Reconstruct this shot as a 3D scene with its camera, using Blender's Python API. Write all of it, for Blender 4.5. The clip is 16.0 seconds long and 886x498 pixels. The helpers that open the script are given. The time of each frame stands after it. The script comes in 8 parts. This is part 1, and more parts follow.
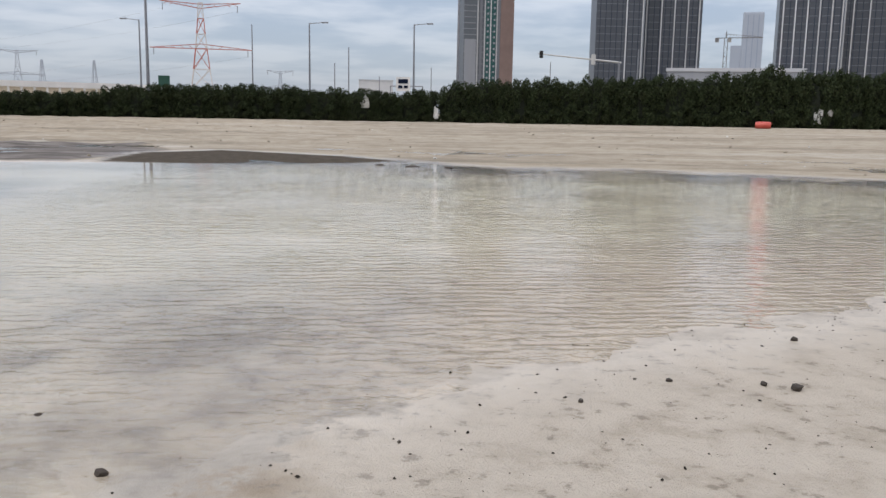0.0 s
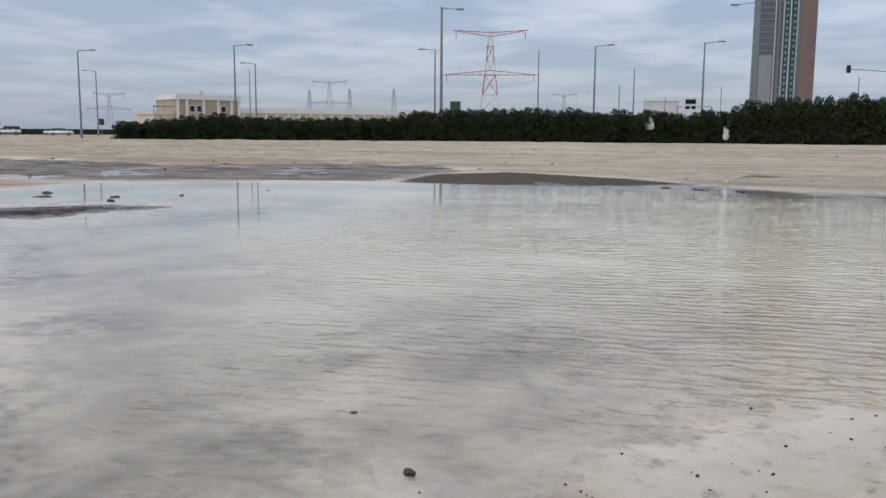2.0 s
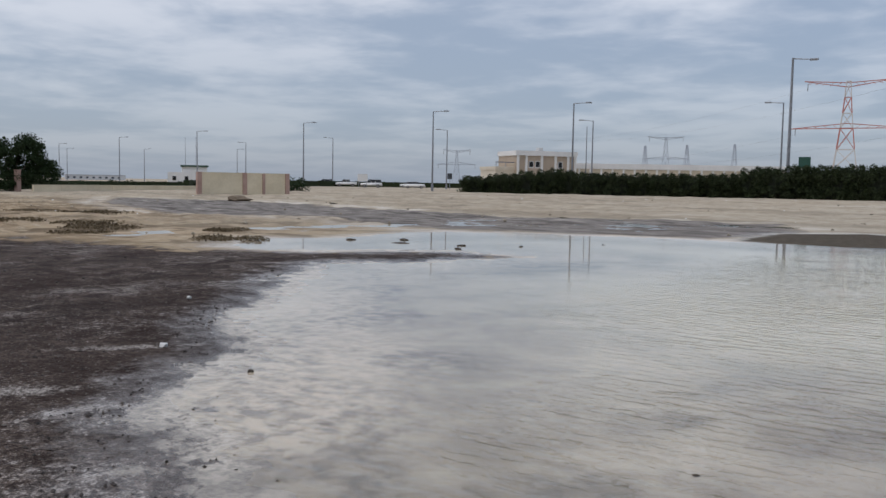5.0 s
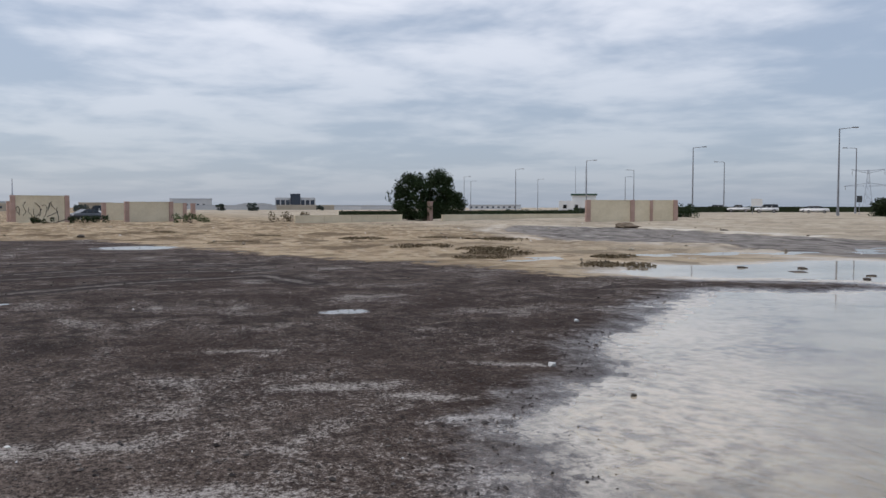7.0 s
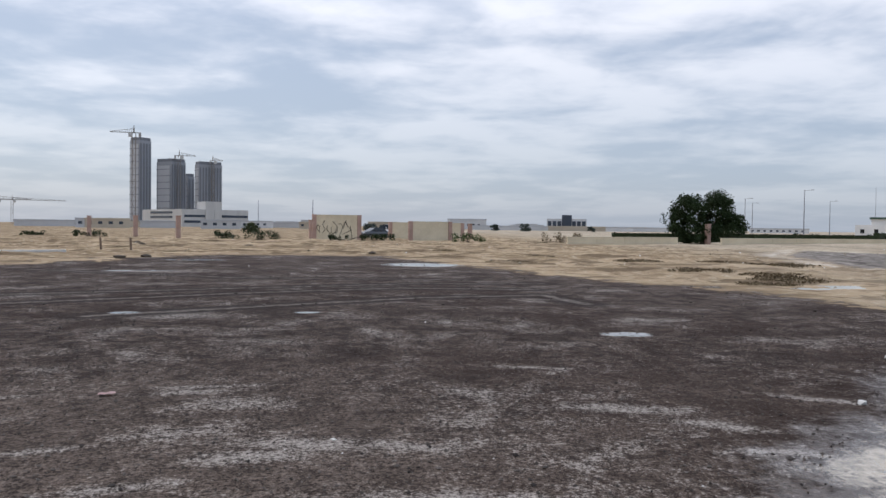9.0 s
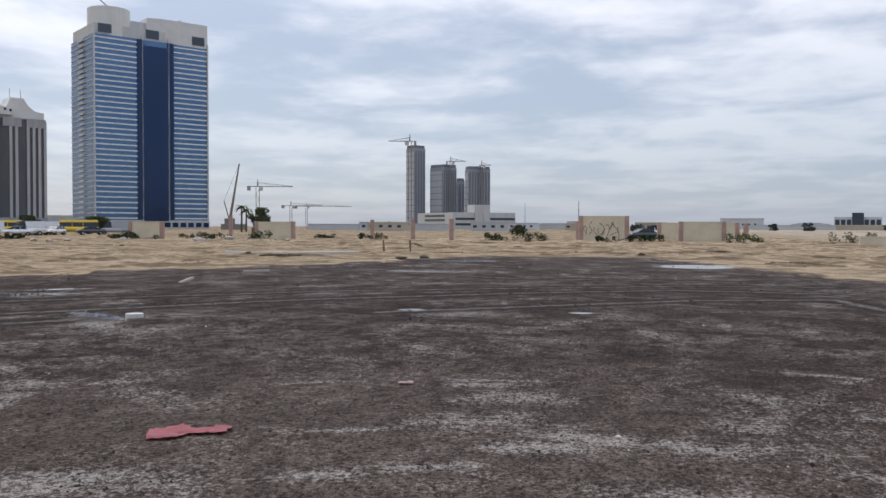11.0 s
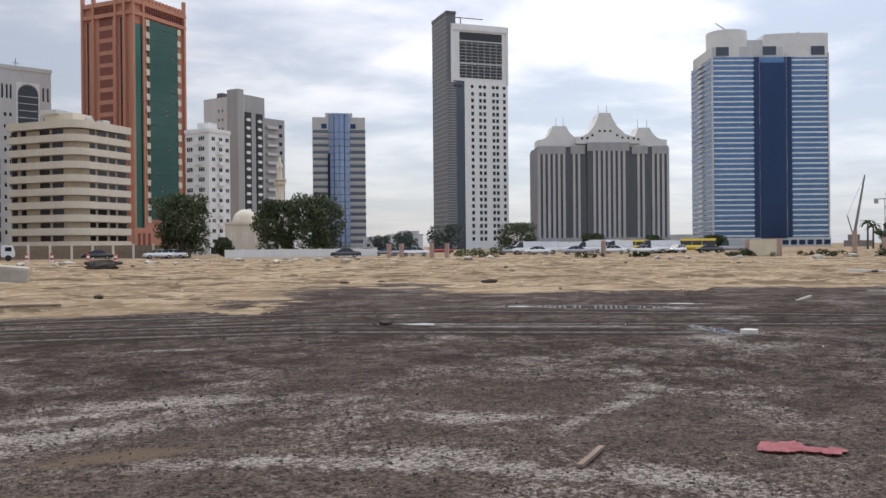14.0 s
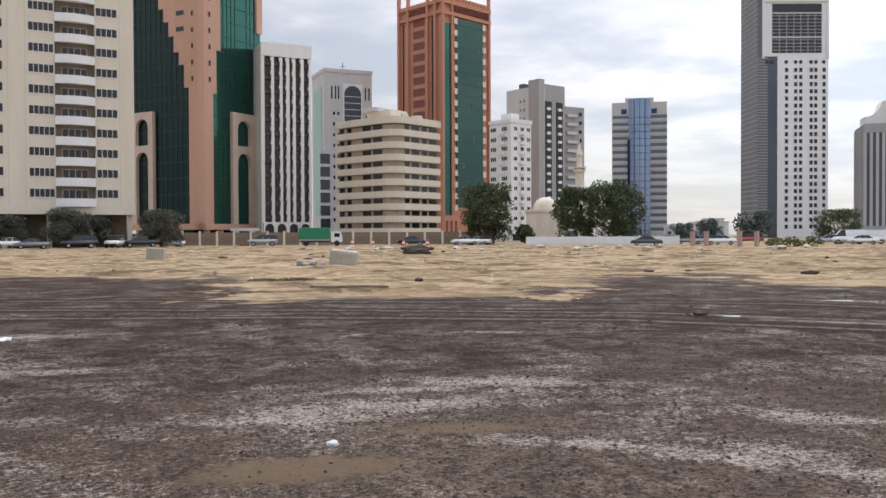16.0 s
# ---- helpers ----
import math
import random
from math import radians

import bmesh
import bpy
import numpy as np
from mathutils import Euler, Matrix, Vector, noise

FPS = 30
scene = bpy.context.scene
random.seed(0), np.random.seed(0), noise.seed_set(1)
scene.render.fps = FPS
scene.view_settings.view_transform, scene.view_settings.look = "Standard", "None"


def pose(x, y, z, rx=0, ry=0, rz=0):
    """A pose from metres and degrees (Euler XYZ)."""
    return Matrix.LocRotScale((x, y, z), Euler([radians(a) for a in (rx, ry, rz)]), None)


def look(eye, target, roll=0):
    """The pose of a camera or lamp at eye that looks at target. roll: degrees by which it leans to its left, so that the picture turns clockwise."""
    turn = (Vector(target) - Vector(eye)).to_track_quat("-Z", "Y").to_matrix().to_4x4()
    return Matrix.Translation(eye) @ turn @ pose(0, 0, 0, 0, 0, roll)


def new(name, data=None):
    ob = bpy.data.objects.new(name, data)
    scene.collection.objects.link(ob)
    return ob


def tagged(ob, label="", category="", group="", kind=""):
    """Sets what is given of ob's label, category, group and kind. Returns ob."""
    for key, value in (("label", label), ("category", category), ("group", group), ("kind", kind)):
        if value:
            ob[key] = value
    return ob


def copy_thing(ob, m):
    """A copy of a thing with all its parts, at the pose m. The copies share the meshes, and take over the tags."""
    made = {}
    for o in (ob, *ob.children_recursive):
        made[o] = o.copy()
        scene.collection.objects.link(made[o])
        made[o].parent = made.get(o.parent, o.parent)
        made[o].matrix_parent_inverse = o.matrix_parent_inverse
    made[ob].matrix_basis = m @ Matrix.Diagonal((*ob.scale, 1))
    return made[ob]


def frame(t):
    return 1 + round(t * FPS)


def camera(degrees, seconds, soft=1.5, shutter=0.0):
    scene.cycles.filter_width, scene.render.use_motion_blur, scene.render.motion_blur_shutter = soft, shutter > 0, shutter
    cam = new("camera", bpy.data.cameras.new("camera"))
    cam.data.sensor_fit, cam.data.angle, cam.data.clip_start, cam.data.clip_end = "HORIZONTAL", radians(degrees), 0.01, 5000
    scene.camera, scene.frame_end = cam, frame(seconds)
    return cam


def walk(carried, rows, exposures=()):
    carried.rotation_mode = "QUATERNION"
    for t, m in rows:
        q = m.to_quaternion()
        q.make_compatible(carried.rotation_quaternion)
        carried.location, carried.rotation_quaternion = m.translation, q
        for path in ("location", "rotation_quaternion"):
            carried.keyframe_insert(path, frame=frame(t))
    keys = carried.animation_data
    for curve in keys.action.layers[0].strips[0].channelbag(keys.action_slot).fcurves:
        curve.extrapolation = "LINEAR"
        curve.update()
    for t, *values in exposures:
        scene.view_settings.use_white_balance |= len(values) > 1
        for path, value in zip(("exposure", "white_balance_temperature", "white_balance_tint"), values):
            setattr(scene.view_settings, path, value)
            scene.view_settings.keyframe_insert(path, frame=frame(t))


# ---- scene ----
cam = camera(54.8, 16.0)
PATH = [
    (0.0, pose(-0.000, -0.000, 1.598, 80.96, -0.99, 0.00)),
    (0.5, pose(-0.036, -0.012, 1.600, 80.82, -1.19, 5.79)),
    (1.0, pose(-0.066, -0.028, 1.597, 80.57, -0.83, 11.51)),
    (1.5, pose(-0.094, -0.035, 1.602, 81.21, -0.34, 15.71)),
    (2.0, pose(-0.109, -0.049, 1.603, 82.21, -0.36, 18.55)),
    (2.5, pose(-0.107, -0.079, 1.603, 83.03, -0.85, 20.39)),
    (3.0, pose(-0.124, -0.098, 1.600, 83.45, -1.04, 22.11)),
    (5.5, pose(-0.164, -0.199, 1.602, 86.09, -0.87, 46.61)),
    (6.0, pose(-0.133, -0.199, 1.597, 86.47, -0.70, 52.89)),
    (6.5, pose(-0.064, -0.215, 1.599, 86.91, -0.47, 59.79)),
    (7.0, pose(-0.054, -0.247, 1.598, 87.21, -0.00, 66.02)),
    (7.5, pose(-0.071, -0.302, 1.600, 87.36, -0.01, 70.51)),
    (8.0, pose(-0.075, -0.374, 1.602, 87.92, -0.30, 74.85)),
    (8.5, pose(-0.042, -0.428, 1.597, 88.37, -0.58, 79.92)),
    (11.0, pose(0.265, -0.618, 1.605, 88.49, -0.15, 101.66)),
    (11.5, pose(0.279, -0.586, 1.605, 88.75, 0.06, 109.88)),
    (12.0, pose(0.283, -0.544, 1.606, 88.83, 0.52, 116.71)),
    (12.5, pose(0.291, -0.518, 1.605, 89.15, 0.59, 122.61)),
    (13.0, pose(0.306, -0.497, 1.601, 89.31, 0.76, 128.51)),
    (13.5, pose(0.354, -0.475, 1.594, 89.67, 0.89, 134.75)),
    (14.0, pose(0.429, -0.467, 1.592, 89.82, 0.54, 141.36)),
    (14.5, pose(0.491, -0.426, 1.588, 89.40, 0.49, 146.16)),
    (15.0, pose(0.559, -0.452, 1.596, 89.15, 0.32, 151.13)),
    (15.5, pose(0.656, -0.487, 1.606, 89.30, 0.36, 156.08)),
    (16.0, pose(0.731, -0.499, 1.601, 89.10, 0.22, 161.13)),
]
# the clip's camera opens up and warms as it turns back to the city
LIGHT = [(0.0, 0.14, 6800, 15), (1.5, 0.04, 6600, 14), (3.0, -0.12, 6550, 14), (5.5, -0.2, 6550, 13.5), (8.5, 0.14, 6600, 14), (11.0, 0.12, 6650, 14.5), (12.5, 0.12, 6650, 14.5), (14.0, 0.36, 6950, 15), (16.0, 0.6, 7200, 16)]
walk(cam, PATH, LIGHT)

# ---- world and sun ----
SUN_AZ, SUN_EL = radians(205), radians(50)
world = bpy.data.worlds.new("overcast_sky")
scene.world = world
world.use_nodes = True
wn, wl = world.node_tree.nodes, world.node_tree.links
wn.clear()
w_out = wn.new("ShaderNodeOutputWorld")
w_bg = wn.new("ShaderNodeBackground")
w_sky = wn.new("ShaderNodeTexSky")
w_sky.sky_type, w_sky.sun_disc = "NISHITA", False
w_sky.sun_elevation, w_sky.sun_rotation = SUN_EL, SUN_AZ
w_co = wn.new("ShaderNodeTexCoord")
w_sep = wn.new("ShaderNodeSeparateXYZ")
wl.new(w_co.outputs["Generated"], w_sep.inputs[0])


def wmath(op, a, b=None, c=None, clamp=False):
    n = wn.new("ShaderNodeMath")
    n.operation, n.use_clamp = op, clamp
    for k, v in enumerate((a, b, c)):
        if v is None:
            continue
        if isinstance(v, (int, float)):
            n.inputs[k].default_value = v
        else:
            wl.new(v, n.inputs[k])
    return n.outputs[0]


def wnoise(vec, scale, detail, rough, distort=0.0):
    n = wn.new("ShaderNodeTexNoise")
    n.inputs["Scale"].default_value, n.inputs["Detail"].default_value = scale, detail
    n.inputs["Roughness"].default_value, n.inputs["Distortion"].default_value = rough, distort
    wl.new(vec, n.inputs["Vector"])
    return n.outputs["Fac"]


def wmix(fac, a, b):
    n = wn.new("ShaderNodeMix")
    n.data_type = "RGBA"
    wl.new(fac, n.inputs["Factor"])
    for s, v in ((6, a), (7, b)):
        if isinstance(v, tuple):
            n.inputs[s].default_value = (*v, 1)
        else:
            wl.new(v, n.inputs[s])
    return n.outputs[2]


# the cloud deck is a flat layer overhead: directions meet it at xy / z
w_z = wmath("MAXIMUM", w_sep.outputs[2], 0.0)
w_zz = wmath("ADD", w_z, 0.09)
w_px = wmath("DIVIDE", w_sep.outputs[0], w_zz)
w_py = wmath("DIVIDE", w_sep.outputs[1], w_zz)
w_vec = wn.new("ShaderNodeCombineXYZ")
wl.new(w_px, w_vec.inputs[0]), wl.new(w_py, w_vec.inputs[1])
c_big = wnoise(w_vec.outputs[0], 0.42, 2.0, 0.5, 0.2)
c_mid = wnoise(w_vec.outputs[0], 1.25, 5.0, 0.5, 0.25)
c_fine = wnoise(w_vec.outputs[0], 3.6, 4.0, 0.55, 0.3)
c_sum = wmath("ADD", wmath("ADD", wmath("MULTIPLY", c_big, 0.42), wmath("MULTIPLY", c_mid, 0.55)), wmath("MULTIPLY", c_fine, 0.15))
c_cov = wn.new("ShaderNodeMapRange")
c_cov.interpolation_type = "SMOOTHSTEP"
wl.new(c_sum, c_cov.inputs["Value"])
c_cov.inputs["From Min"].default_value, c_cov.inputs["From Max"].default_value = 0.47, 0.66
# thinner, brighter cloud towards the sun and overhead
s_dir = (math.cos(radians(222)), math.sin(radians(222)), 0)
w_dot = wmath("ADD", wmath("MULTIPLY", w_sep.outputs[0], s_dir[0]), wmath("MULTIPLY", w_sep.outputs[1], s_dir[1]))
w_glow = wmath("MULTIPLY_ADD", w_dot, 0.5, 0.5, True)
w_up = wmath("POWER", w_z, 0.6)
lo = wmix(w_glow, (0.22, 0.28, 0.37), (0.275, 0.325, 0.395))
hi = wmix(w_glow, (0.52, 0.56, 0.615), (0.625, 0.64, 0.665))
hz = wmix(w_glow, (0.26, 0.335, 0.45), (0.345, 0.425, 0.535))
deck = wmix(c_cov.outputs[0], lo, hi)
w_hzf = wmath("SUBTRACT", 1.0, wmath("MULTIPLY", w_z, 4.6), None, True)
deck = wmix(wmath("MULTIPLY", w_hzf, 0.88), deck, hz)
w_add = wn.new("ShaderNodeMix")
w_add.data_type, w_add.blend_type = "RGBA", "ADD"
w_skys = wn.new("ShaderNodeVectorMath")
w_skys.operation = "SCALE"
w_skys.inputs["Scale"].default_value = 0.06
wl.new(w_sky.outputs[0], w_skys.inputs[0])
w_add.inputs["Factor"].default_value = 0.5
wl.new(deck, w_add.inputs[6]), wl.new(w_skys.outputs[0], w_add.inputs[7])
wl.new(w_add.outputs[2], w_bg.inputs["Color"])
w_bg.inputs["Strength"].default_value = 1.0
# an overcast sky is brighter overhead than at the horizon
w_zen = wn.new("ShaderNodeVectorMath")
w_zen.operation = "SCALE"
wl.new(w_add.outputs[2], w_zen.inputs[0])
# the deck is thicker to the south-east
w_se = wn.new("ShaderNodeMapRange")
w_se.interpolation_type = "SMOOTHSTEP"
wl.new(wmath("ADD", wmath("MULTIPLY", w_sep.outputs[0], math.cos(radians(300))), wmath("MULTIPLY", w_sep.outputs[1], math.sin(radians(300)))), w_se.inputs["Value"])
for w_k, w_v in (("From Min", 0.1), ("From Max", 0.85), ("To Min", 1.0), ("To Max", 0.66)):
    w_se.inputs[w_k].default_value = w_v
wl.new(wmath("MULTIPLY", wmath("MULTIPLY_ADD", w_z, 1.5, 0.85), w_se.outputs[0]), w_zen.inputs["Scale"])
wl.new(w_zen.outputs[0], w_bg.inputs["Color"])
wl.new(w_bg.outputs[0], w_out.inputs[0])

sun = new("sun", bpy.data.lights.new("sun", "SUN"))
sun.data.energy, sun.data.angle, sun.data.color = 1.1, radians(50), (1.0, 0.97, 0.92)
sun.matrix_world = look((-25, -55, 120), (0, 0, 0))

# ---- materials ----
def nodes_of(name):
    m = bpy.data.materials.new(name)
    m.use_nodes = True
    nt = m.node_tree
    return m, nt.nodes, nt.links, nt.nodes["Principled BSDF"]


def link_or_set(links, v, sock):
    if hasattr(v, "is_linked"):
        links.new(v, sock)
    else:
        sock.default_value = v


class Net:
    """Small helper that chains shader nodes."""

    def __init__(self, nodes, links):
        self.n, self.l = nodes, links

    def math(self, op, a, b=0.0, c=0.0, clamp=False):
        n = self.n.new("ShaderNodeMath")
        n.operation, n.use_clamp = op, clamp
        for k, v in enumerate((a, b, c)):
            link_or_set(self.l, v, n.inputs[k])
        return n.outputs[0]

    def noise(self, vec, scale, detail=4.0, rough=0.55, distort=0.0):
        n = self.n.new("ShaderNodeTexNoise")
        n.inputs["Scale"].default_value, n.inputs["Detail"].default_value = scale, detail
        n.inputs["Roughness"].default_value, n.inputs["Distortion"].default_value = rough, distort
        self.l.new(vec, n.inputs["Vector"])
        return n.outputs["Fac"]

    def ramp(self, v, a, b, c=0.0, d=1.0):
        n = self.n.new("ShaderNodeMapRange")
        n.interpolation_type = "SMOOTHSTEP"
        self.l.new(v, n.inputs["Value"])
        for k, q in zip(("From Min", "From Max", "To Min", "To Max"), (a, b, c, d)):
            n.inputs[k].default_value = q
        return n.outputs[0]

    def mix(self, f, a, b):
        n = self.n.new("ShaderNodeMix")
        n.data_type = "RGBA"
        link_or_set(self.l, f, n.inputs["Factor"])
        for s, v in ((6, a), (7, b)):
            link_or_set(self.l, (*v, 1) if isinstance(v, tuple) else v, n.inputs[s])
        return n.outputs[2]

    def attr(self, name):
        n = self.n.new("ShaderNodeAttribute")
        n.attribute_name = name
        return n.outputs["Fac"]

    def coord(self, kind="Object"):
        return self.n.new("ShaderNodeTexCoord").outputs[kind]

    def bump(self, h, strength, dist):
        n = self.n.new("ShaderNodeBump")
        n.inputs["Strength"].default_value, n.inputs["Distance"].default_value = strength, dist
        self.l.new(h, n.inputs["Height"])
        return n.outputs[0]


def surface(name, a, b, scale=1.0, rough=0.7, metal=0.0, bump=0.15, dist=0.02, streak=False, vary=0.0):
    """A worn surface: two tones at a coarse and a fine scale, with a little relief."""
    m, n, l, p = nodes_of(name)
    k = Net(n, l)
    co = k.coord()
    if streak:
        mp = n.new("ShaderNodeMapping")
        mp.inputs["Scale"].default_value = (1, 1, 0.12)
        l.new(co, mp.inputs[0])
        co = mp.outputs[0]
    big, fine = k.noise(co, scale, 4), k.noise(co, scale * 9, 3)
    f = k.math("ADD", k.math("MULTIPLY", big, 0.65), k.math("MULTIPLY", fine, 0.35))
    f = k.ramp(f, 0.3, 0.7)
    col = k.mix(f, a, b)
    if vary:
        oi = n.new("ShaderNodeObjectInfo")
        hs = n.new("ShaderNodeHueSaturation")
        l.new(k.math("MULTIPLY_ADD", oi.outputs["Random"], vary, 1 - vary / 2), hs.inputs["Value"])
        l.new(col, hs.inputs["Color"])
        col = hs.outputs[0]
    l.new(col, p.inputs["Base Color"])
    l.new(k.ramp(fine, 0.2, 0.8, max(rough - 0.08, 0.02), min(rough + 0.08, 1)), p.inputs["Roughness"])
    p.inputs["Metallic"].default_value = metal
    if bump:
        l.new(k.bump(fine, bump, dist), p.inputs["Normal"])
    return m


def glazing(name, c, rough=0.08, vary=0.25, mirror=0.0):
    """Tinted, mirroring facade glass; every pane differs a little."""
    m, n, l, p = nodes_of(name)
    k = Net(n, l)
    oi = n.new("ShaderNodeObjectInfo")
    big = k.noise(k.coord(), 0.15, 3)
    v = k.math("ADD", k.math("MULTIPLY", oi.outputs["Random"], vary), k.math("MULTIPLY", big, 0.4))
    l.new(k.mix(v, tuple(q * 0.7 for q in c), tuple(min(q * 1.5, 1) for q in c)), p.inputs["Base Color"])
    p.inputs["Roughness"].default_value = rough
    p.inputs["IOR"].default_value = 1.5
    p.inputs["Metallic"].default_value = mirror
    l.new(k.bump(k.noise(k.coord(), 0.5, 2), 0.05, 0.05), p.inputs["Normal"])
    return m


CREAM = surface("cream_render", (0.60, 0.53, 0.42), (0.68, 0.61, 0.50), 0.4, 0.8, streak=True)
BEIGE = surface("beige_render", (0.50, 0.43, 0.32), (0.60, 0.52, 0.40), 0.4, 0.8, streak=True)
WHITE = surface("white_paint", (0.66, 0.66, 0.64), (0.76, 0.75, 0.73), 0.4, 0.7, streak=True)
PALE = surface("pale_concrete", (0.46, 0.46, 0.45), (0.55, 0.55, 0.53), 0.4, 0.75, streak=True)
GREY = surface("grey_concrete", (0.29, 0.285, 0.285), (0.36, 0.355, 0.35), 0.4, 0.75, streak=True)
DARKGREY = surface("dark_cladding", (0.07, 0.072, 0.08), (0.10, 0.10, 0.11), 0.5, 0.5, streak=True)
ORANGE = surface("terracotta_render", (0.44, 0.19, 0.12), (0.52, 0.24, 0.16), 0.3, 0.75, streak=True)
PINK = surface("salmon_render", (0.50, 0.29, 0.20), (0.57, 0.34, 0.25), 0.3, 0.75, streak=True)
ROSE = surface("rose_pier_paint", (0.36, 0.235, 0.19), (0.46, 0.32, 0.27), 1.2, 0.85)
STEEL = surface("galvanised_steel", (0.22, 0.23, 0.25), (0.30, 0.31, 0.33), 2, 0.5, 0.6, bump=0)
CRANE = surface("weathered_crane_steel", (0.16, 0.145, 0.13), (0.24, 0.215, 0.19), 1, 0.6, bump=0)
PYLON_RED = surface("faded_red_paint", (0.40, 0.10, 0.07), (0.48, 0.16, 0.11), 1, 0.6, bump=0)
PYLON_WHITE = surface("faded_white_paint", (0.52, 0.48, 0.46), (0.62, 0.58, 0.55), 1, 0.6, bump=0)
# Paler, bluer steel and wall: distance haze is painted into both colours.
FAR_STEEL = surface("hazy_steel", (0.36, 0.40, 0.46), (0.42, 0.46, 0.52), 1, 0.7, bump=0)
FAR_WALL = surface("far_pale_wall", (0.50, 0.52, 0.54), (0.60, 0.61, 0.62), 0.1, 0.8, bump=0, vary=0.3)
G_BLUE = glazing("blue_glass", (0.11, 0.19, 0.31), mirror=0.85)
# Bow glass of the stone tower, lightened so its colour holds haze.
G_SKY = glazing("pale_blue_glass", (0.24, 0.29, 0.39), mirror=0.85)
G_NAVY = glazing("navy_glass", (0.03, 0.05, 0.105), 0.12, mirror=0.8)
G_TEAL = glazing("teal_glass", (0.03, 0.13, 0.105), 0.12, mirror=0.8)
G_DGREEN = glazing("dark_green_glass", (0.010, 0.026, 0.023), 0.12, mirror=0.7)
G_GREY = glazing("grey_glass", (0.03, 0.036, 0.045), 0.12)
G_SLATE = glazing("slate_glass", (0.045, 0.06, 0.085), 0.12)
G_DARK = glazing("dark_window", (0.012, 0.012, 0.014), 0.15)
G_BROWN = glazing("brown_glass", (0.03, 0.018, 0.015), 0.15)
BLACK = surface("black_rubber", (0.012, 0.012, 0.013), (0.022, 0.022, 0.022), 4, 0.8)

# ---- building helpers ----
def add_box(bm, x0, x1, y0, y1, z0, z1, mat=0, bevel=0.0):
    v = [bm.verts.new(c) for c in ((x0, y0, z0), (x1, y0, z0), (x1, y1, z0), (x0, y1, z0), (x0, y0, z1), (x1, y0, z1), (x1, y1, z1), (x0, y1, z1))]
    fs = [bm.faces.new([v[i] for i in q]) for q in ((3, 2, 1, 0), (4, 5, 6, 7), (0, 1, 5, 4), (1, 2, 6, 5), (2, 3, 7, 6), (3, 0, 4, 7))]
    for f in fs:
        f.material_index = mat
    if bevel:
        es = list({e for f in fs for e in f.edges})
        bmesh.ops.bevel(bm, geom=es, offset=bevel, segments=2, affect="EDGES", profile=0.6)
    return bm


def add_prism(bm, pts, z0, z1, mat=0):
    """A vertical prism over a plan outline that runs anticlockwise."""
    lo = [bm.verts.new((x, y, z0)) for x, y in pts]
    hi = [bm.verts.new((x, y, z1)) for x, y in pts]
    n = len(pts)
    fs = [bm.faces.new(list(reversed(lo))), bm.faces.new(hi)]
    fs += [bm.faces.new((lo[i], lo[(i + 1) % n], hi[(i + 1) % n], hi[i])) for i in range(n)]
    for f in fs:
        f.material_index = mat
    return bm


def add_tube(bm, a, b, r0, r1, seg=8, mat=0):
    """A tapered round bar from a to b."""
    a, b = Vector(a), Vector(b)
    d = (b - a).normalized()
    s = d.orthogonal().normalized()
    t = d.cross(s)
    rings = []
    for c, r in ((a, r0), (b, r1)):
        rings.append([bm.verts.new(c + s * (r * math.cos(q)) + t * (r * math.sin(q))) for q in (2 * math.pi * i / seg for i in range(seg))])
    fs = [bm.faces.new((rings[0][i], rings[0][(i + 1) % seg], rings[1][(i + 1) % seg], rings[1][i])) for i in range(seg)]
    fs += [bm.faces.new(list(reversed(rings[0]))), bm.faces.new(rings[1])]
    for f in fs:
        f.material_index = mat
    return bm


def B(*boxes, bevel=0.0):
    bm = bmesh.new()
    for b in boxes:
        add_box(bm, *b, bevel=bevel)
    return bm


def mesh_of(name, bm, *mats):
    me = bpy.data.meshes.new(name)
    bm.normal_update()
    bm.to_mesh(me)
    bm.free()
    for m in mats:
        me.materials.append(m)
    return me


def part(name, bm, material, parent, label=""):
    """Links a bmesh (or a mesh that is shared) as one mesh object under a thing or a part."""
    me = bm if isinstance(bm, bpy.types.Mesh) else mesh_of(name, bm, *(material if isinstance(material, tuple) else (material,)))
    ob = new(name, me)
    ob.parent = parent
    return tagged(ob, label)


def repeat(name, bm, material, parent, places, label=""):
    """Parts that share one mesh, set at places in the parent's frame: (x, y, z) or (x, y, z, turn)."""
    me = mesh_of(name, bm, *(material if isinstance(material, tuple) else (material,)))
    made = []
    for p in places:
        ob = part(name, me, None, parent, label)
        ob.location = p[:3]
        if len(p) > 3:
            ob.rotation_euler = (0, 0, radians(p[3]))
        made.append(ob)
    return made


def thing(name, m, label, category, group="", kind=""):
    ob = new(name)
    ob.empty_display_size = 0.3
    ob.matrix_world = m
    return tagged(ob, label, category, group, kind)


def solo(name, bm, material, m, label, category, group="", kind=""):
    ob = new(name, mesh_of(name, bm, *(material if isinstance(material, tuple) else (material,))))
    ob.matrix_world = m
    return tagged(ob, label, category, group, kind)


def smooth(ob, angle=40):
    ob.data.shade_auto_smooth(angle=radians(angle)) if hasattr(ob.data, "shade_auto_smooth") else ob.data.shade_smooth()
    return ob

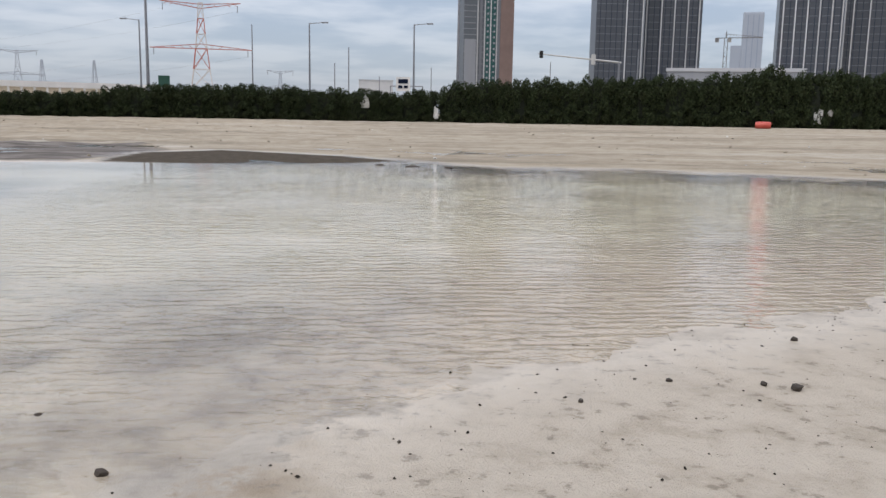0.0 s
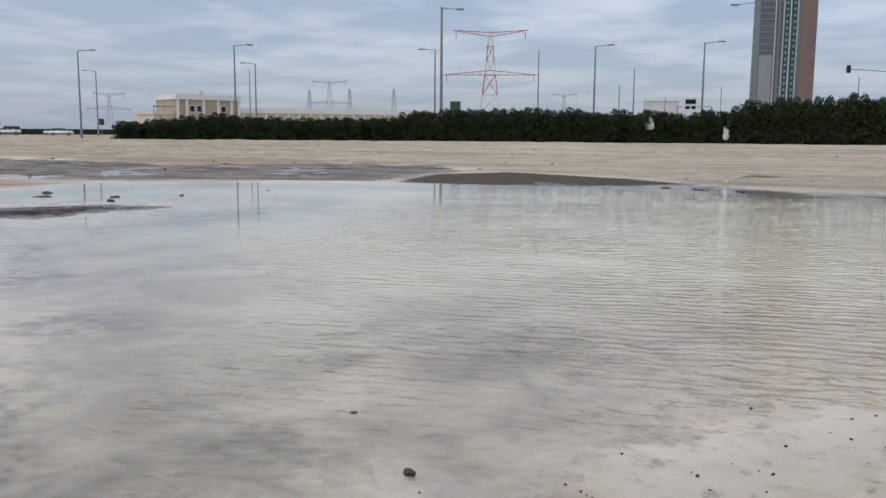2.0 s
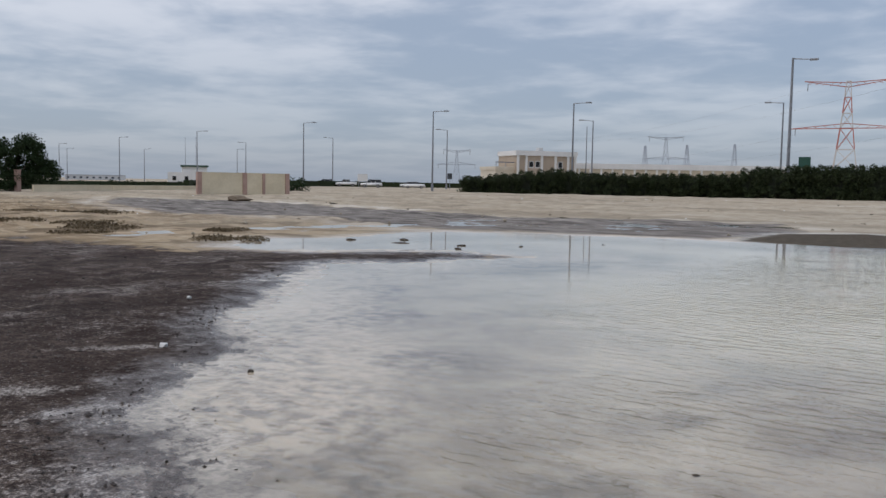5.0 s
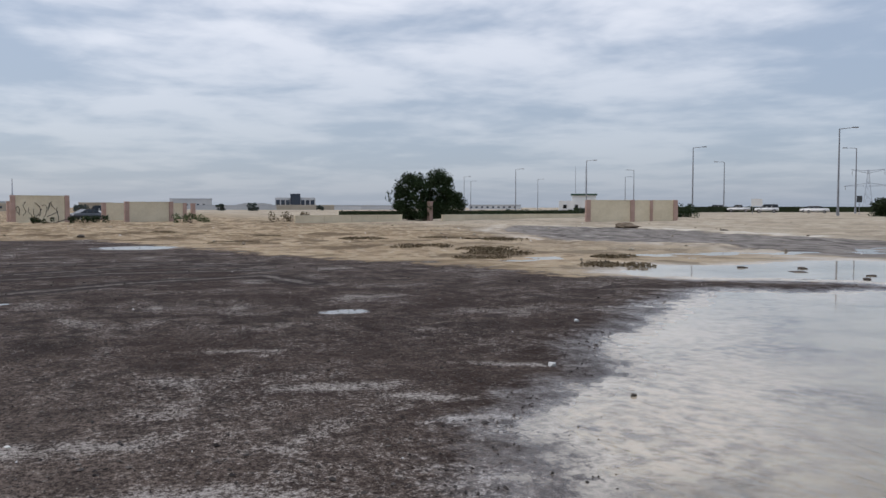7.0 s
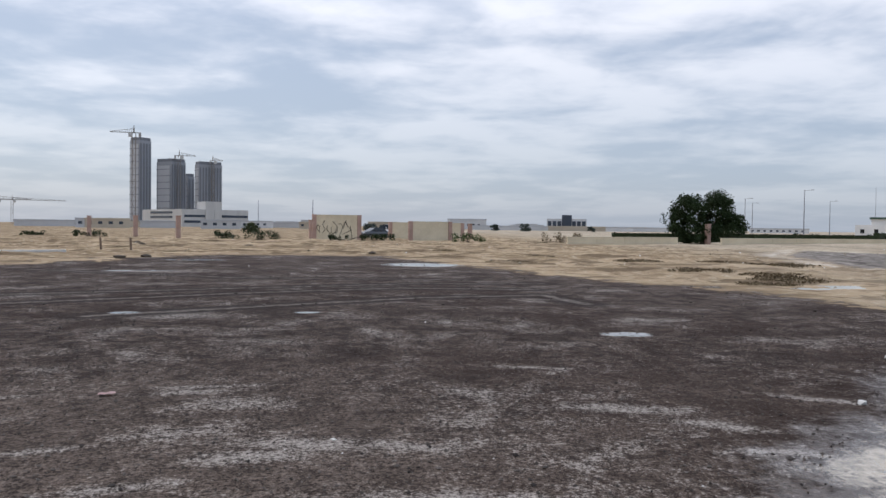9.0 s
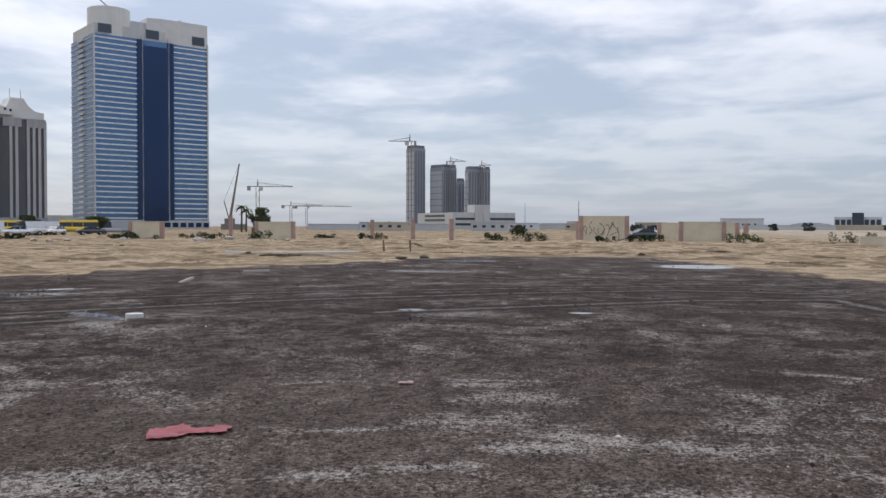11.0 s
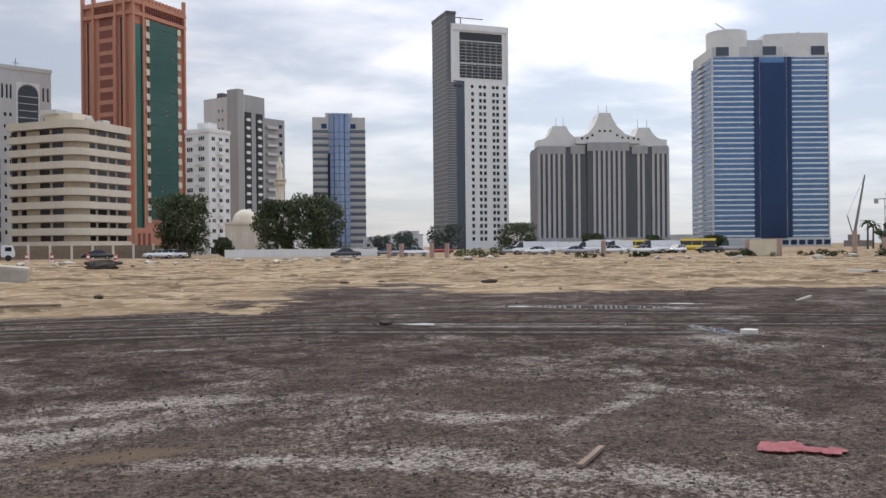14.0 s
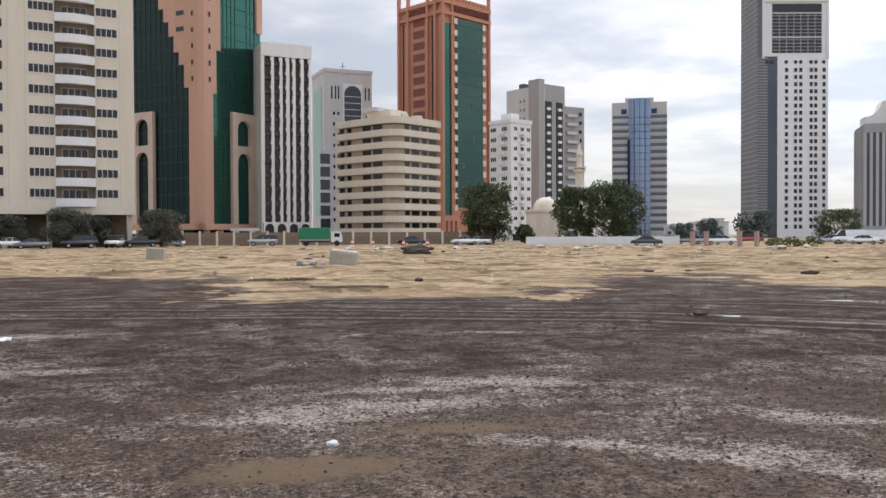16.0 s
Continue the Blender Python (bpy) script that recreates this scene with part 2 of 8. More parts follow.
# ---- ground ----
def signed(px, py, poly):
    """Distance to a closed outline, positive inside."""
    best = np.full(px.shape, 1e9)
    inside = np.zeros(px.shape, bool)
    n = len(poly)
    for i in range(n):
        (ax, ay), (bx, by) = poly[i], poly[(i + 1) % n]
        dx, dy = bx - ax, by - ay
        t = np.clip(((px - ax) * dx + (py - ay) * dy) / (dx * dx + dy * dy), 0, 1)
        best = np.minimum(best, np.hypot(px - ax - t * dx, py - ay - t * dy))
        with np.errstate(divide="ignore", invalid="ignore"):
            cross = ((ay > py) != (by > py)) & (px < (bx - ax) * (py - ay) / (by - ay + 1e-12) + ax)
        inside ^= cross
    return np.where(inside, best, -best)


POND = [(-4.0, 2.3), (-5.2, 2.8), (-6.2, 3.7), (-6.8, 4.7), (-7.9, 5.3), (-9.1, 6.5), (-11.3, 9.0), (-12.9, 11.0), (-11.9, 12.6), (-11.2, 15.3), (-12.7, 15.1),
        (-14.7, 12.6), (-17.7, 11.9), (-20.0, 14.4), (-18.6, 16.0), (-19.2, 21.3), (-17.0, 23.2), (-11.6, 25.2), (-10.0, 25.2), (-11.2, 31.2), (-8.7, 34.4), (-3.8, 31.5),
        (-0.4, 28.0), (1.9, 25.8), (5.5, 26.2), (12.0, 23.3), (16, 19), (11, 11.5), (3.9, 7.2), (1.3, 5.6), (-0.4, 4.5), (-1.3, 3.0), (-2.4, 2.2)]
DARK = [(-7.0, 10.5), (-11.0, 13.2), (-10.9, 15.6), (-12.9, 15.4), (-14.9, 12.4), (-16.6, 10.9), (-19.3, 10.1), (-22.8, 9.3), (-25.1, 7.4), (-31.6, 5.2), (-38, 3.4), (-45, 1.0), (-46, -5), (-43.5, -9.6),
        (-36, -12.6), (-31, -14.2), (-28, -17.5), (-22.5, -19.2), (-18.5, -22), (-18, -27), (-21.5, -29.8), (-16.2, -31), (-13, -25), (-9.2, -20.8), (-5.1, -21.2), (-1.5, -21.5),
        (-1.6, -33), (6, -38), (20, -36), (26, -20), (20, -6), (8, 0.6), (2.0, 2.0), (-1.0, 2.2), (-2.0, 3.6), (-3.6, 6.8)]
TRACK = [(-66, 35.7), (-53, 39), (-40, 37.4), (-32.6, 35.6), (-24.8, 35.3), (-14, 39.5), (-10.4, 33), (-10.6, 28), (-11, 25.7), (-17, 23.9), (-20.5, 22.4), (-29, 24.5), (-37, 22.3), (-52, 27)]
# Outline of dark wet ground that also stands in for the hedge's reflection.
MUD_REFLECTION = [(-10.4, 25.4), (-11.0, 29), (-11.0, 31.3), (-8.7, 34.2), (-3.8, 31.3), (-1.0, 28.4), (-3, 26.2), (-7, 25.0)]
# shallow puddles and pale, dried patches: centre, half length, half width, turn
PUDDLES = [(-35.4, 2.4, 1.9, 1.8, 0), (-38.8, -7.5, 1.5, 0.9, 95), (-12.5, 3.65, 0.5, 0.28, 95), (-16.3, -14.9, 2.3, 0.62, 128), (-13.3, -9.7, 1.0, 0.22, 60), (-15.6, -4.5, 0.35, 0.22, 95), (-15.7, -1.3, 0.3, 0.2, 95),
           (-10.2, -14.2, 0.7, 0.25, 135), (-14.9, -16.6, 0.5, 0.3, 135), (-18.7, -14.3, 1.0, 0.25, 130), (-29.5, -7.6, 1.6, 0.3, 95)]
PATCHES = [(-6.2, -0.8, 0.75, 0.28, 80), (-5.9, -1.2, 0.5, 0.22, 100), (-6.1, -0.1, 0.6, 0.16, 70), (-7.3, 1.9, 0.8, 0.25, 75), (-6.6, 2.5, 0.6, 0.2, 60), (-6.3, -6.0, 1.3, 0.13, 15), (-8.1, -7.4, 0.5, 0.25, 40),
           (-5.2, -5.7, 0.5, 0.15, 30), (-18.5, 3.9, 1.0, 0.15, 70), (-8.2, -2.0, 0.6, 0.15, 100), (-4.4, -4.0, 0.8, 0.35, 120), (-2.9, -9.0, 1.6, 0.4, 155), (-1.3, -8.2, 1.8, 0.45, 175),
           (-4.7, -6.5, 0.9, 0.3, 130), (-0.3, -7.9, 1.2, 0.3, 170), (-3.2, -5.6, 0.8, 0.3, 140), (-29.0, -7.2, 2.5, 0.6, 100), (-4.8, 0.2, 1.0, 0.3, 80), (-12.2, -9.0, 1.8, 0.5, 45), (-11.5, -12.5, 3.0, 0.4, 130),
           (-7.3, -6.4, 0.4, 0.16, 35), (-6.6, -6.1, 0.5, 0.13, 30), (-3.7, -4.9, 0.9, 0.22, 120), (-3.6, -5.6, 0.7, 0.2, 125), (-5.2, -1.9, 0.45, 0.14, 110), (-8.0, -3.6, 0.5, 0.1, 115),
           (-8.5, -1.8, 0.7, 0.1, 100), (-6.1, -2.7, 0.5, 0.1, 110), (-4.9, -2.5, 0.5, 0.14, 115), (-2.4, -6.3, 1.1, 0.2, 150), (-1.7, -9.0, 1.3, 0.22, 175), (-0.6, -8.1, 0.9, 0.22, 170), (-3.1, -9.2, 0.7, 0.2, 160),
           (-5.6, 2.9, 0.5, 0.16, 60), (-7.6, 3.9, 0.7, 0.12, 55), (-9.5, 1.6, 0.7, 0.12, 80), (-18.7, 3.6, 0.9, 0.12, 80), (-9.6, -14.9, 1.4, 0.16, 140), (-6.6, -17.5, 1.5, 0.18, 160), (-0.7, -18.1, 1.8, 0.2, 175), (3.2, -15.5, 2.2, 0.6, 175), (2.4, -11.5, 1.8, 0.3, 178), (5.0, -19.5, 2.5, 0.7, 175), (2.2, -8.6, 1.0, 0.2, 178), (-4.5, -13.5, 1.0, 0.2, 155), (-11.0, -12.7, 1.8, 0.25, 137)]
CLAY = [(-1.7, -7.1, 0.75, 0.22, 170), (-0.2, -6.3, 0.9, 0.4, 175)]


def blots(px, py, spots):
    out = np.full(px.shape, -3.0)
    for cx, cy, a, b, turn in spots:
        c, s = math.cos(radians(turn)), math.sin(radians(turn))
        u, v = ((px - cx) * c + (py - cy) * s) / a, (-(px - cx) * s + (py - cy) * c) / b
        out = np.maximum(out, 1 - np.hypot(u, v))
    return out


def fbm(x, y, octaves=4):
    """Lattice noise about zero, for uneven shorelines and ruts."""
    out, amp = np.zeros(np.shape(x)), 0.5
    for o in range(octaves):
        i, j = np.floor(x), np.floor(y)
        u, v = x - i, y - j
        u, v = u * u * (3 - 2 * u), v * v * (3 - 2 * v)

        def at_node(a, b):
            h = np.sin(a * 127.1 + b * 311.7 + o * 17.3) * 43758.5453
            return h - np.floor(h)

        top = at_node(i, j) * (1 - u) + at_node(i + 1, j) * u
        low = at_node(i, j + 1) * (1 - u) + at_node(i + 1, j + 1) * u
        out = out + amp * ((top * (1 - v) + low * v) - 0.5)
        x, y, amp = x * 2.03 + 7.1, y * 2.03 + 3.7, amp * 0.55
    return out


def smoothstep(a, b, v):
    t = np.clip((v - a) / (b - a), 0, 1)
    return t * t * (3 - 2 * t)


def height(x, y, pond=None, dark=None):
    """Height of the lot: a shallow basin, a gentle bank to the north and low ridges of sand."""
    x, y = np.asarray(x, float), np.asarray(y, float)
    pond = signed(x, y, POND) if pond is None else pond
    dark = signed(x, y, DARK) if dark is None else dark
    r = np.hypot(x, y)
    z = 0.028 * np.clip(-pond, 0, 0.45) - 0.05 * smoothstep(0.3, 6.0, pond) - 0.016 * np.clip(pond, 0, 1)
    z = z + (0.020 * fbm(x * 0.9, y * 0.9, 5) + 0.010 * fbm(x * 4.0, y * 4.0, 3)) * smoothstep(4.5, 0.5, np.abs(pond)) + 0.03 * smoothstep(1.0, 0.2, np.hypot((x + 13.6) * 0.75, (y - 13.2) * 0.5) / 1.6)
    z = z + 0.42 * smoothstep(40, 105, y + 0.15 * np.abs(x)) + 0.012 * fbm(x * 0.8, y * 0.8, 5) * smoothstep(0, 1, -pond)
    # lifted clear of the water, so the painted reflection shows as a flat
    z = z + 0.05 * smoothstep(0.1, 0.9, signed(x, y, MUD_REFLECTION))
    rough = smoothstep(0.5, 4, -dark) * smoothstep(1, 7, -pond) * smoothstep(170, 120, r)
    z = z + rough * (0.20 * fbm(x * 0.22, y * 0.22, 3) + 0.26 * fbm(x * 0.8, y * 0.8, 4)) * (1 - 0.6 * smoothstep(-20, 0, x) * smoothstep(0, 20, y))
    return z


def trail(px, py, line):
    """Distance to a bent wheel track."""
    best = np.full(px.shape, 50.0)
    for (ax, ay), (bx, by) in zip(line, line[1:]):
        dx, dy = bx - ax, by - ay
        t = np.clip(((px - ax) * dx + (py - ay) * dy) / (dx * dx + dy * dy), 0, 1)
        best = np.minimum(best, np.hypot(px - ax - t * dx, py - ay - t * dy))
    return best


RUTS = [[(6, -22), (-3, -18.6), (-8.7, -15.7), (-13.8, -10.9), (-17.2, -7.4), (-20.0, -3.2), (-22.0, 0.8), (-21.6, 4.2)],
        [(4, -24), (-4, -20.6), (-10.2, -18.2), (-13.1, -16.3), (-17.2, -10.9), (-19.6, -7.8), (-21.6, -3.4), (-23.6, 1.0), (-24, 5)],
        [(8, -20.5), (-2, -17.2), (-7.6, -14.5), (-12.6, -9.6)], [(-30, -11.5), (-26, -4), (-25.5, 3)], [(-15, -5), (-19, 1), (-19.8, 4), (-17.5, 4.4)]]
rings = np.concatenate([[0.3, 0.8], np.geomspace(1.4, 45, 340), np.geomspace(45.5, 125, 190), np.geomspace(129, 4500, 70)])
spokes = np.linspace(0, 2 * np.pi, 900, endpoint=False)
gx = (rings[:, None] * np.cos(spokes)).ravel()
gy = (rings[:, None] * np.sin(spokes)).ravel()
sd_pond, sd_dark = signed(gx, gy, POND), signed(gx, gy, DARK)
gz = height(gx, gy, sd_pond, sd_dark)
nr, ns = len(rings), len(spokes)
ii, jj = np.meshgrid(np.arange(nr - 1), np.arange(ns), indexing="ij")
j2 = (jj + 1) % ns
quads = np.stack([ii * ns + jj, (ii + 1) * ns + jj, (ii + 1) * ns + j2, ii * ns + j2], -1).reshape(-1, 4)
g_me = bpy.data.meshes.new("ground")
verts = np.vstack([np.stack([gx, gy, gz], -1), [[0, 0, float(height(0.0, 0.0))]]])
tris = [(nr * ns, j, (j + 1) % ns) for j in range(ns)]
g_me.from_pydata(verts.tolist(), [], quads.tolist() + tris)
g_me.shade_smooth()
for key, val in (("pond", sd_pond), ("dark", sd_dark), ("track", signed(gx, gy, TRACK)), ("mud", signed(gx, gy, MUD_REFLECTION)),
                 ("rut", -np.minimum.reduce([trail(gx, gy, q) for q in RUTS])), ("puddle", blots(gx, gy, PUDDLES)), ("patch", blots(gx, gy, PATCHES)), ("clay", blots(gx, gy, CLAY))):
    at_ = g_me.attributes.new(key, "FLOAT", "POINT")
    at_.data.foreach_set("value", np.append(val, -3.0 if key in ("puddle", "patch", "clay", "rut") else val[0]).astype(np.float32))


def ground_material():
    m, n, l, p = nodes_of("rain_soaked_ground")
    k = Net(n, l)
    co = k.coord()
    n05, n1, n3, n12 = k.noise(co, 0.12, 5, 0.6), k.noise(co, 0.75, 6, 0.62, 0.4), k.noise(co, 3.0, 5, 0.65), k.noise(co, 14.0, 4, 0.7)
    n40, n25, n7 = k.noise(co, 75.0, 3, 0.75), k.noise(co, 26.0, 3, 0.7), k.noise(co, 6.0, 4, 0.7)
    # sand
    sxyz = n.new("ShaderNodeSeparateXYZ")
    l.new(co, sxyz.inputs[0])
    n02 = k.noise(co, 0.33, 5, 0.6, 0.6)
    sand = k.mix(k.ramp(n05, 0.35, 0.65), (0.245, 0.178, 0.108), (0.40, 0.305, 0.198))
    sand = k.mix(k.ramp(n3, 0.48, 0.66, 0, 0.7), sand, (0.54, 0.46, 0.345))
    sand = k.mix(k.ramp(n1, 0.46, 0.62, 0, 0.7), sand, (0.165, 0.117, 0.072))
    sand = k.mix(k.ramp(n02, 0.52, 0.59, 0, 0.75), sand, (0.095, 0.066, 0.040))
    sand = k.mix(k.ramp(n12, 0.6, 0.75, 0, 0.5), sand, (0.16, 0.125, 0.085))
    sand = k.mix(k.ramp(n7, 0.56, 0.66, 0, 0.7), sand, (0.085, 0.060, 0.036))
    north = k.math("MULTIPLY", k.ramp(sxyz.outputs[1], 2.0, 30.0), k.ramp(sxyz.outputs[0], -48.0, -14.0))
    north = k.math("MAXIMUM", north, k.ramp(sxyz.outputs[1], 16.0, 42.0, 0.0, 0.85))
    north = k.math("MAXIMUM", north, k.ramp(k.attr("pond"), -2.5, -0.3))
    pale = k.math("MULTIPLY", north, k.ramp(k.attr("dark"), -14.0, -3.0, 0.92, 0.35))
    # the bank is packed in long bands that follow the road
    lay = n.new("ShaderNodeMapping")
    lay.inputs["Rotation"].default_value = (0, 0, radians(-8))
    lay.inputs["Scale"].default_value = (0.16, 1.0, 1.0)
    l.new(co, lay.inputs[0])
    bands = k.math("ADD", k.math("MULTIPLY", k.noise(lay.outputs[0], 0.2, 6, 0.7, 0.6), 0.8), k.math("MULTIPLY", n3, 0.2))
    damp_sand = k.mix(k.ramp(n1, 0.4, 0.68), (0.44, 0.385, 0.30), (0.35, 0.295, 0.22))
    damp_sand = k.mix(k.ramp(bands, 0.47, 0.60, 0, 0.75), damp_sand, (0.24, 0.205, 0.158))
    damp_sand = k.mix(k.ramp(bands, 0.34, 0.45, 0.55, 0), damp_sand, (0.54, 0.495, 0.425))
    damp_sand = k.mix(k.ramp(n12, 0.58, 0.70, 0, 0.5), damp_sand, (0.14, 0.115, 0.085))
    sand = k.mix(pale, sand, damp_sand)
    # dark tarry gravel with pale dusty patches
    nf = k.math("ADD", k.math("MULTIPLY", n40, 0.5), k.math("MULTIPLY", n25, 0.5))
    grav = k.mix(k.ramp(nf, 0.42, 0.60), (0.0135, 0.009, 0.0072), (0.150, 0.112, 0.090))
    grav = k.mix(k.ramp(n12, 0.50, 0.64, 0, 0.45), grav, (0.128, 0.100, 0.085))
    grav = k.mix(k.ramp(n3, 0.38, 0.54, 0.7, 0), grav, (0.015, 0.010, 0.0085))
    grav = k.mix(k.ramp(n7, 0.54, 0.66, 0, 0.5), grav, (0.150, 0.122, 0.105))
    grav = k.mix(k.ramp(n1, 0.36, 0.54, 0.6, 0), grav, (0.019, 0.0125, 0.0105))
    grav = k.mix(k.ramp(n05, 0.45, 0.62, 0, 0.5), grav, (0.034, 0.020, 0.015))
    thin = n.new("ShaderNodeVectorMath")
    thin.operation = "DISTANCE"
    l.new(co, thin.inputs[0])
    thin.inputs[1].default_value = (-1.5, -2.5, 0)
    worn = k.math("ADD", thin.outputs["Value"], k.math("MULTIPLY", k.math("SUBTRACT", n02, 0.5), 9.0))
    worn = k.math("MULTIPLY", k.ramp(worn, 4.5, 10.0, 1.0, 0.0), k.ramp(nf, 0.38, 0.64, 0.0, 0.82))
    worn = k.math("MULTIPLY", worn, k.ramp(n7, 0.35, 0.6, 0.45, 0.8))
    grav = k.mix(worn, grav, (0.230, 0.184, 0.152))
    fleck = k.ramp(k.noise(co, 34.0, 2, 0.5), 0.69, 0.73)
    grav = k.mix(k.math("MULTIPLY", fleck, 0.8), grav, (0.30, 0.28, 0.25))
    dust = k.mix(k.ramp(nf, 0.42, 0.58), (0.16, 0.138, 0.120), (0.50, 0.455, 0.41))
    pm = k.math("ADD", k.math("MULTIPLY", n1, 0.8), k.math("MULTIPLY", n3, 0.35))
    pm = k.math("ADD", pm, k.math("MULTIPLY", k.math("SUBTRACT", n02, 0.5), 0.45))
    pm = k.math("ADD", pm, k.math("MULTIPLY", k.math("SUBTRACT", n12, 0.5), 0.5))
    pm = k.math("ADD", pm, k.math("MULTIPLY", k.math("SUBTRACT", nf, 0.5), 1.3))
    patch = k.ramp(pm, 0.66, 0.84, 0, 0.72)
    own = k.math("ADD", k.attr("patch"), k.math("MULTIPLY", k.math("SUBTRACT", n3, 0.5), 2.4))
    own = k.math("ADD", own, k.math("MULTIPLY", k.math("SUBTRACT", n12, 0.5), 1.8))
    own = k.math("ADD", own, k.math("MULTIPLY", k.math("SUBTRACT", nf, 0.5), 4.0))
    patch = k.math("MAXIMUM", patch, k.ramp(own, -0.05, 1.0, 0, 0.78))
    grav = k.mix(patch, grav, dust)
    rut = k.math("ADD", k.attr("rut"), k.math("MULTIPLY", k.math("SUBTRACT", n3, 0.5), 0.3))
    grav = k.mix(k.math("MULTIPLY", k.ramp(rut, -0.75, -0.3), k.ramp(n1, 0.3, 0.6, 0.3, 0.8)), grav, (0.014, 0.0095, 0.008))
    grav = k.mix(k.math("MULTIPLY", k.ramp(rut, -0.20, -0.05), k.ramp(n7, 0.35, 0.6, 0.15, 0.8)), grav, (0.21, 0.185, 0.165))
    clay = k.math("ADD", k.attr("clay"), k.math("MULTIPLY", k.math("SUBTRACT", n3, 0.5), 1.2))
    grav = k.mix(k.ramp(clay, -0.1, 0.5, 0, 0.9), grav, (0.15, 0.11, 0.075))
    # where the dark fill ends
    edge = k.math("ADD", k.attr("dark"), k.math("MULTIPLY", k.math("SUBTRACT", n1, 0.5), 4.5))
    edge = k.math("ADD", edge, k.math("MULTIPLY", k.math("SUBTRACT", n3, 0.5), 2.4))
    edge = k.math("ADD", edge, k.math("MULTIPLY", k.math("SUBTRACT", n02, 0.5), k.ramp(sxyz.outputs[1], -12.0, 0.0, 11.0, 2.0)))
    col = k.mix(k.ramp(edge, -0.3, 0.35), sand, grav)
    # wet beach and pond bed
    sh = k.math("ADD", k.attr("pond"), k.math("MULTIPLY", k.math("SUBTRACT", n3, 0.5), 1.5))
    sh = k.math("ADD", sh, k.math("MULTIPLY", k.math("SUBTRACT", n1, 0.5), 1.6))
    bed = k.mix(k.ramp(n1, 0.35, 0.65), (0.25, 0.215, 0.17), (0.44, 0.395, 0.32))
    bed = k.mix(k.math("MULTIPLY", k.ramp(n02, 0.44, 0.58, 0, 0.85), k.ramp(n3, 0.35, 0.6, 0.35, 1.0)), bed, (0.085, 0.070, 0.057))
    silt = k.math("ADD", sxyz.outputs[0], k.math("MULTIPLY", k.math("SUBTRACT", n02, 0.5), 6.0))
    silt = k.math("MULTIPLY", k.ramp(silt, -2.6, 1.4), k.ramp(sxyz.outputs[1], 9.0, 16.0, 1.0, 0.0))
    fine_sand = k.mix(k.ramp(n3, 0.4, 0.7), (0.56, 0.495, 0.405), (0.44, 0.38, 0.30))
    fine_sand = k.mix(k.ramp(n7, 0.58, 0.66, 0, 0.45), fine_sand, (0.16, 0.13, 0.10))
    bed = k.mix(k.math("MULTIPLY", silt, 0.85), bed, fine_sand)
    rim_w = k.math("MULTIPLY", k.ramp(sh, 0.9, 2.4, 1, 0), k.ramp(sxyz.outputs[0], -4.6, -3.2, 0.8, 0))
    bed = k.mix(k.math("MULTIPLY", rim_w, k.ramp(n7, 0.40, 0.62, 1.0, 0.35)), bed, fine_sand)
    bed = k.mix(k.ramp(k.attr("pond"), 1.5, 6.0, 0, 0.85), bed, (0.60, 0.56, 0.44))
    bed = k.mix(k.ramp(n12, 0.58, 0.72, 0, 0.45), bed, (0.10, 0.085, 0.07))
    sh = k.math("ADD", sh, k.math("MULTIPLY", k.math("SUBTRACT", n12, 0.5), 0.7))
    col = k.mix(k.math("MULTIPLY", k.ramp(silt, 0.3, 0.6), k.ramp(sh, -3.1, -2.6)), col, fine_sand)
    col = k.mix(k.ramp(sh, -0.12, 0.12), col, bed)
    # grey wheel-packed track
    tr = k.math("ADD", k.attr("track"), k.math("MULTIPLY", k.math("SUBTRACT", n1, 0.5), 4.0))
    grey = k.mix(k.ramp(n1, 0.35, 0.65), (0.15, 0.135, 0.122), (0.25, 0.225, 0.20))
    wheel = k.noise(lay.outputs[0], 1.3, 4, 0.6, 0.2)
    grey = k.mix(k.ramp(wheel, 0.5, 0.62, 0, 0.75), grey, (0.085, 0.074, 0.066))
    grey = k.mix(k.ramp(wheel, 0.32, 0.42, 0.6, 0), grey, (0.38, 0.345, 0.305))
    col = k.mix(k.math("MULTIPLY", k.ramp(tr, -0.4, 0.8), k.ramp(sh, -0.2, 0.2, 1, 0)), col, grey)
    rim = k.math("MULTIPLY", k.ramp(tr, -2.2, -0.9), k.ramp(tr, -0.7, 0.1, 1, 0))
    rim = k.math("MULTIPLY", rim, k.ramp(edge, -3, -1, 1, 0))
    col = k.mix(k.math("MULTIPLY", rim, k.ramp(n05, 0.4, 0.6, 0.15, 0.8)), col, (0.62, 0.57, 0.50))
    # hedge reflection on the far pond, put into the colour as matte mud
    md = k.math("ADD", k.attr("mud"), k.math("MULTIPLY", k.math("SUBTRACT", n1, 0.5), 1.5))
    mud = k.ramp(md, -0.3, 0.6)
    col = k.mix(mud, col, k.mix(k.ramp(n3, 0.3, 0.7), (0.045, 0.036, 0.025), (0.095, 0.076, 0.054)))
    # puddles lie as a film of water
    pd = k.math("ADD", k.attr("puddle"), k.math("MULTIPLY", k.math("SUBTRACT", n3, 0.5), 1.3))
    wet = k.ramp(pd, 0.0, 0.25)
    col = k.mix(k.math("MULTIPLY", wet, 0.6), col, (0.10, 0.09, 0.08))
    l.new(col, p.inputs["Base Color"])
    damp = k.math("MULTIPLY", k.ramp(edge, -0.5, 0.7), k.ramp(n1, 0.35, 0.65, 0.75, 1.0))
    shore = k.ramp(sh, -1.0, 0.1)
    rg = k.math("SUBTRACT", 0.86, k.math("MULTIPLY", damp, 0.22))
